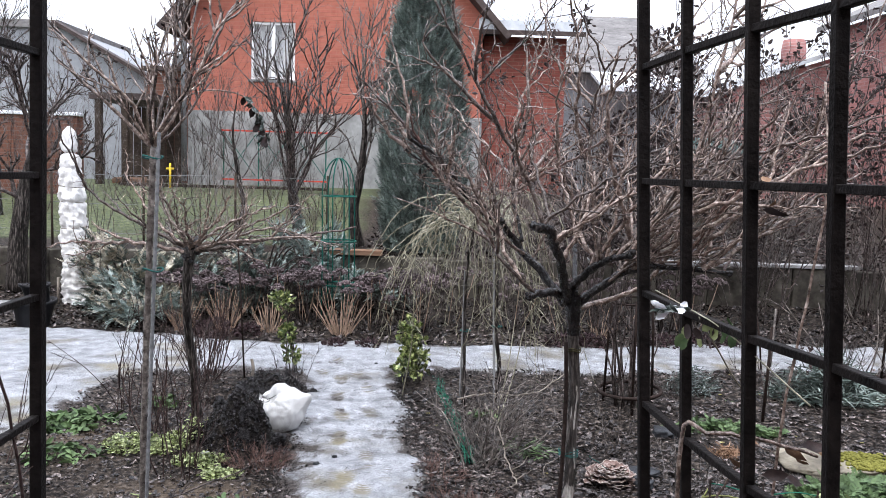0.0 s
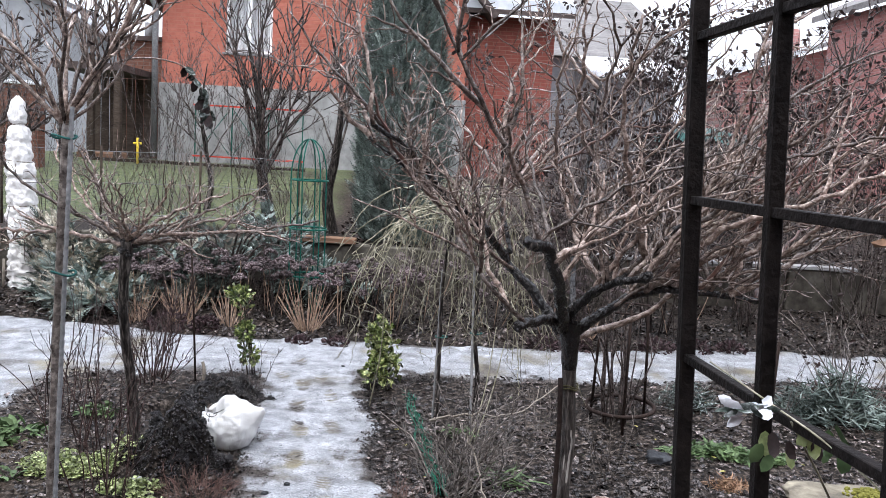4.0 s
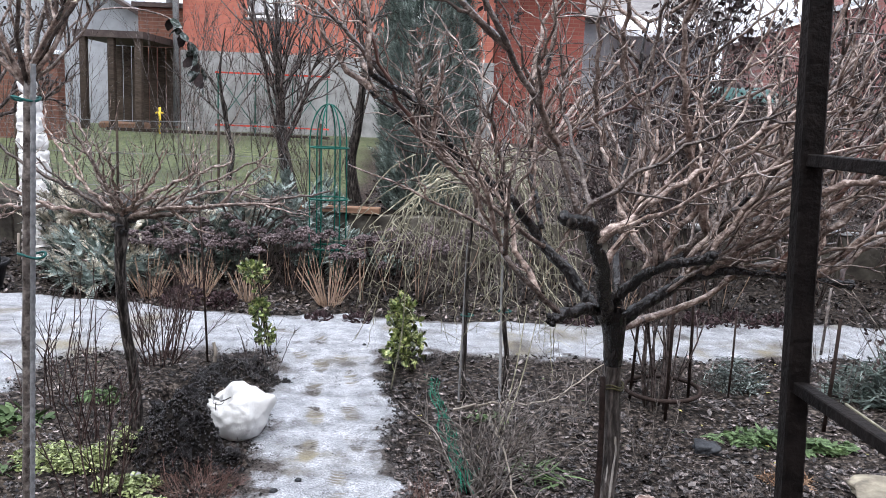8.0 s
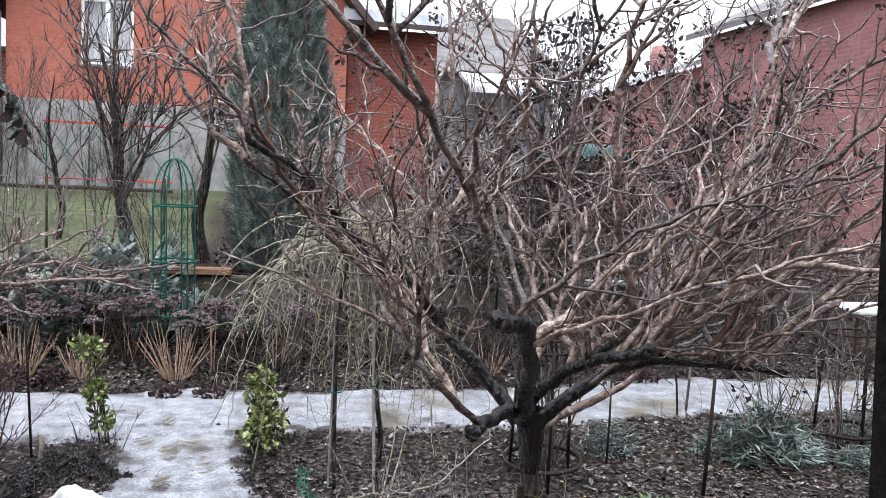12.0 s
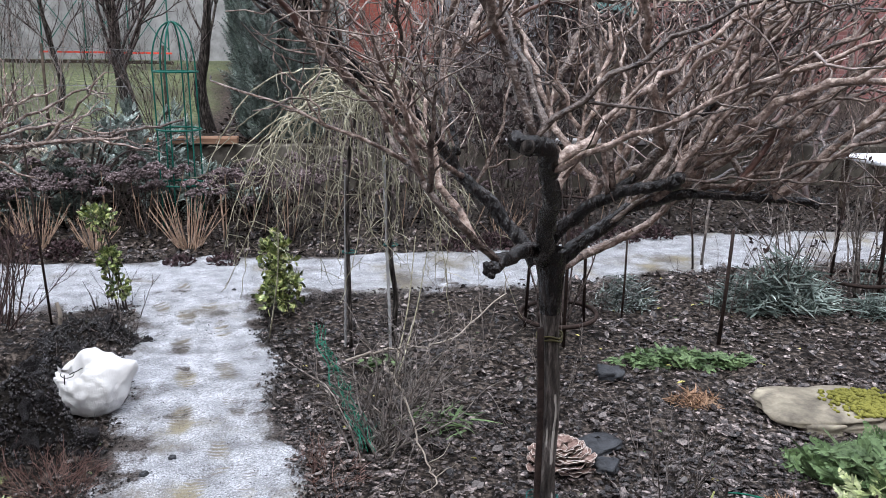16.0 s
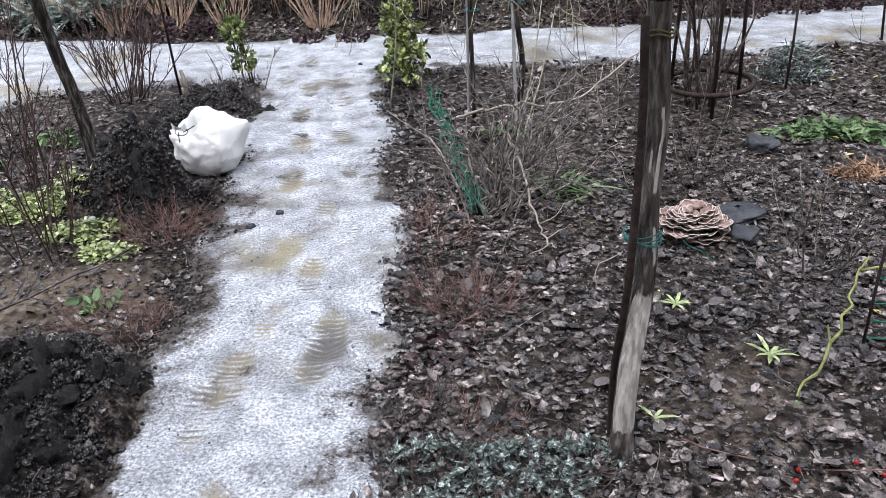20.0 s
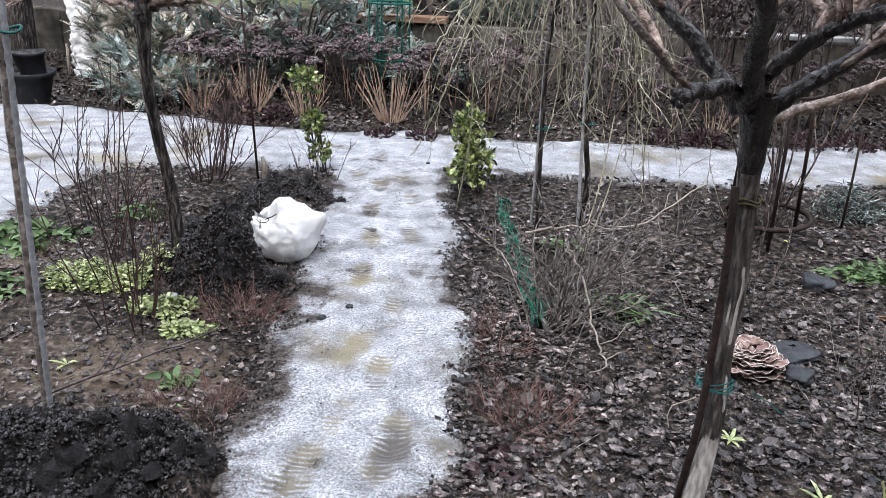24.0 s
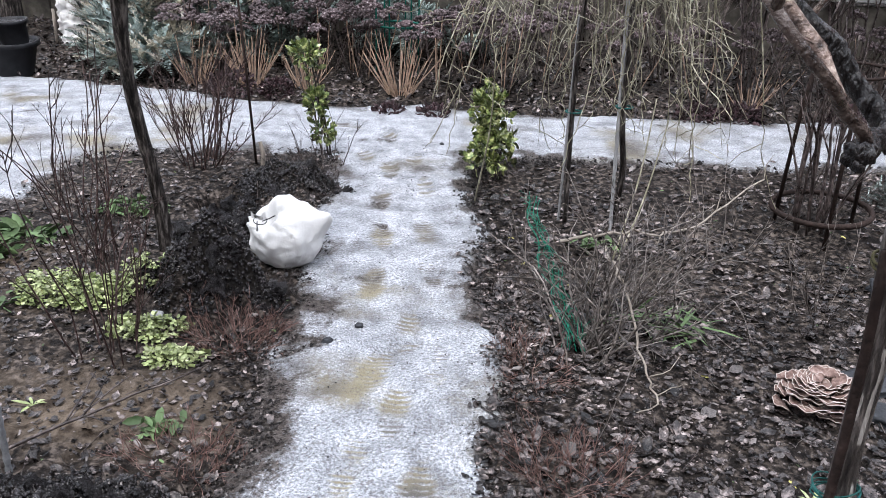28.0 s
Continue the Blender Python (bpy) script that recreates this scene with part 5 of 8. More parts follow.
crown = [Mesh(), Mesh()]
for key, count, spread, ln_rng in (("c", 8, (0.45, -0.05), (0.4, 0.85)), ("c2", 8, (0.6, 0.0), (0.4, 0.8)), ("d", 18, (0.8, 0.0), (0.35, 0.95)), ("e", 8, (0.8, 0.1), (0.25, 0.6)), ("b", 13, (-0.15, 0.15), (0.15, 0.5)), ("b2", 8, (-0.5, 0.0), (0.1, 0.28)), ("b3", 8, (-0.5, -0.1), (0.12, 0.35)), ("a2", 6, (-0.5, 0), (0.15, 0.4)), ("knob", 6, (0.25, 0.0), (0.3, 0.6)), ("f", 7, (0.0, 0), (0.12, 0.35)), ("g", 10, (0.1, 0.1), (0.25, 0.6)), ("h", 10, (0.2, 0.2), (0.35, 0.75))):
    ln = lines[key]
    for _ in range(count):
        p = ln[rs.randint(int(len(ln) * 0.2), len(ln))]
        d = np.array([spread[0] + rs.normal(0, 0.5), spread[1] + rs.normal(0, 0.45), rs.uniform(0.5, 1.1)])
        L = rs.uniform(*ln_rng)
        red = rs.rand() < 0.09
        r = (0.0038 + 0.0048 * L) * (rs.uniform(1.25, 1.6) if rs.rand() < 0.35 and not red else rs.uniform(0.75, 1.1))
        part("shoot", wet_shoot(p, d, L, r, rs, crown[1]), M["bark_red"] if red else M["bark_brown"], tree, "reddish young shoot" if red else "")
for _ in range(16):
    ln = lines[("d", "e", "c2", "d", "h")[rs.randint(5)]]
    p = ln[rs.randint(int(len(ln) * 0.3), len(ln))]
    part("shoot", wet_shoot(p, (1.0, rs.normal(0, 0.4), rs.uniform(0.05, 0.6)), rs.uniform(0.4, 1.0), rs.uniform(0.004, 0.0065), rs, crown[1]), M["bark_brown"], tree)
part("twigs", crown[1], M["twig_warm"], tree, "fine grey-brown twigs", kind="stuff")

rod = thing("tree_stake", (0.455, 2.84, 0), "dark rusty stake tied to the trunk", "stake")
m = Mesh()
tube(m, smooth_line([(0.455, 2.95, -0.05), (0.45, 2.94, 0.2), (0.455, 2.905, 0.36), (0.461, 2.9, 0.52), (0.466, 2.92, 0.75), (0.46, 2.93, 0.93)], 14), 0.0078, 8)
part("rod", m, M["rust"], rod)
tie = thing("tree_tie", (0.5, 2.95, 0.51), "dark teal cord tied round trunk and stake", "cord")
m = Mesh()
for k in range(4):
    z = 0.505 + 0.005 * k
    c = on_trunk(z)
    tube(m, [(c[0] - 0.012 + 0.036 * math.cos(a), c[1] - 0.008 + 0.029 * math.sin(a), z + 0.004 * math.sin(2 * a + k)) for a in np.linspace(0, 6.4, 26)], 0.0014, 5)
tube(m, stem((0.56, 2.92, 0.51), (0.6, -0.2, -1), 0.09, rs, 6, 0.25), 0.0012, 4)
part("loop", m, M["cord"], tie)
m = Mesh()
tube(m, stem((0.44, 2.88, 0.51), (-1, -0.2, 0.15), 0.1, rs, 8, 0.3), 0.0012, 5)
part("loose_end", m, M["bark_pale"], tie, "frayed pale cord end")

# ---- plants, near to far ----
def fan_stems(m, x, y, n, h, spread, r, rs, base_r=0.03, up=0.1, wob=0.06, z=None, kids=None, fine=None, lean=(0, 0), each=None):
    """Stems that rise from one base; each: name, material and thing, where every stem is a part of its own."""
    z0 = gz(x, y) if z is None else z
    tips = []
    for _ in range(n):
        if each:
            m = Mesh()
        a, q = rs.uniform(0, 6.283), base_r * math.sqrt(rs.rand())
        k = spread * rs.uniform(0.1, 1.0)
        d = (math.cos(a) * k + lean[0], math.sin(a) * k + lean[1], 1.0)
        L = h * rs.uniform(0.6, 1.1)
        p = (x + q * math.cos(a), y + q * math.sin(a), z0 - 0.02)
        if kids:
            branch([m, fine or m], p, d, L, r * rs.uniform(0.7, 1.2), rs, 2, kids=kids, ratio=0.4, angle=0.5, up=up, wob=wob, n=7, tips=tips)
        else:
            pts = stem(p, d, L, rs, 6, wob, up)
            tube(m, pts, [r, r * 0.5], 4 if r > 0.003 else 3, cap=False)
            tips.append((pts[-1], pts[-1] - pts[-2]))
        if each:
            part(each[0], m, each[1], each[2])
    return tips


def leaf_cloud(m, centre, radii, n, size, rs, form=LEAF, tilt=0.9, shell=0.5):
    v = rs.normal(0, 1, (n, 3))
    v /= np.linalg.norm(v, axis=1)[:, None]
    q = v * (shell + (1 - shell) * rs.rand(n, 1)) * np.asarray(radii)
    pos = q + np.asarray(centre)
    scatter(m, *form, pos, along(v + rs.normal(0, 0.6, v.shape) + (0, 0, 0.3), rs), size * rs.uniform(0.6, 1.25, n))


# the round golden spindle bush and the tall thin one
rs = np.random.RandomState(31)
bush = thing("golden_bush", (-0.2, 5.9, 0), "round gold-green variegated spindle bush beside the path", "bush")
m, lf = Mesh(), Mesh()
tips = fan_stems(m, -0.2, 5.9, 9, 0.3, 0.45, 0.005, rs, kids=(4,))
part("stems", m, M["bark_dark"], bush, kind="stuff")
for _ in range(62):
    u, w = rs.rand(), rs.uniform(0, 6.283)
    h = 0.05 + 0.36 * u
    q = (0.13 - 0.07 * u) * rs.uniform(0.5, 1.1)
    c = (-0.2 + q * math.cos(w) - (0.02 if h > 0.3 else 0), 5.88 + q * math.sin(w), h)
    leaf_cloud(lf, c, (0.03, 0.03, 0.032), rs.randint(9, 15), 0.044, rs, form=BROAD, shell=0.2)
leaf_cloud(lf, (-0.225, 5.88, 0.45), (0.018, 0.018, 0.045), 16, 0.04, rs, form=BROAD, shell=0.2)
part("leaves", lf, M["euonymus"], bush, "gold-edged leaves", kind="stuff")

tall = thing("tall_spindle", (-1.12, 6.02, 0), "tall thin variegated spindle shrub with leafy tufts", "bush")
m, lf = Mesh(), Mesh()
for dx in (-0.02, 0.015, 0.03):
    tube(m, smooth_line([(-1.1 + dx, 6.02, -0.02), (-1.14 + dx, 6.02, 0.25), (-1.19 + dx, 6.03, 0.55)], 10), [0.006, 0.004], 5)
part("stems", m, M["bark_dark"], tall, kind="stuff")
for c, r, n in (((-1.2, 6.03, 0.55), (0.085, 0.08, 0.05), 140), ((-1.16, 6.02, 0.45), (0.03, 0.03, 0.05), 20), ((-1.155, 6.02, 0.3), (0.055, 0.05, 0.07), 100), ((-1.11, 6.02, 0.13), (0.05, 0.045, 0.06), 75), ((-1.15, 6.02, 0.21), (0.035, 0.035, 0.05), 26)):
    leaf_cloud(lf, c, r, n, 0.042, rs, form=BROAD)
part("leaves", lf, M["euonymus"], tall, "pale variegated leaves", kind="stuff")
lf = Mesh()
for c, r, n in (((-1.2, 6.03, 0.55), (0.075, 0.07, 0.045), 60), ((-1.14, 6.02, 0.26), (0.045, 0.045, 0.16), 90)):
    leaf_cloud(lf, c, r, n, 0.03, rs)
part("inner_leaves", lf, M["green_leaf"], tall, kind="stuff")

# standard tree with its grey stake
rs = np.random.RandomState(33)
s1 = thing("standard_tree", (-1.24, 3.33, 0), "slim standard tree with bare upright crown tied to a grey stake", "tree")
m = Mesh()
line = smooth_line([(-1.25, 3.34, -0.03), (-1.235, 3.34, 0.5), (-1.215, 3.345, 1.1), (-1.195, 3.35, 1.62)], 20)
tube(m, line, np.interp(np.arange(20) % 5, [0, 1, 4], [0.0155, 0.0125, 0.013]), 9)
part("trunk", m, M["bark_grey"], s1, "thin jointed grey trunk")
lm, tw, lf = Mesh(), Mesh(), Mesh()
tips = []
for dx, dy, L, r in ((-0.75, 0.1, 0.5, 0.0065), (-0.45, 0.3, 0.6, 0.0065), (-0.25, -0.15, 0.6, 0.006), (0.05, 0.25, 0.65, 0.0065), (0.3, -0.1, 0.65, 0.007), (0.55, 0.2, 0.7, 0.007), (0.8, 0.1, 0.55, 0.0065), (1.3, 0.2, 0.4, 0.005), (-1.3, 0.0, 0.4, 0.005), (-0.1, -0.4, 0.5, 0.0055), (0.2, 0.5, 0.6, 0.0055)):
    lmb = Mesh()
    branch([lmb, tw], (-1.195, 3.35, 1.58 + rs.uniform(0, 0.06)), (dx, dy, 0.8), L, r * 1.45, rs, 2, kids=(9, 4), ratio=0.42, angle=0.65, up=0.55, wob=0.12, n=9, tips=tips)
    part("limb", lmb, M["bark_brown"], s1)
part("twigs", tw, M["twig_warm"], s1, kind="stuff")
pos = np.array([t[0] for t in tips[::4]])
scatter(lf, *CURL, pos, rots(rs, len(pos), 1.2), rs.uniform(0.012, 0.028, len(pos)))
q = smooth_line([(-1.19, 3.35, 1.62), (-1.12, 3.6, 1.84), (-0.95, 3.8, 1.86), (-0.87, 3.87, 1.74), (-0.85, 3.89, 1.64)], 22)
sm = Mesh()
tube(sm, q, [0.004, 0.002], 5)
part("drooping_shoot", sm, M["bark_brown"], s1)
for k, p in enumerate(q[11:]):
    for j in range(2):
        sm = Mesh()
        scatter(sm, *BROAD, np.array([p]), along(np.array([(rs.normal(0, 0.8), rs.normal(0, 0.5), -0.8)]), rs), np.array([rs.uniform(0.04, 0.065)]))
        part("leaf", sm, M["frost_leaf" if (k + j) % 3 else "dead_leaf"], s1, "frost-rimmed drooping leaf")
part("dry_leaves", lf, M["dead_leaf"], s1, "few dark dry leaves", kind="stuff")
st = thing("grey_stake", (-1.215, 3.3, 0), "grey ribbed tube stake beside the standard tree", "stake")
m = Mesh()
n = 160
tube(m, np.stack([np.linspace(-1.222, -1.158, n), np.full(n, 3.31), np.linspace(-0.03, 1.66, n)], 1), 0.008 + 0.0012 * np.sin(np.arange(n) * 1.9), 8)
part("tube", m, M["zinc"], st)
for z in (1.1, 1.56):
    m = Mesh()
    tube(m, [(-1.19 + 0.04 * math.cos(a), 3.325 + 0.03 * math.sin(a), z + 0.006 * math.sin(2 * a)) for a in np.linspace(0, 6.4, 20)], 0.004, 5)
    part("tie", m, M["cord"], st, "dark cord")

# spreading small tree
s2 = thing("spreading_tree", (-1.43, 4.69, 0), "small standard tree with pale spreading pruned branches", "tree")
m = Mesh()
line = smooth_line([(-1.42, 4.69, -0.05), (-1.43, 4.68, 0.25), (-1.46, 4.64, 0.6), (-1.455, 4.6, 0.85), (-1.427, 4.575, 1.06)], 24)
tube(m, line + rs.normal(0, 0.001, line.shape), [0.033, 0.026, 0.024, 0.025, 0.032], 10)
part("trunk", m, M["bark_trunk"], s2, "mossy brown trunk")
tw = Mesh()
for dx, dy, dz, L, r in ((1.0, 0.1, 0.5, 0.95, 0.0105), (1.0, -0.2, 0.3, 0.8, 0.01), (0.9, 0.4, 0.62, 0.75, 0.009), (-1.0, 0.1, 0.55, 0.9, 0.01), (-1.0, -0.25, 0.7, 0.8, 0.01), (-0.6, 0.3, 0.9, 0.6, 0.009), (0.1, -0.3, 1.0, 0.4, 0.009), (0.45, 0.1, 0.9, 0.55, 0.009), (-0.3, -0.5, 0.9, 0.5, 0.008), (0.7, -0.5, 0.6, 0.55, 0.008), (-0.8, 0.5, 0.4, 0.65, 0.009), (0.75, 0.2, 0.8, 0.7, 0.008), (-0.75, -0.1, 0.9, 0.6, 0.008)):
    part("limb", wet_shoot((-1.427, 4.575, 1.04 + rs.uniform(0, 0.03)), (dx, dy, dz * 0.62), L, r * 1.2, rs, tw, up=0.22, sides=(4, 7), spurs=10), M["bark_brown"], s2)
part("twigs", tw, M["twig_warm"], s2, kind="stuff")

m = Mesh()
for _ in range(7):
    v, t = lump(rs, 0.14)
    m.add(v * rs.uniform(0.02, 0.038) + np.array((-1.427, 4.575, 1.05)) + rs.normal(0, 0.022, 3), None, t)
part("knobby_head", m, M["bark_black"], s2, "knobby black pruned head")

# the weeping shrub, its cane and stakes
rs = np.random.RandomState(35)
weep = thing("weeping_shrub", (0.36, 5.25, 0), "weeping shrub with hanging zigzag olive twigs", "shrub")
m = Mesh()
tube(m, smooth_line([(0.37, 5.27, -0.03), (0.395, 5.27, 0.25), (0.365, 5.25, 0.5), (0.35, 5.24, 1.0), (0.3, 5.22, 1.36)], 18), [0.016, 0.013, 0.012, 0.01], 8)
tube(m, smooth_line([(0.17, 5.28, -0.03), (0.16, 5.3, 0.4), (0.16, 5.28, 0.9), (0.22, 5.24, 1.3)], 16), [0.012, 0.01, 0.009], 7)
part("trunk", m, M["bark_trunk"], weep)
fine = Mesh()
for i in range(72):
    a = rs.uniform(0, 6.283)
    out = rs.uniform(0.15, 0.62) * (1.25 if math.cos(a) < 0.2 else 1.0)
    p0 = np.array([0.24 + rs.normal(0, 0.09), 5.23 + rs.normal(0, 0.06), 1.3 + rs.normal(0, 0.05)])
    e = p0 + (out * math.cos(a), out * 0.75 * math.sin(a), 0)
    top = rs.uniform(-0.04, 0.1)
    zb = rs.uniform(0.32, 1.05)
    far = (e - p0) * rs.uniform(0.05, 0.4)
    pts = smooth_line([p0, p0 * 0.62 + e * 0.38 + (0, 0, top), p0 * 0.2 + e * 0.8 + (0, 0, -0.1), e + far * 0.5 + (rs.normal(0, 0.03), rs.normal(0, 0.03), zb * 0.5 + 0.5 - e[2]), e + far + (rs.normal(0, 0.05), rs.normal(0, 0.05), zb - e[2])], 26)
    zig = np.array([math.cos(a + 1.57), math.sin(a + 1.57), 0.0]) * 0.0045 + rs.normal(0, 0.002, 3)
    pts[2:] += zig * ((-1.0) ** np.arange(len(pts) - 2))[:, None] + rs.normal(0, 0.0025, pts[2:].shape)
    arc = Mesh()
    tube(arc, pts, [0.0042, 0.003, 0.0015], 4, cap=False)
    part("hanging_twig", arc, M["bark_green"], weep)
    for _ in range(10):
        k = rs.randint(3, 25)
        q = stem(pts[k], (rs.normal(0, 0.8), rs.normal(0, 0.7), -0.45), rs.uniform(0.03, 0.09) if rs.rand() < 0.65 else rs.uniform(0.1, 0.28), rs, 6, 0.16, -0.5)
        q[1:] += rs.normal(0, 0.002, q[1:].shape)
        tube(fine, q, [0.002, 0.0013], 3, cap=False)
part("side_twigs", fine, M["bark_green"], weep, kind="stuff")
for x0, y0, x1, y1, z1 in ((0.36, 4.85, 0.52, 5.05, 0.55), (0.34, 4.85, 0.47, 5.1, 0.62), (-0.25, 5.45, -0.18, 5.3, 0.75)):
    m = Mesh()
    tube(m, smooth_line([(x0, y0, 0), (x0 * 0.6 + x1 * 0.4 + 0.03, (y0 + y1) / 2, z1 * 0.5), (x1, y1, z1)], 10), [0.0045, 0.0025], 5)
    part("low_shoot", m, M["bark_green"], weep, "lichen-yellow low shoot")
for n, (x0, y0, x1, y1, top, lab) in enumerate(((0.365, 5.2, 0.335, 5.3, 0.98, "pale grey ribbed tube stake tied to the weeping shrub"), (0.14, 5.3, 0.15, 5.3, 0.9, "grey weathered stake among hanging twigs"))):
    c = thing("shrub_stake", (x0, y0, 0), lab, "stake")
    m = Mesh()
    tube(m, np.stack([np.linspace(x0, x1, 90), np.linspace(y0, y1, 90), np.linspace(-0.04, top, 90)], 1), (0.008 if n == 0 else 0.0065) + 0.0008 * np.sin(np.arange(90) * 2.1), 7)
    part("tube", m, M["pavers"], c)
    m = Mesh()
    tube(m, [(x0 * 0.45 + x1 * 0.55 + 0.02 + 0.035 * math.cos(a), (y0 + y1) / 2 + 0.03 * math.sin(a) + 0.02, top * 0.55) for a in np.linspace(0, 6.4, 16)], 0.004, 4)
    part("tie", m, M["cord"], c)

# rose bush with the green netting
rs = np.random.RandomState(37)
rose = thing("low_rose_bush", (0.22, 4.15, 0), "low tangled bare rose bush with pale spreading twigs", "bush")
st_, tw = Mesh(), Mesh()
for _ in range(36):
    a = rs.uniform(0, 6.283)
    d = (math.cos(a) * rs.uniform(0.3, 1.3), math.sin(a) * rs.uniform(0.2, 1.0) + 0.25, 1.0)
    branch([st_, tw], (0.22 + rs.normal(0, 0.06), 4.16 + rs.normal(0, 0.07), gz(0.22, 4.15) - 0.02), d, rs.uniform(0.28, 0.6), 0.0042, rs, 2, kids=(5, 3), ratio=0.5, angle=0.75, up=-0.2, wob=0.15, n=9)
part("stems", st_, M["bark_grey"], rose, kind="stuff")
part("twigs", tw, M["bark_grey"], rose, kind="stuff")
for pts in (((0.1, 4.35, 0.3), (0.3, 4.4, 0.33), (0.55, 4.55, 0.3), (0.85, 4.8, 0.42)), ((0.26, 4.45, 0.25), (0.32, 4.2, 0.2), (0.36, 4.0, 0.08), (0.39, 3.86, 0.03))):
    m = Mesh()
    line = smooth_line(pts, 24)
    line += rs.normal(0, 0.005, line.shape)
    tube(m, line, [0.006, 0.004, 0.003], 6)
    for k in (8, 12, 15, 18, 20, 22, 23):
        q = stem(line[k], rs.normal(0, 1, 3) + (0.3, 0.1, 0.2), rs.uniform(0.05, 0.14), rs, 5, 0.25)
        tube(m, q, [0.0026, 0.0012], 4)
    part("long_shoot", m, M["bark_pale"], rose, "long pale zigzag shoot")
net = thing("green_netting", (0.05, 4.5, 0), "crumpled green plastic netting hung beside the rose bush", "netting")
for strand in range(6):
    m = Mesh()
    u = np.linspace(0, 1, 26)
    off = rs.normal(0, 0.02)
    pts = np.stack([0.0 + 0.17 * u ** 1.2 + off + 0.012 * np.sin(u * 22 + strand), 4.74 - 0.62 * u + 0.012 * np.cos(u * 17 + 2 * strand), 0.26 * (1 - u) ** 0.8 + 0.03 + 0.03 * np.sin(u * 9 + strand) * (1 - u)], 1)
    tube(m, pts, 0.0015, 4)
    part("strand", m, M["green_net"], net)
m = Mesh()
for i in range(75):
    u = rs.rand()
    c = np.array([0.17 * u ** 1.2, 4.74 - 0.62 * u, 0.26 * (1 - u) ** 0.8 + 0.04])
    tube(m, stem(c + rs.normal(0, 0.012, 3), rs.normal(0, 1, 3), 0.05, rs, 4, 0.5), 0.001, 3)
part("mesh", m, M["green_net"], net, kind="stuff")

# plant supports with two hoops and bare rose canes
def plant_support(x, y, z2, label, seed):
    rs = np.random.RandomState(seed)
    th = thing("plant_support", (x, y, 0), label, "plant support", group="hoop supports")
    for z in (0.115, z2):
        m = Mesh()
        R = 0.205 if z < 0.3 else 0.15
        tube(m, [(x + R * math.cos(a), y + R * math.sin(a), z + 0.01 * math.sin(a + seed)) for a in np.linspace(0, 6.283, 40)], 0.0125 if z < 0.3 else 0.007, 6, cap=False)
        part("hoop", m, M["rust"], th, "round hoop")
    for a in (0.4, 2.5, 4.6):
        m = Mesh()
        tube(m, [(x + 0.19 * math.cos(a), y + 0.19 * math.sin(a), -0.05), (x + 0.17 * math.cos(a), y + 0.17 * math.sin(a), 0.5), (x + 0.15 * math.cos(a), y + 0.15 * math.sin(a), z2 + 0.02)], 0.009, 6)
        part("leg", m, M["rust"], th)
    return th


plant_support(1.28, 5.36, 0.72, "two-hoop wire plant support round bare rose canes", 1)
plant_support(3.43, 5.83, 0.74, "two-hoop wire plant support among rose canes", 2)


def canes(x, y, n, h, mat_key, label, seed, spread=0.18, r=0.006, kids=(3, 2), leaves=0, group="rose bushes"):
    rs = np.random.RandomState(seed)
    th = thing("bare_rose", (x, y, 0), label, "shrub", group=group)
    a, b, lf = Mesh(), Mesh(), Mesh()
    tips = fan_stems(a, x, y, n, h, spread, r, rs, base_r=0.1, kids=kids, fine=b, wob=0.09, each=("cane", M[mat_key], th))
    if b.n:
        part("twigs", b, M[mat_key], th, kind="stuff")
    if leaves:
        for p, d in tips:
            if rs.rand() < leaves:
                leaf_cloud(lf, p, (0.03, 0.03, 0.03), 4, 0.04, rs, form=CURL)
        if lf.n:
            part("dry_leaves", lf, M["dead_leaf"], th, kind="stuff")
    return th


canes(1.26, 5.36, 14, 0.95, "bark_dark", "upright bare dark rose canes inside a hoop support", 41, spread=0.2, r=0.008)
canes(3.43, 5.83, 16, 1.0, "bark_grey", "bare greenish rose canes with a few dry leaves", 42, spread=0.4, r=0.007, leaves=0.15)
canes(-1.28, 3.93, 14, 0.72, "stem_dark", "bare dark red-brown rose stems beside the path", 43, spread=0.34, r=0.0038, kids=(4, 2))
canes(-1.62, 4.5, 7, 0.7, "stem_dark", "few thin upright dark rose stems", 44, spread=0.25, r=0.004)
canes(-1.95, 4.95, 8, 0.75, "stem_dark", "thin dark rose stems with red hips", 45, spread=0.45, r=0.004)
canes(-1.68, 5.75, 30, 0.6, "stem_dark", "twiggy bare dark shrub beside the icy path", 46, spread=0.75, r=0.0045, kids=(6, 3))
canes(-1.05, 5.75, 8, 0.35, "bark_dark", "small bare twigs near the path corner", 47, spread=0.6, r=0.003)
canes(2.9, 5.7, 16, 0.75, "bark_grey", "sprawling bare rose canes above evergreen cushions", 48, spread=0.9, r=0.006, leaves=0.1)
canes(0.75, 4.9, 9, 0.5, "bark_grey", "low thin bare shoots in the leaf litter", 49, spread=0.6, r=0.003)
canes(1.05, 4.5, 7, 0.4, "bark_grey", "low thin bare shoots in the leaf litter", 50, spread=0.8, r=0.0028)
canes(-0.75, 3.3, 3, 0.14, "bark_dark", "short bare twigs at the path edge", 51, spread=0.9, r=0.002)
canes(1.2, 3.75, 9, 0.4, "bark_grey", "straggly pale shoots beside low wire netting", 52, spread=0.9, r=0.003)
canes(2.3, 5.5, 8, 0.5, "bark_dark", "thin bare stems in leaf litter", 53, spread=0.6, r=0.003)
canes(-2.2, 4.0, 6, 0.6, "stem_dark", "thin dark rose stems in the bed", 54, spread=0.6, r=0.004)

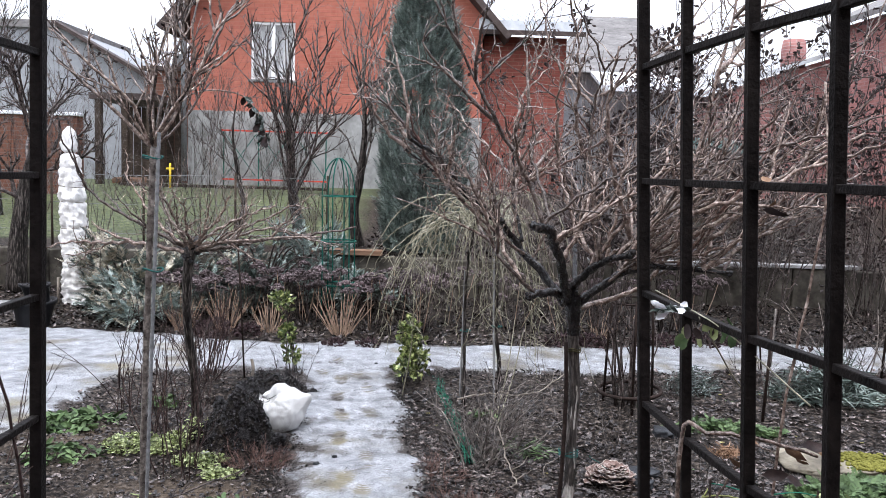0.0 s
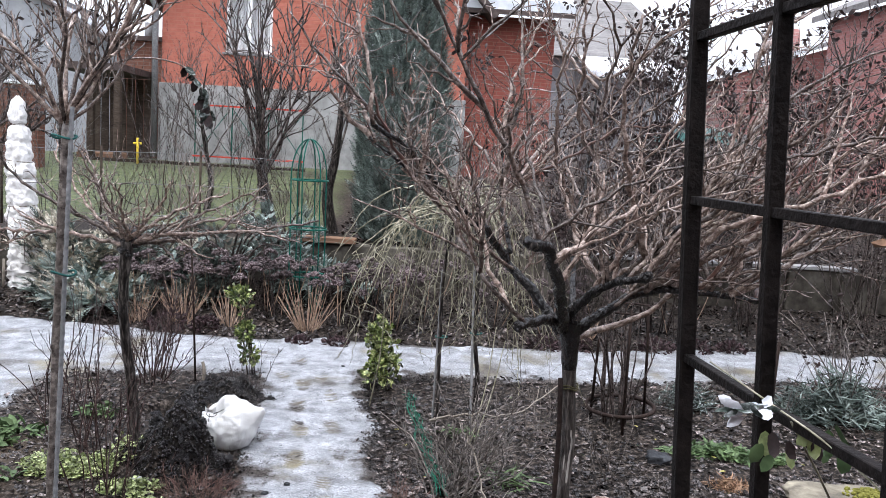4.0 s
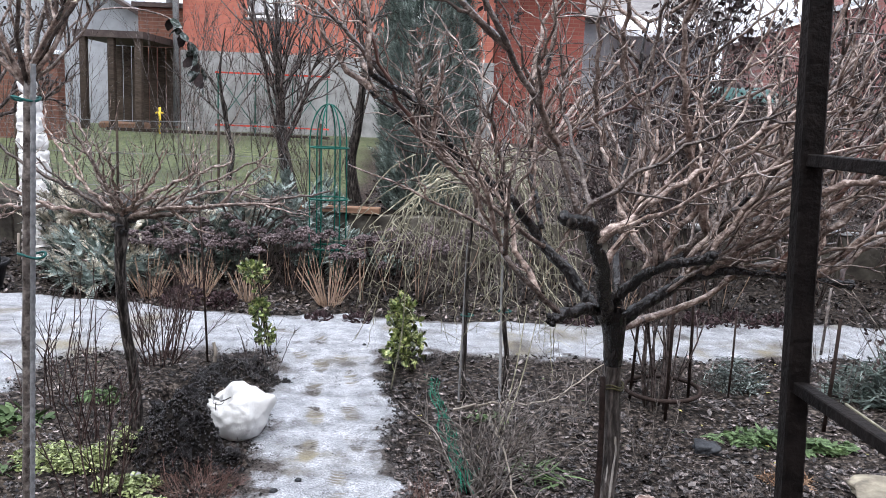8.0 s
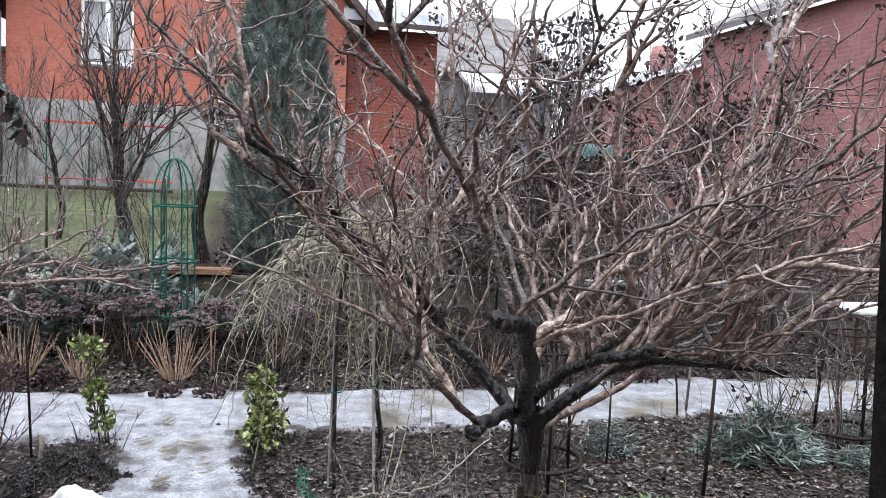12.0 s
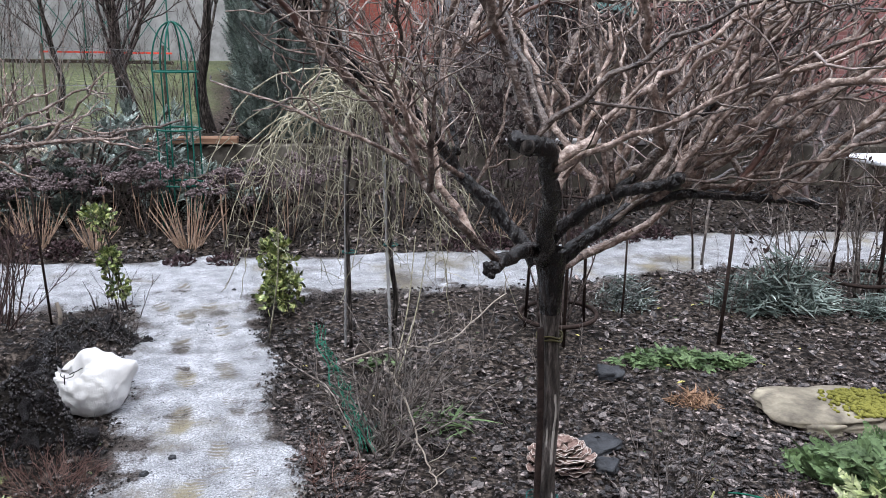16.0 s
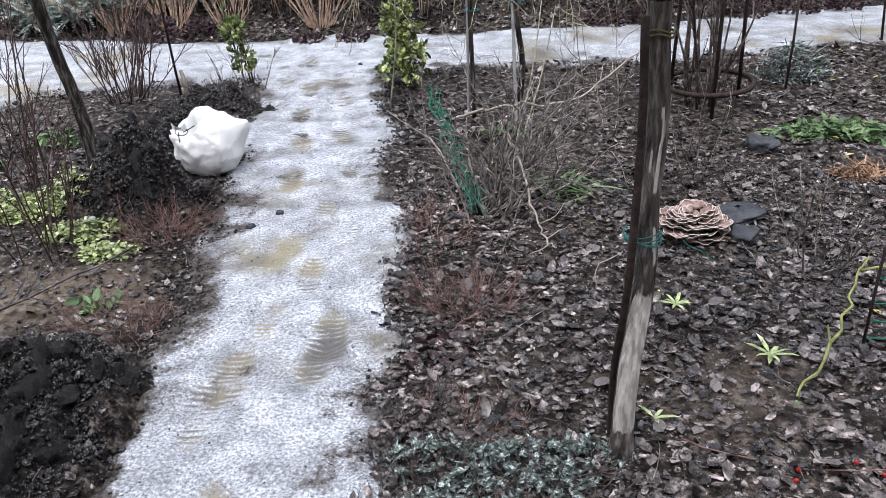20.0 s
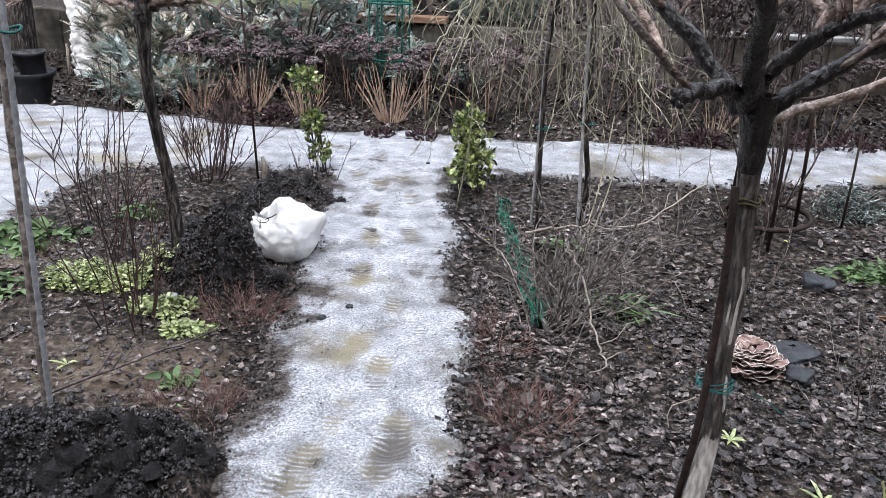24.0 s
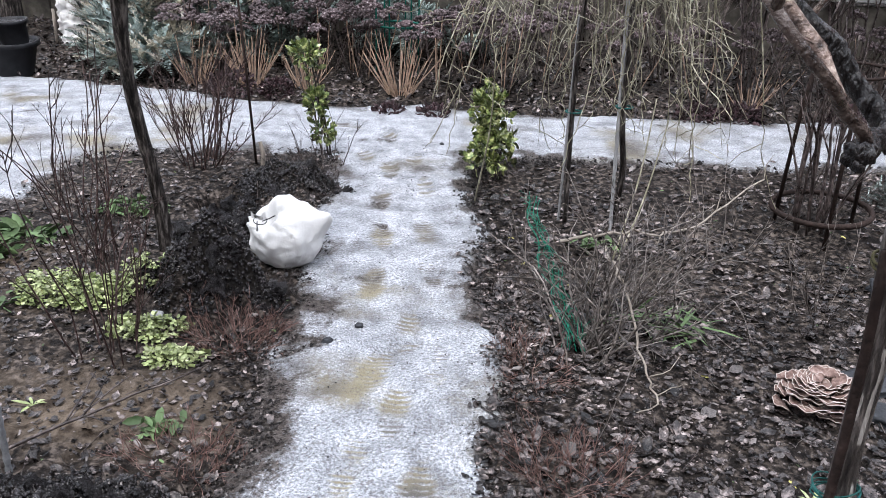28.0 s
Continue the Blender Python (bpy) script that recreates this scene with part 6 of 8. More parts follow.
# thin rods and stakes
for x, y, x1, y1, top, r, key, lab in ((-1.4, 5.75, -1.5, 5.85, 1.28, 0.007, "rust", "tall thin rusty rod in the bed"), (2.72, 6.6, 2.74, 6.6, 0.5, 0.011, "bark_grey", "pale wooden stake by the path"), (2.07, 5.08, 2.1, 5.1, 0.62, 0.011, "rust", "reddish rusty stake in the bed"), (2.62, 6.5, 2.55, 6.5, 0.45, 0.008, "rust", "short rusty stake by the path"), (1.72, 5.55, 1.74, 5.6, 0.5, 0.007, "rust", "thin dark rod in the leaf litter")):
    th = thing("stake", (x, y, 0), lab, "stake")
    m = Mesh()
    tube(m, [(x, y, gz(x, y) - 0.05), ((x + x1) / 2 + 0.004, (y + y1) / 2, top / 2), (x1, y1, top)], [r, r * 0.9, r * 0.8], 7)
    part("rod", m, M[key], th)
th = thing("stick", (-1.28, 5.5, 0), "short pale stick standing in the soil", "stick")
m = Mesh()
tube(m, smooth_line([(-1.26, 5.46, -0.02), (-1.29, 5.52, 0.08), (-1.285, 5.52, 0.15), (-1.3, 5.53, 0.21)], 10), [0.009, 0.012, 0.01], 7)
part("wood", m, M["bark_pale"], th)

# low mats: twiggy, leafy, frosted
def twig_mat(x, y, rx, ry, h, n, key, label, seed, r=0.0016):
    rs = np.random.RandomState(seed)
    th = thing("low_twiggy_plant", (x, y, 0), label, "plant", group="low twiggy plants")
    m = Mesh()
    for _ in range(n):
        a, q = rs.uniform(0, 6.283), math.sqrt(rs.rand())
        px_, py_ = x + rx * q * math.cos(a), y + ry * q * math.sin(a)
        d = (math.cos(a) * q * 1.2 + rs.normal(0, 0.5), math.sin(a) * q * 1.2 + rs.normal(0, 0.5), 0.9)
        branch([m], (px_, py_, gz(px_, py_) - 0.005), d, h * rs.uniform(0.5, 1.2), r, rs, 1, kids=(4,), ratio=0.5, angle=0.7, up=0.1, wob=0.2, n=4)
    part("twigs", m, M[key], th, kind="stuff")


for i, (x, y, rx, ry, h, n, key, lab) in enumerate((
        (-0.92, 4.06, 0.14, 0.1, 0.12, 110, "twig_redbrown", "low reddish-brown twiggy mat beside black soil"),
        (-0.8, 4.42, 0.1, 0.08, 0.08, 70, "bark_dark", "low dark twiggy mat by the white sack"),
        (-0.86, 3.45, 0.15, 0.09, 0.09, 80, "twig_redbrown", "low dry tan and reddish twigs at the path edge"),
        (0.13, 3.55, 0.14, 0.11, 0.11, 110, "twig_redbrown", "low purplish-brown twiggy mat beside the path"),
        (0.0, 4.0, 0.12, 0.2, 0.08, 95, "twig_redbrown", "low purplish-brown twigs along the path edge"),
        (-0.03, 4.55, 0.1, 0.2, 0.08, 75, "bark_dark", "low dark twigs along the path edge"),
        (-1.05, 5.5, 0.22, 0.12, 0.08, 95, "bark_dark", "low dark red twigs round the dug soil"),
        (0.12, 3.02, 0.14, 0.1, 0.06, 60, "twig_redbrown", "low dry twigs at the path edge"),
        (0.15, 2.8, 0.26, 0.14, 0.11, 110, "bark_dark", "dry brown twigs among the frosted sage"),
        (1.55, 5.75, 0.2, 0.12, 0.16, 100, "bark_dark", "low brown heather-like mat"))):
    twig_mat(x, y, rx, ry, h, n, key, lab, 60 + i)


def leaf_mat(name, x, y, rx, ry, h, n, size, key, label, seed, form=LEAF, tilt=0.7, group=""):
    rs = np.random.RandomState(seed)
    th = thing(name, (x, y, 0), label, "plant", group=group)
    m = Mesh()
    a, q = rs.uniform(0, 6.283, n), np.sqrt(rs.rand(n))
    X_, Y_ = x + rx * q * np.cos(a) * (1 + 0.25 * np.sin(3 * a)), y + ry * q * np.sin(a) * (1 + 0.25 * np.cos(2 * a))
    Z_ = ground_z(X_, Y_) + h * (1 - q ** 2) * rs.uniform(0.25, 1.0, n) + 0.004
    scatter(m, *form, np.stack([X_, Y_, Z_], 1), rots(rs, n, tilt), size * rs.uniform(0.6, 1.3, n))
    part("leaves", m, M[key], th, kind="stuff")
    return th


SP = [spray(np.random.RandomState(70 + i)) for i in range(3)]
for x, y, rx, ry, h, n, lab, seed in ((-1.62, 4.25, 0.17, 0.13, 0.1, 330, "yellow-green stonecrop mat under bare stems", 71), (-1.42, 4.24, 0.16, 0.12, 0.09, 300, "yellow-green stonecrop mat under bare stems", 72), (-1.23, 4.05, 0.13, 0.08, 0.07, 200, "yellow-green stonecrop sprigs by black soil", 73), (-1.07, 3.92, 0.1, 0.06, 0.05, 120, "yellow-green stonecrop sprigs by black soil", 97)):
    leaf_mat("stonecrop", x, y, rx, ry, h, n * 3, 0.02, "green_yellow", "bright " + lab, seed, BROAD, 1.1)
leaf_mat("strawberry_patch", -2.12, 4.6, 0.22, 0.2, 0.08, 240, 0.07, "green_leaf", "green leafy strawberry-like patch near the path", 74)
leaf_mat("strawberry_patch", -1.95, 4.1, 0.2, 0.14, 0.06, 150, 0.06, "green_leaf", "green leafy ground cover", 75)
leaf_mat("strawberry_patch", -1.75, 5.05, 0.14, 0.1, 0.05, 70, 0.05, "green_leaf", "few green leaves on wet soil", 76)
leaf_mat("small_weed", -0.97, 3.57, 0.06, 0.05, 0.03, 26, 0.05, "green_leaf", "small green weed on bare soil", 77)
leaf_mat("frosted_sage", 0.2, 2.84, 0.27, 0.13, 0.085, 620, 0.028, "frost_leaf", "frosted grey-green sage mat at the foot of the tree", 78, SP[0], 1.0)
leaf_mat("frosted_sage", -0.02, 2.72, 0.18, 0.14, 0.04, 420, 0.022, "frost_leaf", "frosted grey low herb by the path", 79, SP[1], 1.0)
leaf_mat("purple_leaves", 0.03, 3.28, 0.12, 0.1, 0.045, 50, 0.042, "heuchera", "dark purple crinkled leaves beside the path", 80, CURL)
leaf_mat("low_juniper", 1.68, 4.9, 0.22, 0.11, 0.08, 420, 0.05, "green_leaf", "low green spreading juniper mat", 81, SP[0], 0.6)
leaf_mat("low_juniper", 1.95, 4.85, 0.18, 0.08, 0.05, 260, 0.05, "green_leaf", "low green spreading juniper mat", 82, SP[1], 0.6)
leaf_mat("creeping_juniper", 2.05, 3.72, 0.3, 0.26, 0.13, 900, 0.09, "green_leaf", "green creeping juniper below the flagstone", 83, SP[2], 0.7)
leaf_mat("creeping_juniper", 2.0, 3.5, 0.22, 0.2, 0.12, 300, 0.08, "green_yellow", "yellow-green creeping juniper beside low netting", 84, SP[1], 0.7)
leaf_mat("orange_tuft", 1.62, 4.42, 0.1, 0.07, 0.05, 420, 0.06, "orange_tuft", "orange-brown dry tufted plant", 85, BLADE, 1.0)
leaf_mat("orange_tuft", 1.5, 3.55, 0.07, 0.05, 0.05, 220, 0.07, "orange_tuft", "tan dry tuft near low netting", 86, BLADE, 1.0)
leaf_mat("lavender", 1.83, 5.78, 0.17, 0.12, 0.19, 520, 0.09, "frost_leaf", "frosted grey lavender cushion", 87, BLADE, 0.8)
leaf_mat("evergreen_cushion", 2.75, 5.65, 0.36, 0.2, 0.34, 1500, 0.13, "green_dark", "dark green needle-leaved cushion under rose canes", 88, BLADE, 0.9)
leaf_mat("evergreen_cushion", 3.35, 5.45, 0.25, 0.16, 0.16, 600, 0.1, "green_dark", "green needle-leaved cushion under rose canes", 89, BLADE, 0.9)
leaf_mat("evergreen_cushion", 4.0, 6.0, 0.4, 0.25, 0.3, 900, 0.13, "green_dark", "dark green cushion by the path", 90, BLADE, 0.9)
leaf_mat("small_weed", 0.27, 5.0, 0.1, 0.06, 0.04, 30, 0.06, "green_leaf", "few green leaves at the foot of the weeping shrub", 91)
leaf_mat("grass_wisps", 0.5, 4.35, 0.14, 0.12, 0.05, 60, 0.12, "green_leaf", "thin green grass wisps in the bed", 92, BLADE, 0.9)


def rosette(x, y, n, size, key, label, seed):
    rs = np.random.RandomState(seed)
    th = thing("leaf_rosette", (x, y, 0), label, "weed", group="leaf rosettes")
    for i in range(n):
        m = Mesh()
        a = i * 2.4 + rs.uniform(-0.2, 0.2)
        d = np.array([[math.cos(a), math.sin(a), rs.uniform(0.1, 0.5)]])
        scatter(m, *LEAF, np.array([[x, y, gz(x, y) + 0.012]]), along(d, rs, spin=False), np.array([[size * rs.uniform(0.7, 1.7), size * rs.uniform(0.5, 0.8), size]]))
        part("leaf", m, M[key], th)


rosette(0.72, 3.5, 8, 0.042, "green_yellow", "small yellow-green weed rosette", 93)
rosette(0.9, 3.25, 8, 0.046, "green_yellow", "pale yellow-green weed rosette", 94)
rosette(0.56, 3.0, 4, 0.04, "green_yellow", "tiny pale seedling at the tree foot", 95)
rosette(-1.35, 3.62, 5, 0.04, "green_yellow", "tiny yellow seedling on bare soil", 96)

# ---- loose things in the beds ----
rs = np.random.RandomState(101)
# white sack, knotted on one side
sack = thing("white_sack", (-0.92, 4.66, 0), "white woven plastic sack tied with dark cord beside the path", "sack")
bm = bmesh.new()
bmesh.ops.create_icosphere(bm, subdivisions=5, radius=1.0)
for v in bm.verts:
    d = v.co.normalized()
    q = Vector((d.x * 0.138, d.y * 0.115, d.z * 0.13))
    q *= 1 + 0.16 * max(0, noise.noise(d * 2.1)) + 0.045 * noise.noise(d * 4.0)
    corner = max(0, d.dot(Vector((0.86, -0.05, 0.5)).normalized())) ** 16
    q += Vector((0.055, 0, 0.035)) * corner
    ear = max(0, d.dot(Vector((-0.75, -0.35, 0.6)).normalized())) ** 18
    q += Vector((-0.028, -0.012, 0.004)) * ear
    neck = max(0, d.dot(Vector((-0.45, -0.45, 0.75)).normalized())) ** 30
    q -= Vector((-0.025, -0.03, 0.055)) * neck
    top = max(0, d.dot(Vector((-0.1, 0.2, 0.97)).normalized())) ** 8
    q.z += 0.035 * top
    fold = math.sin(14 * math.atan2(d.y + 0.5, d.x + 0.55) + 3 * d.z) * max(0, 0.8 - (d - Vector((-0.5, -0.45, 0.65))).length)
    q += d * 0.015 * fold
    q += d * 0.005 * noise.noise(d * 10)
    q.z = max(q.z, -0.1 + 0.01 * noise.noise(d * 4))
    v.co = q + Vector((-0.92, 4.66, gz(-0.92, 4.66) + 0.098))
m = Mesh()
m.add([v.co[:] for v in bm.verts], None, [[v.index for v in f.verts] for f in bm.faces])
bm.free()
part("body", m, M["sack"], sack, "bulging white woven body")
m = Mesh()
kc = np.array([-0.998, 4.6, gz(-0.92, 4.66) + 0.185])
tube(m, [kc + (0.026 * math.cos(a), 0.012 * math.sin(a) - 0.01, 0.012 * math.sin(a)) for a in np.linspace(0, 6.4, 18)], 0.0018, 5)
tube(m, stem(kc + (-0.01, -0.015, 0), (-0.5, -0.4, -1), 0.1, rs, 8, 0.15), 0.0022, 4)
tube(m, stem(kc + (0.01, -0.015, 0), (0.8, -0.3, 0.4), 0.06, rs, 6, 0.2), 0.0022, 4)
part("cord", m, M["black_plastic"], sack, "dark tying cord")
for s in (-1, 1):
    m = Mesh()
    v = []
    for i in range(9):
        for j in range(5):
            u, w = i / 8, j / 4 - 0.5
            v.append(kc + np.array([s * 0.028 * u - 0.005, -0.012 - 0.012 * math.sin(u * 3), 0.012 + 0.018 * u * (1 - 0.3 * u) + 0.03 * w * (0.25 + u) + 0.006 * math.sin(9 * w + s)]))
    m.add(v, [(5 * i + j, 5 * i + j + 1, 5 * i + j + 6, 5 * i + j + 5) for i in range(8) for j in range(4)])
    part("gathered_edge", m, M["sack"], sack, "crumpled gathered edge")

# wrapped column
col = thing("wrapped_shrub", (-3.9, 8.7, 0), "tall shrub wrapped in white fleece and tied in bulges", "wrapped plant")
m = Mesh()
nz_, na = 170, 64
zs = np.linspace(0.02, 1.9, nz_)
prof = np.interp(zs, [0, 0.1, 0.3, 0.7, 1.05, 1.15, 1.4, 1.55, 1.62, 1.72, 1.78, 1.85, 1.9], [0.19, 0.18, 0.165, 0.142, 0.125, 0.13, 0.108, 0.098, 0.074, 0.085, 0.072, 0.052, 0.01])
for tz, dep in ((0.46, 0.008), (0.83, 0.014), (1.1, 0.022), (1.27, 0.01), (1.62, 0.028), (1.46, 0.012)):
    prof = prof - dep * np.exp(-((zs - tz) / 0.018) ** 2)
cx = np.interp(zs, [0, 0.6, 1.2, 1.9], [-3.89, -3.94, -3.98, -4.0])
an = np.linspace(0, 2 * math.pi, na, endpoint=False)
A2, Z2 = np.meshgrid(an, zs)
w1 = fbm(A2 * 2.5 + 9, Z2 * 7, 4)
w2 = fbm(np.cos(A2) * 3 + 5, Z2 * 22 + np.sin(A2) * 2, 3)
R2 = prof[:, None] * (1 + 0.26 * w1 + 0.2 * w2) + 0.004 * np.sin(A2 * 19 + Z2 * 12)
V = np.stack([cx[:, None] + R2 * np.cos(A2), 8.7 + R2 * np.sin(A2), Z2 + 0.012 * w2], -1).reshape(-1, 3)
i = np.arange(nz_ - 1)[:, None] * na
j = np.arange(na)[None, :]
m.add(V, np.stack([i + j, i + (j + 1) % na, i + na + (j + 1) % na, i + na + j], -1).reshape(-1, 4))
part("fleece", m, M["fleece"], col, "wrinkled white fleece")
for tz in (0.46, 0.83, 1.1, 1.27, 1.62):
    m = Mesh()
    r = float(np.interp(tz, zs, prof)) + 0.004
    c = float(np.interp(tz, zs, cx))
    tube(m, [(c + r * 1.03 * math.cos(a), 8.7 + r * 1.03 * math.sin(a), tz + 0.01 * math.sin(a + tz * 9)) for a in np.linspace(0, 6.283, 28)], 0.004, 4)
    part("string", m, M["bark_pale"], col, "thin pale string")
m = Mesh()
v, t = lump(rs, 0.2, (0.18, 0.12, 0.09))
m.add(v + (-3.68, 8.58, 0.08), None, t)
v, t = lump(rs, 0.2, (0.12, 0.1, 0.05))
m.add(v + (-3.6, 8.5, 0.05), None, t)
part("trailing_fleece", m, M["fleece"], col, "crumpled fleece end on the soil")
m = Mesh()
tube(m, [(-4.1, 8.6, -0.02), (-4.09, 8.6, 0.3)], 0.012, 6)
part("peg", m, M["bark_pale"], col, "pale wooden peg")


# black pots, one on another
def pot(x, y, z, r, h, tilt, label, seed):
    rs = np.random.RandomState(seed)
    th = thing("plant_pot", (x, y, z), label, "pot", group="black plant pots")
    m = Mesh()
    prof = [(r * 0.72, 0), (r * 0.95, h * 0.86), (r * 1.05, h * 0.86), (r * 1.06, h), (r * 0.98, h), (r * 0.93, h * 0.86), (r * 0.72, h * 0.1), (0.001, h * 0.08)]
    na = 28
    v = [(x + pr * math.cos(a) + tilt * pz, y + pr * math.sin(a), z + pz + 0.006 * math.sin(a * 2)) for pr, pz in prof for a in np.linspace(0, 2 * math.pi, na, endpoint=False)]
    q = [(na * i + j, na * i + (j + 1) % na, na * (i + 1) + (j + 1) % na, na * (i + 1) + j) for i in range(len(prof) - 1) for j in range(na)]
    m.add(v, q, None)
    part("shell", m, M["black_plastic"], th)
    m = Mesh()
    n = 24
    m.add([(x + tilt * h * 0.9, y, z + h * 0.9)] + [(x + tilt * h * 0.88 + r * 0.92 * math.cos(a), y + r * 0.92 * math.sin(a), z + h * 0.86 + rs.uniform(0, 0.02)) for a in np.linspace(0, 2 * math.pi, n, endpoint=False)], None, [(0, 1 + i, 1 + (i + 1) % n) for i in range(n)])
    part("soil", m, M["peat"], th, "dark soil")


pot(-3.78, 7.45, 0.0, 0.19, 0.25, 0.05, "large black plastic plant pot beside the icy path", 3)
pot(-3.74, 7.47, 0.225, 0.13, 0.17, -0.2, "smaller black pot standing tilted on a larger one", 4)

# flagstones and stones
def stone(name, x, y, z, sx, sy, sz, key, label, seed, rough=0.1, turn=0.0, group=""):
    rs = np.random.RandomState(seed)
    m = Mesh()
    bm = bmesh.new()
    bmesh.ops.create_icosphere(bm, subdivisions=4, radius=1.0)
    off = Vector((seed * 1.7, seed * 0.9, 0))
    c, s = math.cos(turn), math.sin(turn)
    v = []
    for p in bm.verts:
        d = p.co.normalized()
        k = 1.0 / max(abs(d.x) ** 4 + abs(d.y) ** 4 + abs(d.z) ** 5, 0.05) ** 0.25
        k *= 1 + rough * noise.noise(d * 1.6 + off) + 0.06 * noise.noise(d * 5 + off)
        q = Vector((d.x * sx * k, d.y * sy * k, max(-1, min(1, d.z * k)) * sz))
        v.append((x + q.x * c - q.y * s, y + q.x * s + q.y * c, z + q.z))
    m.add(v, None, [[w.index for w in f.verts] for f in bm.faces])
    bm.free()
    return solo(name, m, M[key], label, "stone", (x, y, z), group=group)


slab = stone("flagstone", 2.13, 4.25, 0.035, 0.27, 0.18, 0.03, "slab", "ochre flagstone half covered in yellow moss", 5, 0.22, -0.12)
ms_ = Mesh()
k = 700
u, w = rs.normal(0.55, 0.22, k), rs.uniform(-0.9, 0.8, k)
pos = np.stack([2.13 + u * 0.3, 4.22 + w * 0.16, 0.062 + rs.uniform(0, 0.012, k)], 1)
bm = bmesh.new()
bmesh.ops.create_icosphere(bm, subdivisions=1, radius=1.0)
v, t = np.array([p.co[:] for p in bm.verts]) * (1, 1, 0.6), [[p.index for p in f.verts] for f in bm.faces]
bm.free()
scatter(ms_, v, [], t, pos, rots(rs, k, 0.3), rs.uniform(0.006, 0.016, k))
solo("moss_cushion", ms_, M["moss"], "yellow-green moss growing over the flagstone", "moss", (2.25, 4.22, 0.08), kind="stuff")
stone("prop_stone", 2.02, 4.1, 0.01, 0.09, 0.05, 0.04, "slab", "brown stone propping the flagstone", 6, 0.3)
stone("slate_piece", 1.05, 4.08, 0.02, 0.1, 0.07, 0.012, "slate", "flat dark slate beside the fungus rosette", 7, 0.3, 0.4)
stone("slate_piece", 1.03, 3.92, 0.02, 0.05, 0.04, 0.022, "slate", "small dark slate piece", 8, 0.3, 0.9)
stone("pale_pebble", -1.2, 4.1, 0.04, 0.022, 0.018, 0.015, "pavers", "pale stone by the stonecrop", 9, 0.3)
stone("pale_pebble", 1.35, 4.75, 0.02, 0.06, 0.05, 0.03, "slate", "grey stone beside the low juniper", 10, 0.3)
for i, (x, y, s) in enumerate(((-0.54, 4.18, 0.013), (-0.62, 4.07, 0.015), (-0.5, 6.3, 0.013))):
    stone("pebble", x, y, float(surf(np.array([x]), np.array([y]))[0]) + s * 0.3, s, s * 0.8, s * 0.5, "slate", "small dark pebble on the icy path", 20 + i, 0.3, i, group="pebbles on the path")
th = thing("pale_shard", (-0.74, 3.81, 0), "pale curled bark shard at the path edge", "bark")
m = Mesh()
v = []
for i in range(8):
    for j in range(4):
        u, w = i / 7, j / 3 - 0.5
        v.append((-0.76 + 0.03 * u + w * 0.03 * math.sin(0.5 + 2.4 * u), 3.76 + 0.11 * u, gz(-0.74, 3.81) + 0.02 + 0.012 * u - 0.03 * w * w))
m.add(v, [(4 * i + j, 4 * i + j + 1, 4 * i + j + 5, 4 * i + j + 4) for i in range(7) for j in range(3)])
part("bark", m, M["pale_stone"], th)
for i, (x, y) in enumerate(((-5.0, 8.05), (-4.6, 7.85), (-4.75, 8.35))):
    th = thing("paver", (x, y, 0), "pale concrete paver lying loose on the soil", "paver", group="loose pavers")
    m = Mesh()
    box(m, (x - 0.22, y - 0.16, 0.0), (x + 0.22, y + 0.16, 0.05), 0.012)
    part("slab", m, M["pavers"], th, smooth=False)

# layered fungus rosette
fun = thing("fungus_rosette", (0.87, 3.96, 0), "pink-brown rosette of layered bracket fungus with pale rims", "fungus")
rs = np.random.RandomState(103)
for i in range(84):
    lay = (i / 83) ** 0.9
    el = 0.12 + 1.35 * lay
    a = i * 2.39996
    R = 0.11 * math.cos(el * 0.93)
    zc = 0.015 + 0.07 * math.sin(el)
    c = np.array([0.87 + R * 0.92 * math.cos(a), 3.96 + R * 0.7 * math.sin(a), zc + gz(0.87, 3.96)]) + rs.normal(0, 0.008, 3)
    a += rs.normal(0, 0.35)
    out = np.array([math.cos(a), math.sin(a), 0.02 + 0.2 * lay + rs.normal(0, 0.1)])
    side = np.array([-math.sin(a), math.cos(a), 0])
    m, rim = Mesh(), Mesh()
    v, e = [], []
    W = rs.uniform(0.026, 0.046)
    for k in range(9):
        ph = -1.4 + 2.8 * k / 8
        wave = 0.0045 * math.sin(ph * 5 + i)
        for s in (0.0, 0.55, 1.0):
            v.append(c + out * W * s * math.cos(ph) * 0.9 + side * W * s * math.sin(ph) * 1.1 + np.array([0, 0, wave * s + 0.006 * s * s]))
        e.append(v[-1])
    v = np.array(v)
    v = np.concatenate([v, v - (0, 0, 0.004)])
    q = [(3 * k + s, 3 * k + s + 1, 3 * k + s + 4, 3 * k + s + 3) for k in range(8) for s in range(2)]
    q += [(27 + c4, 27 + b4, 27 + a4, 27 + d4) for a4, b4, c4, d4 in [(x[1], x[2], x[3], x[0]) for x in q]]
    m.add(v, q)
    lobe = part("lobe", m, M["bracket"], fun)
    tube(rim, e, 0.0011, 4)
    part("rim", rim, M["bracket_rim"], lobe, "pale wavy rim")

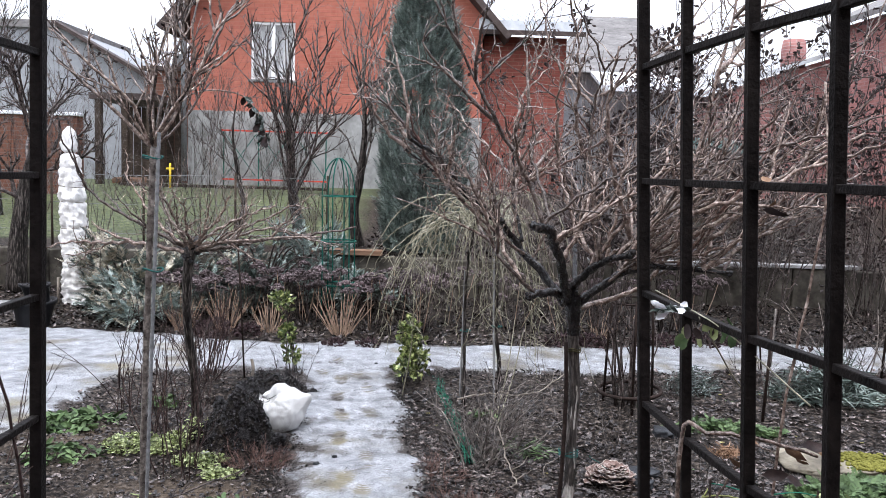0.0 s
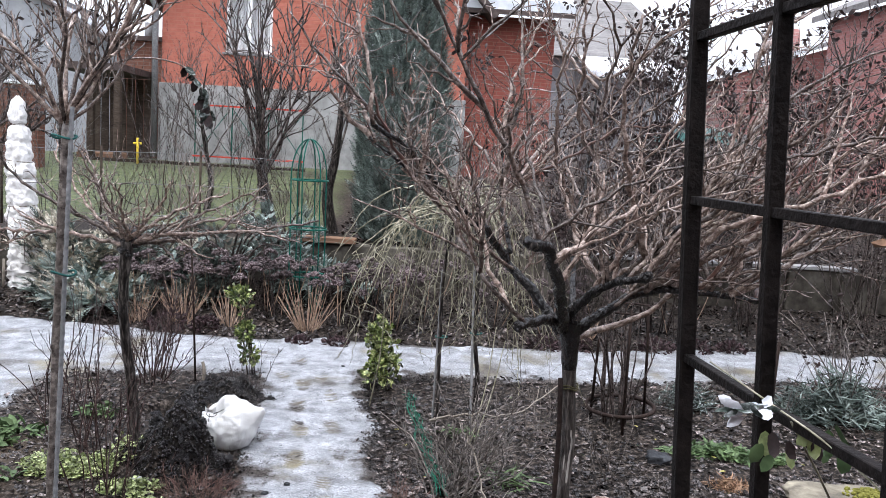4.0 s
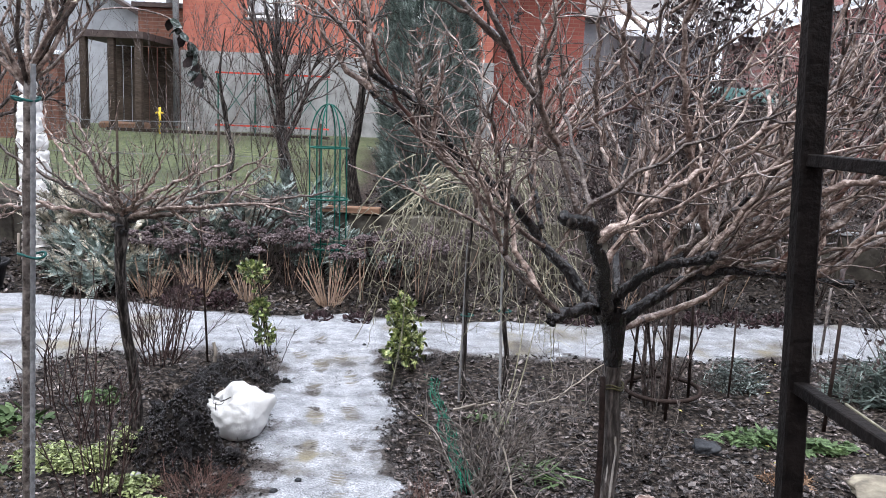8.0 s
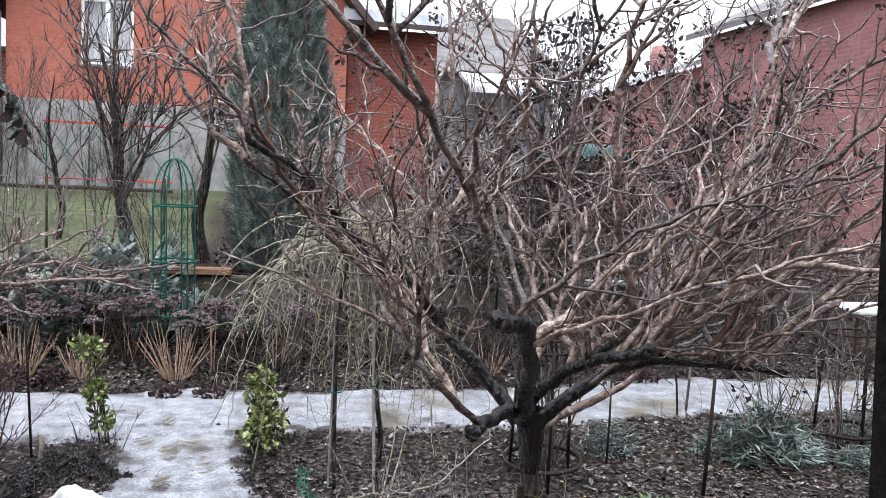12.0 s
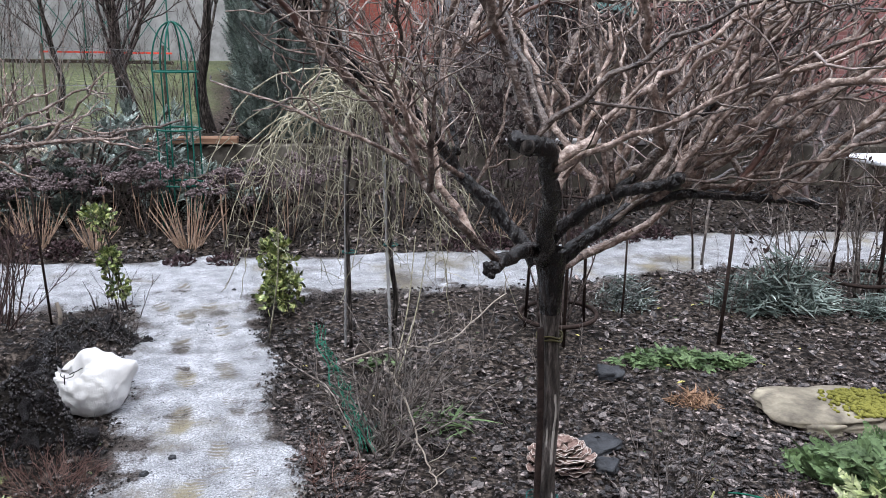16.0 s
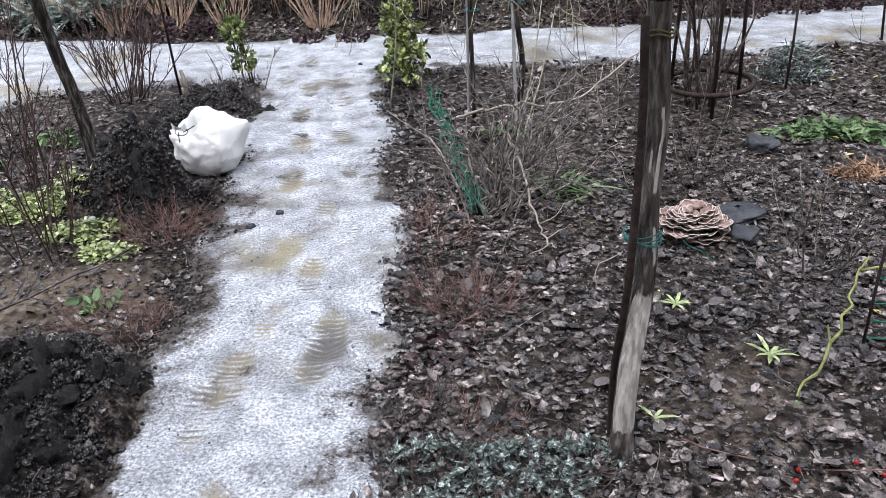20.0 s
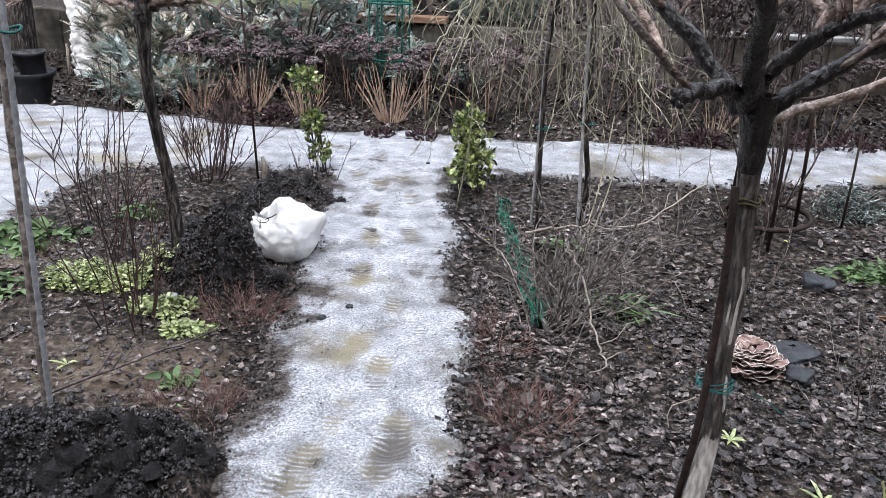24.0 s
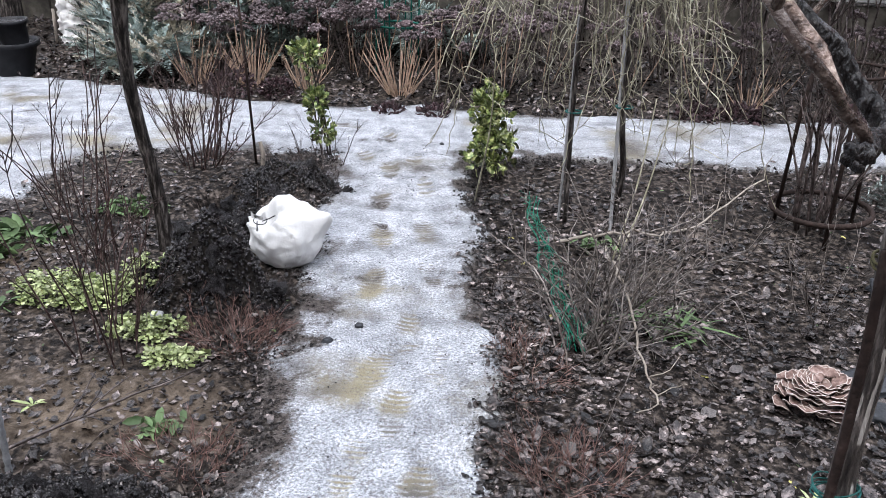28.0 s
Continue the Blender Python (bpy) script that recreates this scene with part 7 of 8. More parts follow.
# yellow lichen stick, low netting, berries
th = thing("lichen_stick", (0.92, 3.1, 0), "lichen-yellow forked stick leaning in the bed", "stick")
m = Mesh()
line = smooth_line([(0.9, 3.08, 0.01), (0.98, 3.15, 0.06), (1.08, 3.28, 0.12), (1.13, 3.36, 0.16), (1.17, 3.4, 0.2)], 16)
tube(m, line + rs.normal(0, 0.005, line.shape), [0.003, 0.0042, 0.0036, 0.003], 7)
tube(m, stem(line[13], (1, 0.3, 0.2), 0.16, rs, 6, 0.15), [0.004, 0.003], 6)
tube(m, stem(line[5], (-0.4, 0.5, 0.5), 0.05, rs, 4, 0.2), [0.004, 0.002], 5)
part("wood", m, M["lichen"], th)
net2 = thing("low_netting", (1.14, 3.28, 0), "low fence of green netting on thin rods", "netting")
for z in (0.03, 0.09, 0.15, 0.21, 0.27):
    m = Mesh()
    tube(m, [(1.14 + 0.4 * u, 3.28 - 0.1 * u + 0.01 * math.sin(9 * u), z + 0.01 * math.sin(7 * u + z * 30)) for u in np.linspace(0, 1, 14)], 0.0024, 4)
    part("strand", m, M["green_net"], net2)
for x in (1.14, 1.34, 1.54):
    m = Mesh()
    tube(m, [(x, 3.565 - 0.25 * x, -0.03), (x, 3.565 - 0.25 * x, 0.3)], 0.004, 5)
    part("rod", m, M["rust"], net2)
th = thing("berry_twig", (0.85, 2.8, 0), "fallen twig with small red berries and leaf", "twig")
m = Mesh()
tube(m, stem((0.6, 2.92, 0.03), (1, -0.35, 0.0), 0.5, rs, 10, 0.1), [0.003, 0.0015], 4)
part("twig", m, M["bark_red"], th)
for x, y in ((0.82, 2.83), (0.94, 2.84), (0.99, 2.82), (1.01, 2.84), (0.8, 2.79)):
    m = Mesh()
    v, t = lump(rs, 0.03)
    m.add(v * 0.0055 + (x, y, gz(x, y) + 0.012), None, t)
    part("berry", m, M["berry"], th, "red berry")
th = thing("fallen_branch", (-1.15, 3.55, 0), "grey fallen forked branch on bare soil", "branch")
m = Mesh()
branch([m], (-1.3, 3.36, 0.04), (0.75, 0.75, 0.12), 0.55, 0.006, rs, 1, kids=(7,), ratio=0.3, angle=0.7, up=0.0, wob=0.1, n=9)
part("wood", m, M["bark_dark"], th)

# ---- the border behind the cross path ----
def sedum_plant(seed):
    rs = np.random.RandomState(seed)
    th = thing("dry_sedum", (0, 0, 0), "dry sedum with dark purple-brown flat flower heads", "plant", group="dry sedums")
    n = 10
    for i in range(n):
        a, q = i * 2.4, 0.24 * math.sqrt((i + 0.5) / n)
        h = rs.uniform(0.38, 0.62)
        top = (q * 1.25 * math.cos(a), q * 1.25 * math.sin(a), h)
        m = Mesh()
        tube(m, smooth_line([(q * 0.4 * math.cos(a), q * 0.4 * math.sin(a), -0.03), (q * math.cos(a), q * math.sin(a), h * 0.6), top], 6), 0.004, 4)
        part("stem", m, M["straw"] if i % 4 == 0 else M["bark_dark"], th)
        m = Mesh()
        k = 46
        r = rs.uniform(0.055, 0.09)
        aa, qq = rs.uniform(0, 6.283, k), r * np.sqrt(rs.rand(k))
        pos = np.stack([top[0] + qq * np.cos(aa), top[1] + qq * np.sin(aa), top[2] + 0.045 * (1 - (qq / r) ** 2) + rs.normal(0, 0.005, k)], 1)
        scatter(m, *TINY, pos, rots(rs, k, 0.4), rs.uniform(0.014, 0.026, k))
        part("flower_head", m, M["sedum_head"], th)
    return th


bm = bmesh.new()
bmesh.ops.create_icosphere(bm, subdivisions=1, radius=1.0)
_v = np.array([p.co[:] for p in bm.verts]) * (1 + np.random.RandomState(3).normal(0, 0.16, 12))[:, None]
SMALL = (_v * (1, 1, 0.75), [], [[p.index for p in f.verts] for f in bm.faces])
bm.free()
TINY = ([(1, 0.1, 0), (-0.9, -0.2, 0.1), (0.2, 0.8, -0.1), (-0.1, -1, 0), (0, 0.15, 0.8), (0.1, 0, -0.7)], [], [(0, 2, 4), (2, 1, 4), (1, 3, 4), (3, 0, 4), (2, 0, 5), (1, 2, 5), (3, 1, 5), (0, 3, 5)])
rs = np.random.RandomState(110)
protos = [sedum_plant(200 + i) for i in range(3)]
spots = []
for x, y, h in ((-2.5, 7.95, 0.85), (-2.2, 7.8, 0.8), (-2.0, 8.15, 0.95), (-1.6, 7.95, 1.1), (-1.38, 8.15, 1.2), (-1.2, 7.9, 1.1), (-0.68, 7.8, 0.95), (-0.42, 7.95, 1.0), (-0.2, 7.75, 0.85), (-0.55, 8.25, 1.0), (-2.75, 8.25, 0.9), (0.1, 8.15, 0.9), (1.2, 7.75, 0.8), (1.7, 8.1, 0.8), (2.4, 7.95, 0.8), (0.7, 8.0, 0.8)):
    spots.append((x + rs.normal(0, 0.03), y + rs.normal(0, 0.03), h))
for k, (x, y, s) in enumerate(spots):
    mt = Matrix.Translation((x, y, gz(x, y))) @ Matrix.Rotation(rs.uniform(0, 6.28), 4, "Z")
    if k < 3:
        ob = protos[k]
        ob.scale = (1, 1, s)
        ob.matrix_basis = mt @ Matrix.Diagonal((1, 1, s, 1))
    else:
        ob = copy_thing(protos[k % 3], mt)


def stem_clump(x, y, n, h, seed, key="straw", label="fan of pale tan cut-back stems"):
    rs = np.random.RandomState(seed)
    th = thing("stem_clump", (x, y, 0), label, "plant", group="cut-back stem clumps")
    m = Mesh()
    fan_stems(m, x, y, n, h, 0.85, 0.0042, rs, base_r=0.07, up=0.0, wob=0.03, each=("stem", M[key], th))


for i, (x, y, n, h) in enumerate(((-2.4, 7.45, 34, 0.36), (-2.0, 7.5, 44, 0.4), (-1.6, 7.5, 30, 0.36), (-0.93, 7.5, 46, 0.44), (1.5, 7.6, 16, 0.3))):
    stem_clump(x, y, n, h, 120 + i)
for i, (x, y, r) in enumerate(((-2.05, 7.2, 0.17), (-0.92, 6.97, 0.1), (-0.63, 6.96, 0.11), (1.08, 7.22, 0.14), (1.36, 7.25, 0.13), (2.05, 7.3, 0.15), (2.4, 7.38, 0.16), (-1.75, 7.25, 0.12), (2.75, 7.45, 0.14))):
    rs = np.random.RandomState(130 + i)
    th = thing("coral_bells", (x, y, 0), "dark burgundy coral-bells clump at the path edge", "plant", group="coral-bells clumps")
    m = Mesh()
    leaf_cloud(m, (x, y, gz(x, y) + r * 0.35), (r, r, r * 0.6), 330, 0.04, rs, form=CURL, shell=0.6)
    part("leaves", m, M["heuchera"], th, kind="stuff")


# ---- evergreens ----
def sprays_on(m, pts, dirs, sizes, rs, forms):
    idx = rs.randint(0, len(forms), len(pts))
    for k, f in enumerate(forms):
        s = idx == k
        if s.any():
            scatter(m, *f, pts[s], along(dirs[s], rs), sizes[s])


FINE = [spray(np.random.RandomState(75 + i), 9, 0.2, 0.0, 0.0125) for i in range(3)]
rs = np.random.RandomState(140)
con = thing("columnar_conifer", (-0.28, 9.9, 0.5), "tall dark blue-green columnar juniper", "tree")
m = Mesh()
tube(m, [(-0.28, 9.9, 0.4), (-0.27, 9.9, 2.2), (-0.25, 9.9, 3.9)], [0.07, 0.05, 0.015], 9)
part("trunk", m, M["bark_trunk"], con)
n = 8000
z = 0.55 + 3.55 * rs.rand(n) ** 1.12
a = rs.uniform(0, 6.283, n)
rad = np.interp(z, [0.5, 0.9, 1.6, 2.4, 3.2, 3.9, 4.15], [0.36, 0.5, 0.53, 0.46, 0.34, 0.18, 0.05]) * (1 + 0.32 * fbm(a * 1.6 + 4, z * 1.7, 3)) * rs.uniform(0.55, 1.0, n) ** 0.5
pts = np.stack([-0.27 + rad * np.cos(a), 9.9 + rad * np.sin(a), z], 1)
dirs = np.stack([np.cos(a) * 0.45, np.sin(a) * 0.45, np.full(n, 1.0)], 1) + rs.normal(0, 0.25, (n, 3))
m = Mesh()
sprays_on(m, pts, dirs, rs.uniform(0.1, 0.26, n), rs, FINE)
part("foliage", m, M["green_dark"], con, kind="stuff")

SPD = [spray(np.random.RandomState(170 + i), 8, 0.3, 0.3, 0.02) for i in range(3)]


def juniper(name, cx, cy, R, h, n, key, tip_key, label, seed, stretch=1.0, size=(0.07, 0.16), frosty=0.3, group=""):
    """A spreading juniper: arching branches, each a part, with sprays along them and frosted tips."""
    rs = np.random.RandomState(seed)
    z0 = gz(cx, cy)
    th = thing(name, (cx, cy, z0), label, "bush", group=group)
    tip = Mesh()
    for k in range(n):
        a = k * 2.4 + rs.uniform(-0.3, 0.3)
        L = R * rs.uniform(0.6, 1.1)
        u = rs.uniform(0.25, 1.0)
        e = np.array([cx + stretch * L * math.cos(a), cy + 0.7 * L * math.sin(a), z0 + h * u * rs.uniform(0.5, 1.0)])
        mid = np.array([cx, cy, z0]) * 0.45 + e * 0.55 + (0, 0, h * 0.22)
        pts = smooth_line([(cx, cy, z0), mid, e, e + (0.12 * R * math.cos(a), 0.1 * R * math.sin(a), -0.06 * h)], 16)
        wood, leaf = Mesh(), Mesh()
        tube(wood, pts, [0.012, 0.004], 5)
        bough = part("bough", wood, M["bark_dark"], th)
        i = rs.randint(4, 16, 26)
        pos = pts[i] + rs.normal(0, 0.022, (26, 3))
        dirs = (e - np.array([cx, cy, z0]))[None] / L * 0.8 + rs.normal(0, 0.5, (26, 3)) + (0, 0, 0.12)
        sz = rs.uniform(size[0], size[1], 26)
        up = (pos[:, 2] > z0 + h * 0.25) & (rs.rand(26) < frosty)
        for f in range(3):
            sel = (np.arange(26) % 3 == f)
            for mesh, q in ((leaf, sel & ~up), (tip, sel & up)):
                if q.any():
                    scatter(mesh, *SPD[f], pos[q] + (0, 0, 0.012) * up[q][:, None], along(dirs[q], rs, spin=False), sz[q])
        if leaf.n:
            part("foliage", leaf, M[key], bough, kind="stuff")
    if tip.n:
        part("frosted_tips", tip, M[tip_key], th, "frost-pale frond tips", kind="stuff")
    return th


juniper("blue_juniper", -1.95, 8.75, 0.75, 0.85, 46, "green_blue", "green_blue", "frosty blue-green spreading juniper in tiers", 141, 1.15, (0.06, 0.13))
juniper("blue_juniper", -1.5, 8.95, 0.4, 1.0, 26, "green_blue", "green_blue", "frosty blue-green juniper with raised tip", 142, 1.0, (0.06, 0.13))
# frosted arching fronds by the wrapped shrub
for i, (cx_, cy_, R, h, n, k1, k2, fr) in enumerate(((-3.05, 8.15, 0.55, 0.55, 30, "green_dark", "frost_tan", 0.5), (-2.65, 8.55, 0.55, 0.7, 30, "green_dark", "frost_tan", 0.35), (-3.35, 8.5, 0.5, 0.78, 30, "green_dark", "frost_tan", 0.6), (-2.85, 7.7, 0.4, 0.4, 24, "green_blue", "frost_tan", 0.3), (-2.3, 8.4, 0.4, 0.5, 22, "green_dark", "green_blue", 0.4), (-0.95, 8.7, 0.45, 0.4, 20, "green_dark", "green_blue", 0.3))):
    juniper("frosted_juniper", cx_, cy_, R, h, n, k1, k2, "spreading juniper with frosted drooping fronds", 150 + i, 1.0, (0.1, 0.22), fr, group="frosted junipers")

# green obelisk
ob_ = thing("garden_obelisk", (-1.03, 8.0, 0), "green painted wire obelisk with hoops and domed top", "plant support")
for z, r in ((0.4, 0.165), (0.83, 0.168), (1.27, 0.165)):
    m = Mesh()
    tube(m, [(-1.03 + r * math.cos(a), 8.0 + r * math.sin(a), z) for a in np.linspace(0, 6.283, 40)], 0.008, 6, cap=False)
    part("hoop", m, M["green_metal"], ob_, "green hoop")
for k in range(6):
    a = k * math.pi / 3 + 0.3
    m = Mesh()
    c, s = 0.16 * math.cos(a), 0.16 * math.sin(a)
    tube(m, [(-1.03 + c, 8.0 + s, -0.05), (-1.03 + c, 8.0 + s, 0.7)] + [(-1.04 + c * math.cos(t), 8.0 + s * math.cos(t), 1.3 + 0.34 * math.sin(t)) for t in np.linspace(0, 1.5, 9)], 0.0065, 6)
    part("upright", m, M["green_metal"], ob_)

# ---- bare trees and shrubs behind ----
def bare_tree(name, x, y, forks, h, r, label, seed, key="bark_dark", spread=0.45, n_limb=8, kids=(9, 5), leaves=0.0, lean=(0, 0), group="bare trees"):
    rs = np.random.RandomState(seed)
    z0 = gz(x, y)
    th = thing(name, (x, y, z0), label, "tree", group=group)
    m, tw, lf = Mesh(), Mesh(), Mesh()
    top = np.array([x + lean[0], y + lean[1], z0 + forks])
    tip = top + (lean[0] * 0.8 + rs.normal(0, 0.12), rs.normal(0, 0.1), h * 0.55)
    line = smooth_line([(x, y, z0 - 0.05), (x + lean[0] * 0.3 + rs.normal(0, 0.04), y, z0 + forks * 0.5), top, top * 0.5 + tip * 0.5 + (rs.normal(0, 0.07), 0, 0), tip], 24)
    tube(m, line, [r * 1.2, r * 0.95, r * 0.75, r * 0.4, r * 0.15], 9)
    part("trunk", m, M["bark_trunk"], th, "dark trunk")
    tips = []
    for i in range(n_limb + 3):
        a = i * 2.4 + rs.uniform(-0.4, 0.4)
        lm = Mesh()
        s = rs.uniform(0.36, 0.92)
        k = spread * rs.uniform(0.8, 1.7)
        branch([lm, tw], line[int(s * 23)], (k * math.cos(a), k * math.sin(a), 1.0), h * rs.uniform(0.45, 0.75) * (1.35 - 0.6 * s), r * 0.24 * (1.4 - s), rs, 2, kids=kids, ratio=0.42, angle=0.6, up=0.45, wob=0.15, n=9, tips=tips)
        part("limb", lm, M[key], th)
    part("twigs", tw, M[key], th, kind="stuff")
    if leaves:
        pos = np.array([p for p, d in tips if rs.rand() < leaves])
        if len(pos):
            scatter(lf, *CURL, pos, rots(rs, len(pos), 1.2), rs.uniform(0.04, 0.08, len(pos)))
            part("dry_leaves", lf, M["dead_leaf"], th, kind="stuff")
    return th


bare_tree("pear_tree", -1.72, 10.0, 0.8, 2.8, 0.075, "bare fruit tree with upright branches before the brick house", 180, lean=(-0.16, 0), spread=0.22, n_limb=8)
bare_tree("pear_tree", -1.08, 10.4, 0.9, 2.8, 0.07, "bare fruit tree with upright grey branches", 181, key="bark_grey", spread=0.24)
bare_tree("old_tree", -4.75, 9.0, 1.25, 1.9, 0.1, "dark old fruit tree with curved trunk", 182, lean=(0.15, 0.0), spread=0.7, leaves=0.1)
bare_tree("old_tree", -5.6, 9.6, 1.0, 2.2, 0.06, "bare dark tree beyond the pots", 183, spread=0.6)
bare_tree("old_tree", -6.6, 12.0, 1.2, 2.8, 0.08, "bare tree before the garage", 184, spread=0.6)
bare_tree("young_tree", -2.9, 11.5, 0.7, 2.2, 0.04, "thin young bare tree on the lawn", 185, spread=0.4, n_limb=5)
bare_tree("old_tree", 5.9, 12.5, 1.2, 2.8, 0.09, "bare tree before the red brick wall", 186, spread=0.6, leaves=0.15)
bare_tree("old_tree", 3.6, 13.0, 1.0, 2.4, 0.07, "bare tree with a few dark leaves", 187, spread=0.6, leaves=0.3)


def bare_shrub(x, y, n, h, spread, label, seed, key="bark_grey", kids=(6, 4), leaves=0.0, size=0.05, r=0.008, group="bare shrubs"):
    rs = np.random.RandomState(seed)
    z0 = gz(x, y)
    th = thing("bare_shrub", (x, y, z0), label, "shrub", group=group)
    a, b, lf = Mesh(), Mesh(), Mesh()
    tips = fan_stems(a, x, y, n, h, spread, r, rs, base_r=0.16, kids=kids, fine=b, wob=0.1, up=0.15, each=("stem", M[key], th))
    part("twigs", b, M[key], th, kind="stuff")
    if leaves:
        for p, d in tips:
            if rs.rand() < leaves:
                leaf_cloud(lf, p, (size, size, size * 1.2), rs.randint(3, 9), size, rs, form=CURL, shell=0.2)
        part("dry_leaves", lf, M["dead_leaf"], th, "hanging dark dry leaves", kind="stuff")
    return th


# tall shrub hung with dark dry leaves
bare_shrub(1.5, 7.8, 13, 2.6, 0.34, "tall bare shrub hung with dark dry leaf clusters", 190, "bark_dark", (9, 4), 1.0, 0.062)
bare_shrub(2.3, 8.1, 10, 2.6, 0.34, "tall bare shrub hung with dark dry leaf clusters", 191, "bark_dark", (9, 4), 1.0, 0.062)
bare_shrub(3.3, 8.3, 9, 2.5, 0.34, "tall bare shrub with scattered dark dry leaves", 193, "bark_dark", (9, 4), 1.0, 0.06)
bare_shrub(4.6, 9.0, 9, 2.7, 0.36, "tall bare shrub with scattered dark dry leaves", 194, "bark_dark", (9, 4), 1.0, 0.06)
bare_shrub(1.0, 8.4, 6, 2.4, 0.3, "tall bare shrub with a few dark dry leaves", 192, "bark_dark", (5, 3), 0.3, 0.04)
for i, (x, y, n, h, sp, key) in enumerate(((0.6, 9.1, 14, 1.5, 0.5, "bark_haze"), (1.3, 9.0, 16, 1.4, 0.5, "bark_haze"), (0.9, 10.4, 18, 1.7, 0.5, "bark_haze"), (1.9, 10.6, 18, 1.8, 0.5, "bark_haze"), (2.9, 10.2, 18, 1.8, 0.55, "bark_grey"), (3.3, 8.8, 16, 1.5, 0.55, "bark_dark"), (4.1, 9.9, 18, 1.8, 0.55, "bark_grey"), (4.6, 8.6, 14, 1.4, 0.6, "bark_dark"), (5.3, 9.9, 18, 1.9, 0.55, "bark_grey"), (6.2, 9.2, 16, 1.8, 0.6, "bark_haze"), (5.8, 8.0, 12, 1.4, 0.6, "bark_haze"), (2.2, 12.0, 18, 2.2, 0.5, "bark_haze"), (4.8, 12.0, 18, 2.3, 0.5, "bark_grey"), (-2.7, 10.2, 10, 1.2, 0.5, "bark_haze"), (-3.6, 10.0, 8, 1.0, 0.5, "bark_dark"), (-5.2, 8.2, 10, 1.1, 0.5, "bark_dark"), (-4.4, 10.2, 12, 2.3, 0.4, "bark_dark"), (-3.3, 11.0, 12, 2.2, 0.4, "bark_dark"), (-5.6, 11.0, 12, 2.4, 0.45, "bark_dark"), (-2.2, 10.6, 12, 1.9, 0.4, "bark_dark"), (-1.4, 9.7, 14, 1.3, 0.35, "bark_dark"), (0.3, 8.5, 7, 0.7, 0.6, "bark_dark"), (0.0, 8.6, 6, 0.6, 0.6, "bark_dark"))):
    bare_shrub(x, y, n, h, sp, "bare twiggy shrub behind the cross path" if y < 9.4 else "bare twiggy shrub above the retaining wall", 210 + i, key, kids=(8, 5), r=0.005)

# frosty table and tarp far right
tb = thing("garden_table", (5.5, 8.3, 0), "small garden table with frosty top", "table")
m = Mesh()
box(m, (5.1, 8.0, 0.5), (5.9, 8.6, 0.54), 0.01)
part("top", m, M["snow_cap"], tb, "frosty top", smooth=False)
for x, y in ((5.15, 8.05), (5.85, 8.05), (5.15, 8.55), (5.85, 8.55)):
    m = Mesh()
    bar(m, (x, y, -0.03), (x, y, 0.5), 0.05, 0.05)
    part("leg", m, M["old_wood"], tb, smooth=False)
tp = thing("covered_stack", (4.3, 13.5, 0.9), "stack covered with teal tarpaulin", "stack")
m = Mesh()
u = np.linspace(-1, 1, 18)
V = [(4.3 + 0.8 * a, 13.5 + 0.5 * b, 2.2 - 0.25 * abs(a) ** 3 - 0.2 * abs(b) ** 3 + 0.03 * math.sin(9 * a + 5 * b)) for b in u for a in u]
m.add(V, [(18 * i + j, 18 * i + j + 1, 18 * i + j + 19, 18 * i + j + 18) for i in range(17) for j in range(17)])
part("cover", m, M["teal_tarp"], tp)
m = Mesh()
box(m, (3.6, 13.1, 0.8), (5.0, 13.9, 1.94), 0.02)
part("body", m, M["old_wood"], tp, "dark timber stack", smooth=False)

# dry climbing shoot with frosted leaves on the arch
th = thing("climbing_shoot", (0.47, 1.55, 1.28), "climbing rose shoot with frosted and brown leaves on the arch", "climber")
rs = np.random.RandomState(240)
m = Mesh()
line = smooth_line([(0.56, 1.2, 1.2), (0.5, 1.4, 1.27), (0.47, 1.55, 1.29), (0.45, 1.7, 1.3)], 14)
tube(m, line, 0.0013, 5)
tube(m, stem((0.48, 1.5, 1.28), (0.5, 0.2, -0.6), 0.25, rs, 6, 0.15), 0.0016, 5)
part("stem", m, M["bark_green"], th)
for k in range(16):
    u = rs.rand()
    p = (0.4 + 0.07 * u + rs.normal(0, 0.004), 1.5 + rs.normal(0, 0.012), 1.285 + 0.015 * u + rs.normal(0, 0.004))
    m = Mesh()
    scatter(m, *CURL, np.array([p]), along(np.array([(-1.0, rs.normal(0, 0.5), rs.normal(-0.3, 0.3))]), rs), np.array([rs.uniform(0.018, 0.034)]))
    part("frosted_leaf", m, M["snow_cap" if k % 3 else "frost_leaf"], th, "white frosted leaf")
for k in range(14):
    p = (0.455 + 0.08 * rs.rand(), 1.5 + rs.normal(0, 0.015), 1.25 + rs.uniform(-0.01, 0.04))
    m = Mesh()
    scatter(m, *BROAD, np.array([p]), along(np.array([(rs.normal(0, 0.4), rs.normal(0, 0.3), -1.0)]), rs), np.array([rs.uniform(0.022, 0.034)]))
    part("leaf", m, M["green_yellow" if k % 4 == 0 else "dead_leaf" if k % 4 == 1 else "green_leaf"], th)
cane = thing("climbing_cane", (0.5, 1.5, 0), "brown climbing cane wound round the arch post with dry leaves", "climber")
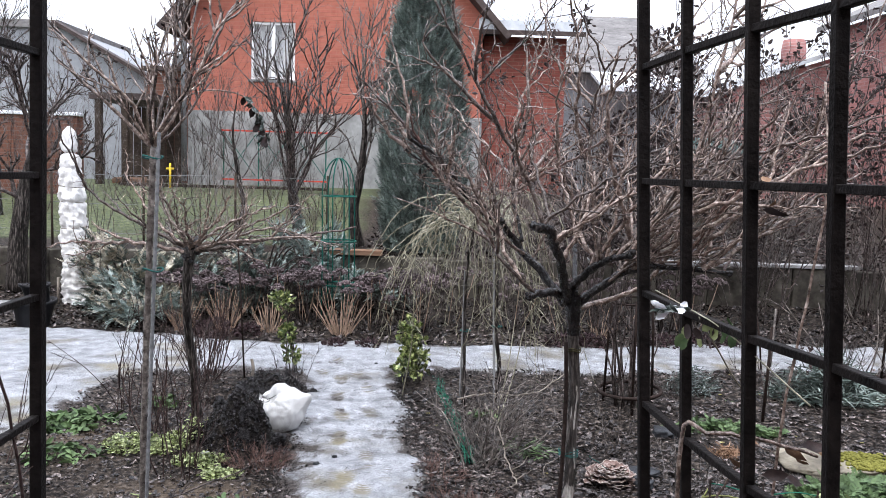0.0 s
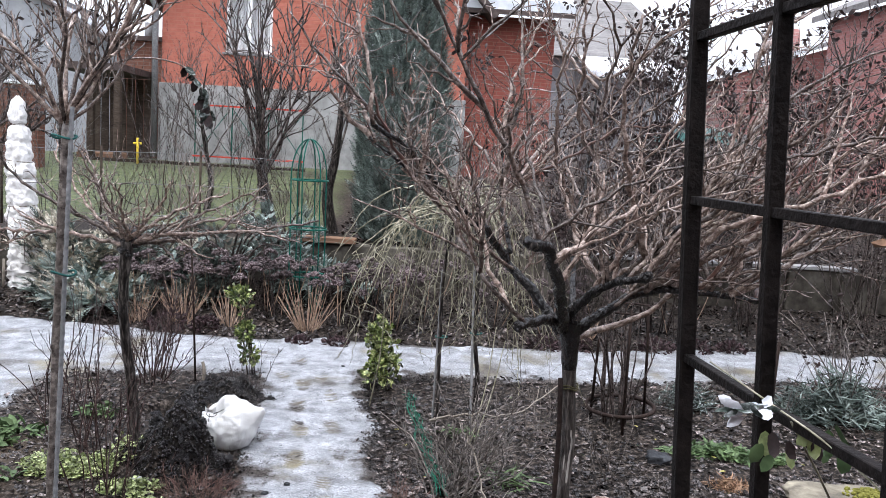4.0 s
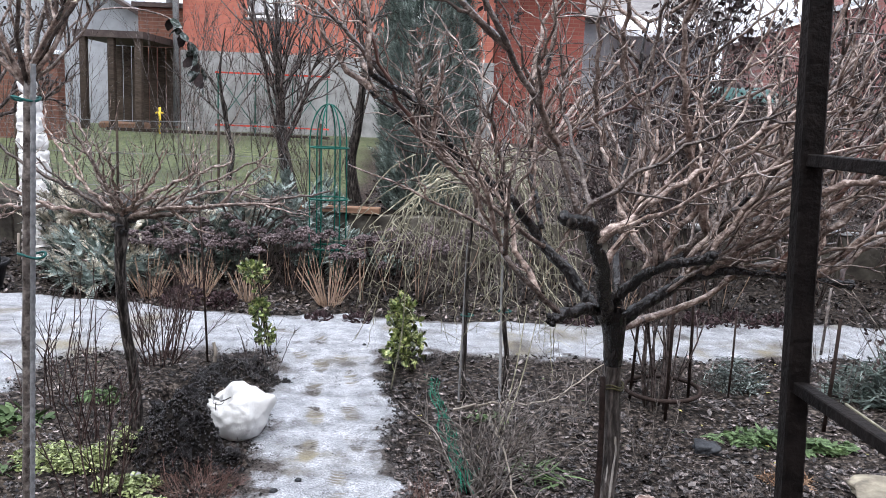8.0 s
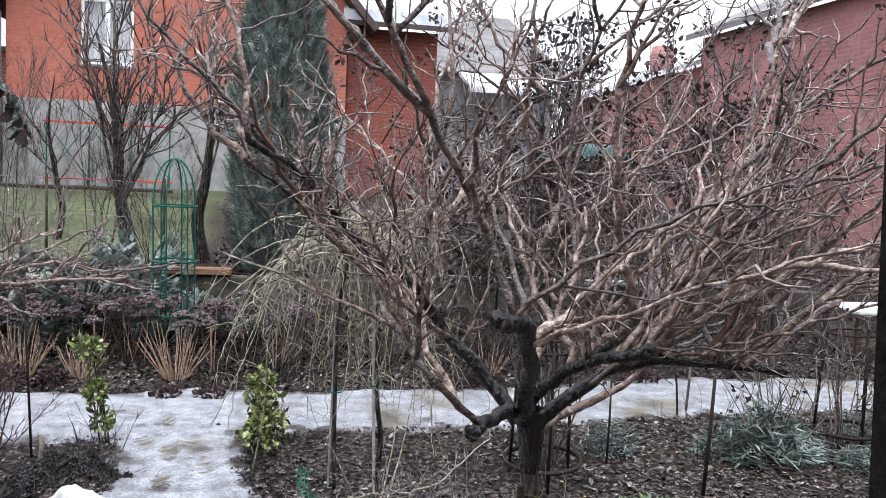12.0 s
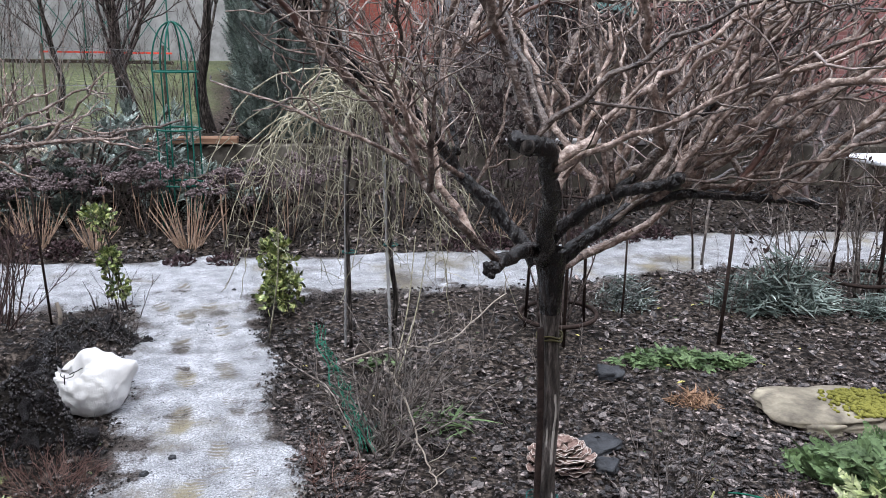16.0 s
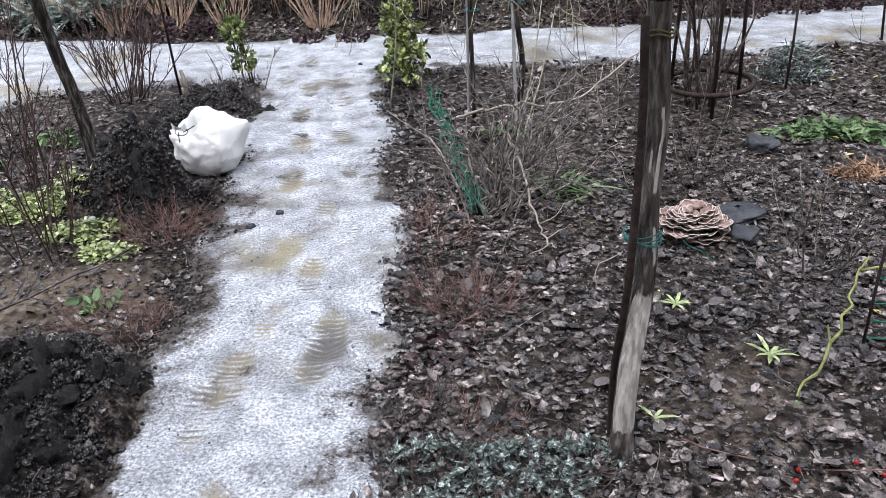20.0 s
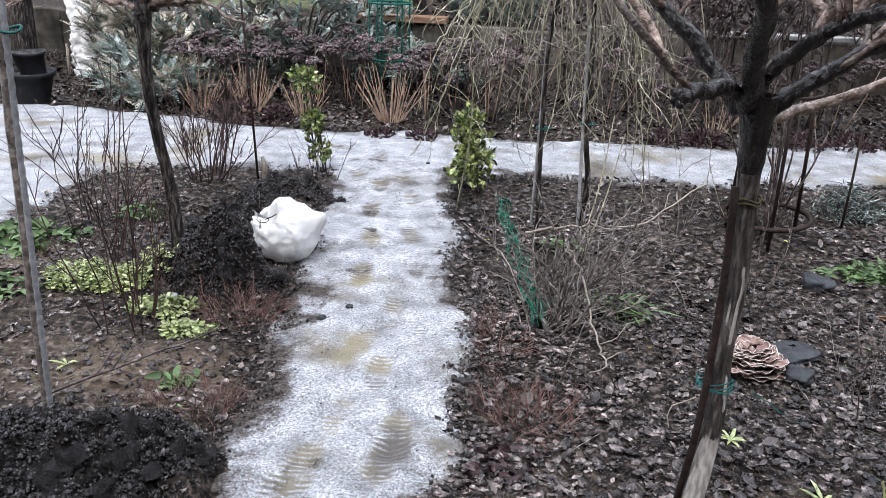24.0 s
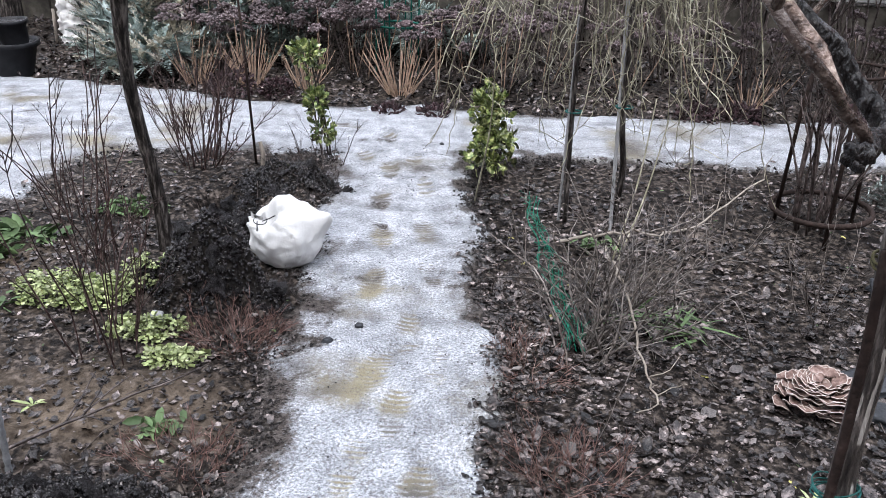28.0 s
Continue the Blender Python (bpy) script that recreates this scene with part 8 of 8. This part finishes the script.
for pts, r in ((((0.52, 1.56, -0.02), (0.5, 1.53, 0.5), (0.46, 1.5, 1.03), (0.5, 1.46, 1.07), (0.6, 1.46, 1.06), (0.72, 1.5, 1.02)), 0.0052), (((0.6, 1.6, -0.02), (0.64, 1.56, 0.6), (0.66, 1.52, 1.1), (0.7, 1.5, 1.5), (0.69, 1.52, 1.72)), 0.0035), (((0.5, 1.62, -0.02), (0.52, 1.6, 0.7), (0.6, 1.55, 1.0), (0.64, 1.52, 1.02)), 0.003)):
    m = Mesh()
    ln = smooth_line(pts, 30)
    tube(m, ln + rs.normal(0, 0.0015, ln.shape), [r, r * 0.6], 7)
    part("cane", m, M["bark_brown"], cane)
for k in range(12):
    p = (0.6 + 0.12 * rs.rand(), 1.5 + rs.normal(0, 0.02), 0.98 + rs.uniform(0, 0.07)) if k < 8 else (0.55 + 0.08 * rs.rand(), 1.5, 1.5 + rs.uniform(-0.03, 0.08))
    m = Mesh()
    scatter(m, *CURL, np.array([p]), rots(rs, 1, 1.0), np.array([rs.uniform(0.03, 0.055)]))
    part("dry_leaf", m, M["orange_tuft" if k % 3 else "dead_leaf"], cane, "curled brown dry leaf")
rose2 = thing("climbing_rose", (-0.82, 1.5, 0), "bare climbing rose canes beside the arch post", "climber")
for x0, x1, x2, z1, z2 in ((-0.78, -0.86, -0.83, 0.9, 1.42), (-0.82, -0.8, -0.92, 1.0, 1.4), (-0.9, -0.97, -0.86, 0.8, 1.3), (-0.95, -0.88, -0.99, 0.9, 1.25)):
    m = Mesh()
    ln = smooth_line([(x0, 1.55, -0.03), (x0 + 0.02, 1.52, 0.4), (x1, 1.5, z1), (x2, 1.48, z2)], 26)
    tube(m, ln + rs.normal(0, 0.0015, ln.shape), [0.0045, 0.0022], 6)
    for k in (12, 16, 20, 23):
        tube(m, stem(ln[k], (rs.normal(0, 1), rs.normal(0, 0.5), 0.7), rs.uniform(0.04, 0.14), rs, 5, 0.15), [0.002, 0.001], 4)
    part("cane", m, M["stem_dark"], rose2)

# ---- leaf litter, bark and clods ----
def in_beds(x, y):
    return (path_dist(x, y) > -0.13) & (y < 12.6)


def strew(name, n, region, form, size, key, label, seed, tilt=0.35, lift=0.006, weight=None, cat="litter", smooth=True):
    rs = np.random.RandomState(seed)
    x0, x1, y0, y1 = region
    x, y = rs.uniform(x0, x1, n), rs.uniform(y0, y1, n)
    ok = in_beds(x, y)
    d = path_dist(x, y)
    ok &= rs.rand(n) < np.clip(1.0 + (d - 0.0) / 0.1, 0.0, 1.0) ** 2
    if weight is not None:
        ok &= rs.rand(n) < weight(x, y)
    x, y = x[ok], y[ok]
    pos = np.stack([x, y, surf(x, y) + lift * rs.uniform(0.3, 1.6, len(x))], 1)
    m = Mesh()
    sz = size[0] + (size[1] - size[0]) * rs.rand(len(x)) ** 1.6
    scatter(m, *form, pos, rots(rs, len(x), tilt), sz)
    return solo(name, m, M[key], label, cat, (0, 0, 0), kind="stuff", smooth=smooth)


def clump_w(x, y):
    return np.clip(0.75 + 0.9 * fbm(x * 2.3 + 40, y * 2.3, 3), 0.12, 1)


R_NEAR, R_MID = (-0.2, 3.0, 2.3, 4.6), (-0.3, 5.0, 4.6, 6.8)
strew("leaf_litter", 9500, R_NEAR, BROAD, (0.018, 0.056), "litter", "wet dark brown leaf litter", 317, 0.3, weight=clump_w)
strew("leaf_litter", 12000, R_NEAR, SHRED, (0.006, 0.034), "litter", "wet dark brown leaf litter", 301, 0.4, weight=clump_w)
strew("leaf_litter", 13000, R_MID, BROAD, (0.02, 0.055), "litter", "wet dark brown leaf litter", 302, 0.4, weight=clump_w)
strew("leaf_litter", 15000, R_NEAR, SHRED, (0.004, 0.014), "litter", "fine wet leaf crumbs", 330, 0.7)
strew("pale_chips", 2600, R_NEAR, SHRED, (0.003, 0.011), "litter_grey", "fine pale leaf crumbs", 331, 0.7, weight=clump_w)
strew("bark_chips", 5200, R_NEAR, CHIP, (0.012, 0.045), "litter", "dark wet bark chips", 303, 0.3, weight=clump_w)
strew("pale_leaves", 380, (-0.2, 4.0, 2.3, 6.8), CURL, (0.025, 0.06), "litter_grey", "pale grey fallen leaves", 304, 0.35)
strew("pale_chips", 3400, (-0.1, 3.6, 2.3, 6.8), CHIP, (0.006, 0.026), "litter_grey", "small pale bark chips and leaf bits", 315, 0.4, weight=clump_w)
strew("pale_chips", 3000, (-2.4, -0.6, 2.4, 6.2), CHIP, (0.005, 0.02), "litter_grey", "small pale chips on bare soil", 316, 0.4, weight=clump_w)
strew("yellow_leaves", 60, (-0.2, 3.5, 2.3, 6.6), LEAF, (0.03, 0.05), "litter_yellow", "few yellow fallen leaves", 305, 0.25)
strew("leaf_litter", 10000, (-2.6, -0.5, 2.3, 6.2), SHRED, (0.012, 0.042), "litter", "wet dark leaf litter on bare soil", 306, 0.4, weight=lambda x, y: clump_w(x, y) * (1 - np.clip(1.6 * peat_mask(x, y), 0, 1)) * 0.8)
strew("pale_leaves", 130, (-2.4, -0.6, 2.5, 6.2), CURL, (0.02, 0.045), "litter_grey", "pale grey fallen leaves", 307, 0.35)
strew("leaf_litter", 9000, (-5, 5.5, 7.0, 9.25), CURL, (0.03, 0.07), "litter", "dark leaf litter in the border", 308, 0.5)
strew("leaf_litter", 5000, (-1, 7, 9.5, 12.5), CURL, (0.04, 0.09), "litter", "dark leaf litter above the wall", 309, 0.5)


def rim_w(x, y):
    d = path_dist(x, y)
    return np.exp(-((d - 0.0) / 0.08) ** 2)


strew("soil_crumbs", 60000, (-1.3, 0.3, 2.3, 6.2), TINY, (0.002, 0.009), "clod", "wet soil crumbs along the path edges", 311, 0.8, 0.004, weight=rim_w, cat="soil", smooth=False)
strew("soil_crumbs", 30000, (-3.5, 4.5, 5.3, 7.9), TINY, (0.004, 0.015), "clod", "wet soil crumbs along the path edges", 312, 0.8, 0.004, weight=rim_w, cat="soil", smooth=False)
strew("soil_crumbs", 9000, (-2.5, 3.0, 2.3, 6.2), TINY, (0.002, 0.01), "clod", "wet soil crumbs", 313, 0.8, 0.004, cat="soil", smooth=False)
strew("peat_clods", 170000, (-1.7, -0.45, 2.5, 5.7), SMALL, (0.0016, 0.0105), "peat", "crumbly black peat clods", 314, 0.8, 0.006, weight=lambda x, y: np.clip(2.2 * peat_mask(x, y) - 0.25, 0, 1), cat="soil", smooth=False)
# pale crumbs carry the glints of the wet peat as colour
strew("peat_specks", 34000, (-1.7, -0.45, 2.5, 5.7), TINY, (0.001, 0.004), "speck", "small pale crumbs painted as glints on the black peat", 332, 0.8, 0.016, weight=lambda x, y: np.clip(2.2 * peat_mask(x, y) - 0.25, 0, 1), cat="soil", smooth=False)
strew("litter_specks", 16000, R_NEAR, TINY, (0.001, 0.004), "speck", "pale specks scattered in the litter", 333, 0.8, 0.012, cat="soil", smooth=False)
# larger clods heaped on the peat
rs = np.random.RandomState(318)
heap = thing("peat_heap", (-1.1, 3.9, 0), "heaps of large black peat clods", "soil")
k = 0
cl = []
for i in range(4):
    v, t = lump(rs, 0.34)
    m = Mesh()
    m.add(v, None, t)
    cl.append(m.data("clod", M["peat"], smooth=False))
while k < 290:
    x, y = rs.uniform(-1.7, -0.5), rs.uniform(2.6, 5.7)
    if peat_mask(np.array([x]), np.array([y]))[0] < 0.35:
        continue
    ob = new("clod", cl[k % 4])
    ob.parent = heap
    s = 0.009 + 0.028 * rs.rand() ** 1.8
    ob.matrix_basis = Matrix.Translation(Vector((x + 1.1, y - 3.9, gz(x, y) + s * 0.2))) @ Euler((rs.uniform(0, 6), rs.uniform(0, 6), rs.uniform(0, 6))).to_matrix().to_4x4() @ Matrix.Diagonal((s, s * 0.8, s * 0.7, 1))
    k += 1
# crumbs and grit trodden onto the ice
rs = np.random.RandomState(320)
n = 6000
x, y = rs.uniform(-1.1, 0.05, n), rs.uniform(2.3, 6.4, n)
d = path_dist(x, y)
ok = (d < -0.01) & (rs.rand(n) < 0.2 + 0.8 * np.exp(-(d / 0.1) ** 2))
x, y = x[ok], y[ok]
m = Mesh()
scatter(m, *TINY, np.stack([x, y, surf(x, y) + 0.002], 1), rots(rs, len(x), 0.8), 0.0009 + 0.0035 * rs.rand(len(x)) ** 3)
solo("path_grit", m, M["clod"], "dark grit trodden into the ice", "grit", kind="stuff")

# fallen leaves near the path, each by itself
lit = thing("fallen_leaves", (0.6, 3.6, 0), "scatter of brown and grey fallen leaves on dark soil", "leaves")
forms = []
for k, (f, key) in enumerate(((BROAD, "litter"), (BROAD, "litter"), (CURL, "litter_grey"), (BROAD, "litter_grey"))):
    m = Mesh()
    m.add(np.array(f[0]) * (1, 1.1 + 0.15 * k, 1), f[1], f[2])
    forms.append(m.data("fallen_leaf", M[key]))
k = 0
while k < 290:
    x, y = rs.uniform(0.0, 1.7), rs.uniform(2.6, 4.6)
    if path_dist(np.array([x]), np.array([y]))[0] < 0.02:
        continue
    lf = new("fallen_leaf", forms[(0, 0, 0, 1, 1, 1, 2, 3)[rs.randint(8)]])
    lf.parent = lit
    s = rs.uniform(0.022, 0.05)
    lf.matrix_basis = Matrix.Translation(Vector((x - 0.6, y - 3.6, gz(x, y) + 0.01))) @ Euler((rs.normal(0, 0.3), rs.normal(0, 0.3), rs.uniform(0, 6.28))).to_matrix().to_4x4() @ Matrix.Diagonal((s, s, s, 1))
    k += 1


# small fallen twigs and stalks, and stray green leaves
rs = np.random.RandomState(340)
for name, n, key, lab in (("fallen_twigs", 420, "bark_dark", "thin dark fallen twigs in the litter"), ("pale_stalks", 160, "bark_grey", "pale dry stalks in the litter")):
    m = Mesh()
    k = 0
    while k < n:
        x, y = (rs.uniform(0.0, 2.6), rs.uniform(2.4, 6.0)) if rs.rand() < 0.72 else (rs.uniform(-2.2, -0.75), rs.uniform(2.6, 6.0))
        if path_dist(np.array([x]), np.array([y]))[0] < 0.0:
            continue
        a, L = rs.uniform(0, 6.283), rs.uniform(0.04, 0.15)
        pts = stem((x, y, gz(x, y) + 0.012), (math.cos(a), math.sin(a), 0.0), L, rs, 4, 0.16)
        pts[:, 2] = ground_z(pts[:, 0], pts[:, 1]) + 0.012 + 0.006 * rs.rand(5)
        tube(m, pts, [0.0016, 0.0009], 3, cap=False)
        k += 1
    solo(name, m, M[key], lab, "twigs", kind="stuff")
strew("stray_leaves", 170, (-2.2, 3.0, 2.4, 6.0), LEAF, (0.01, 0.028), "green_leaf", "few stray green leaves on the soil", 341, 0.5)
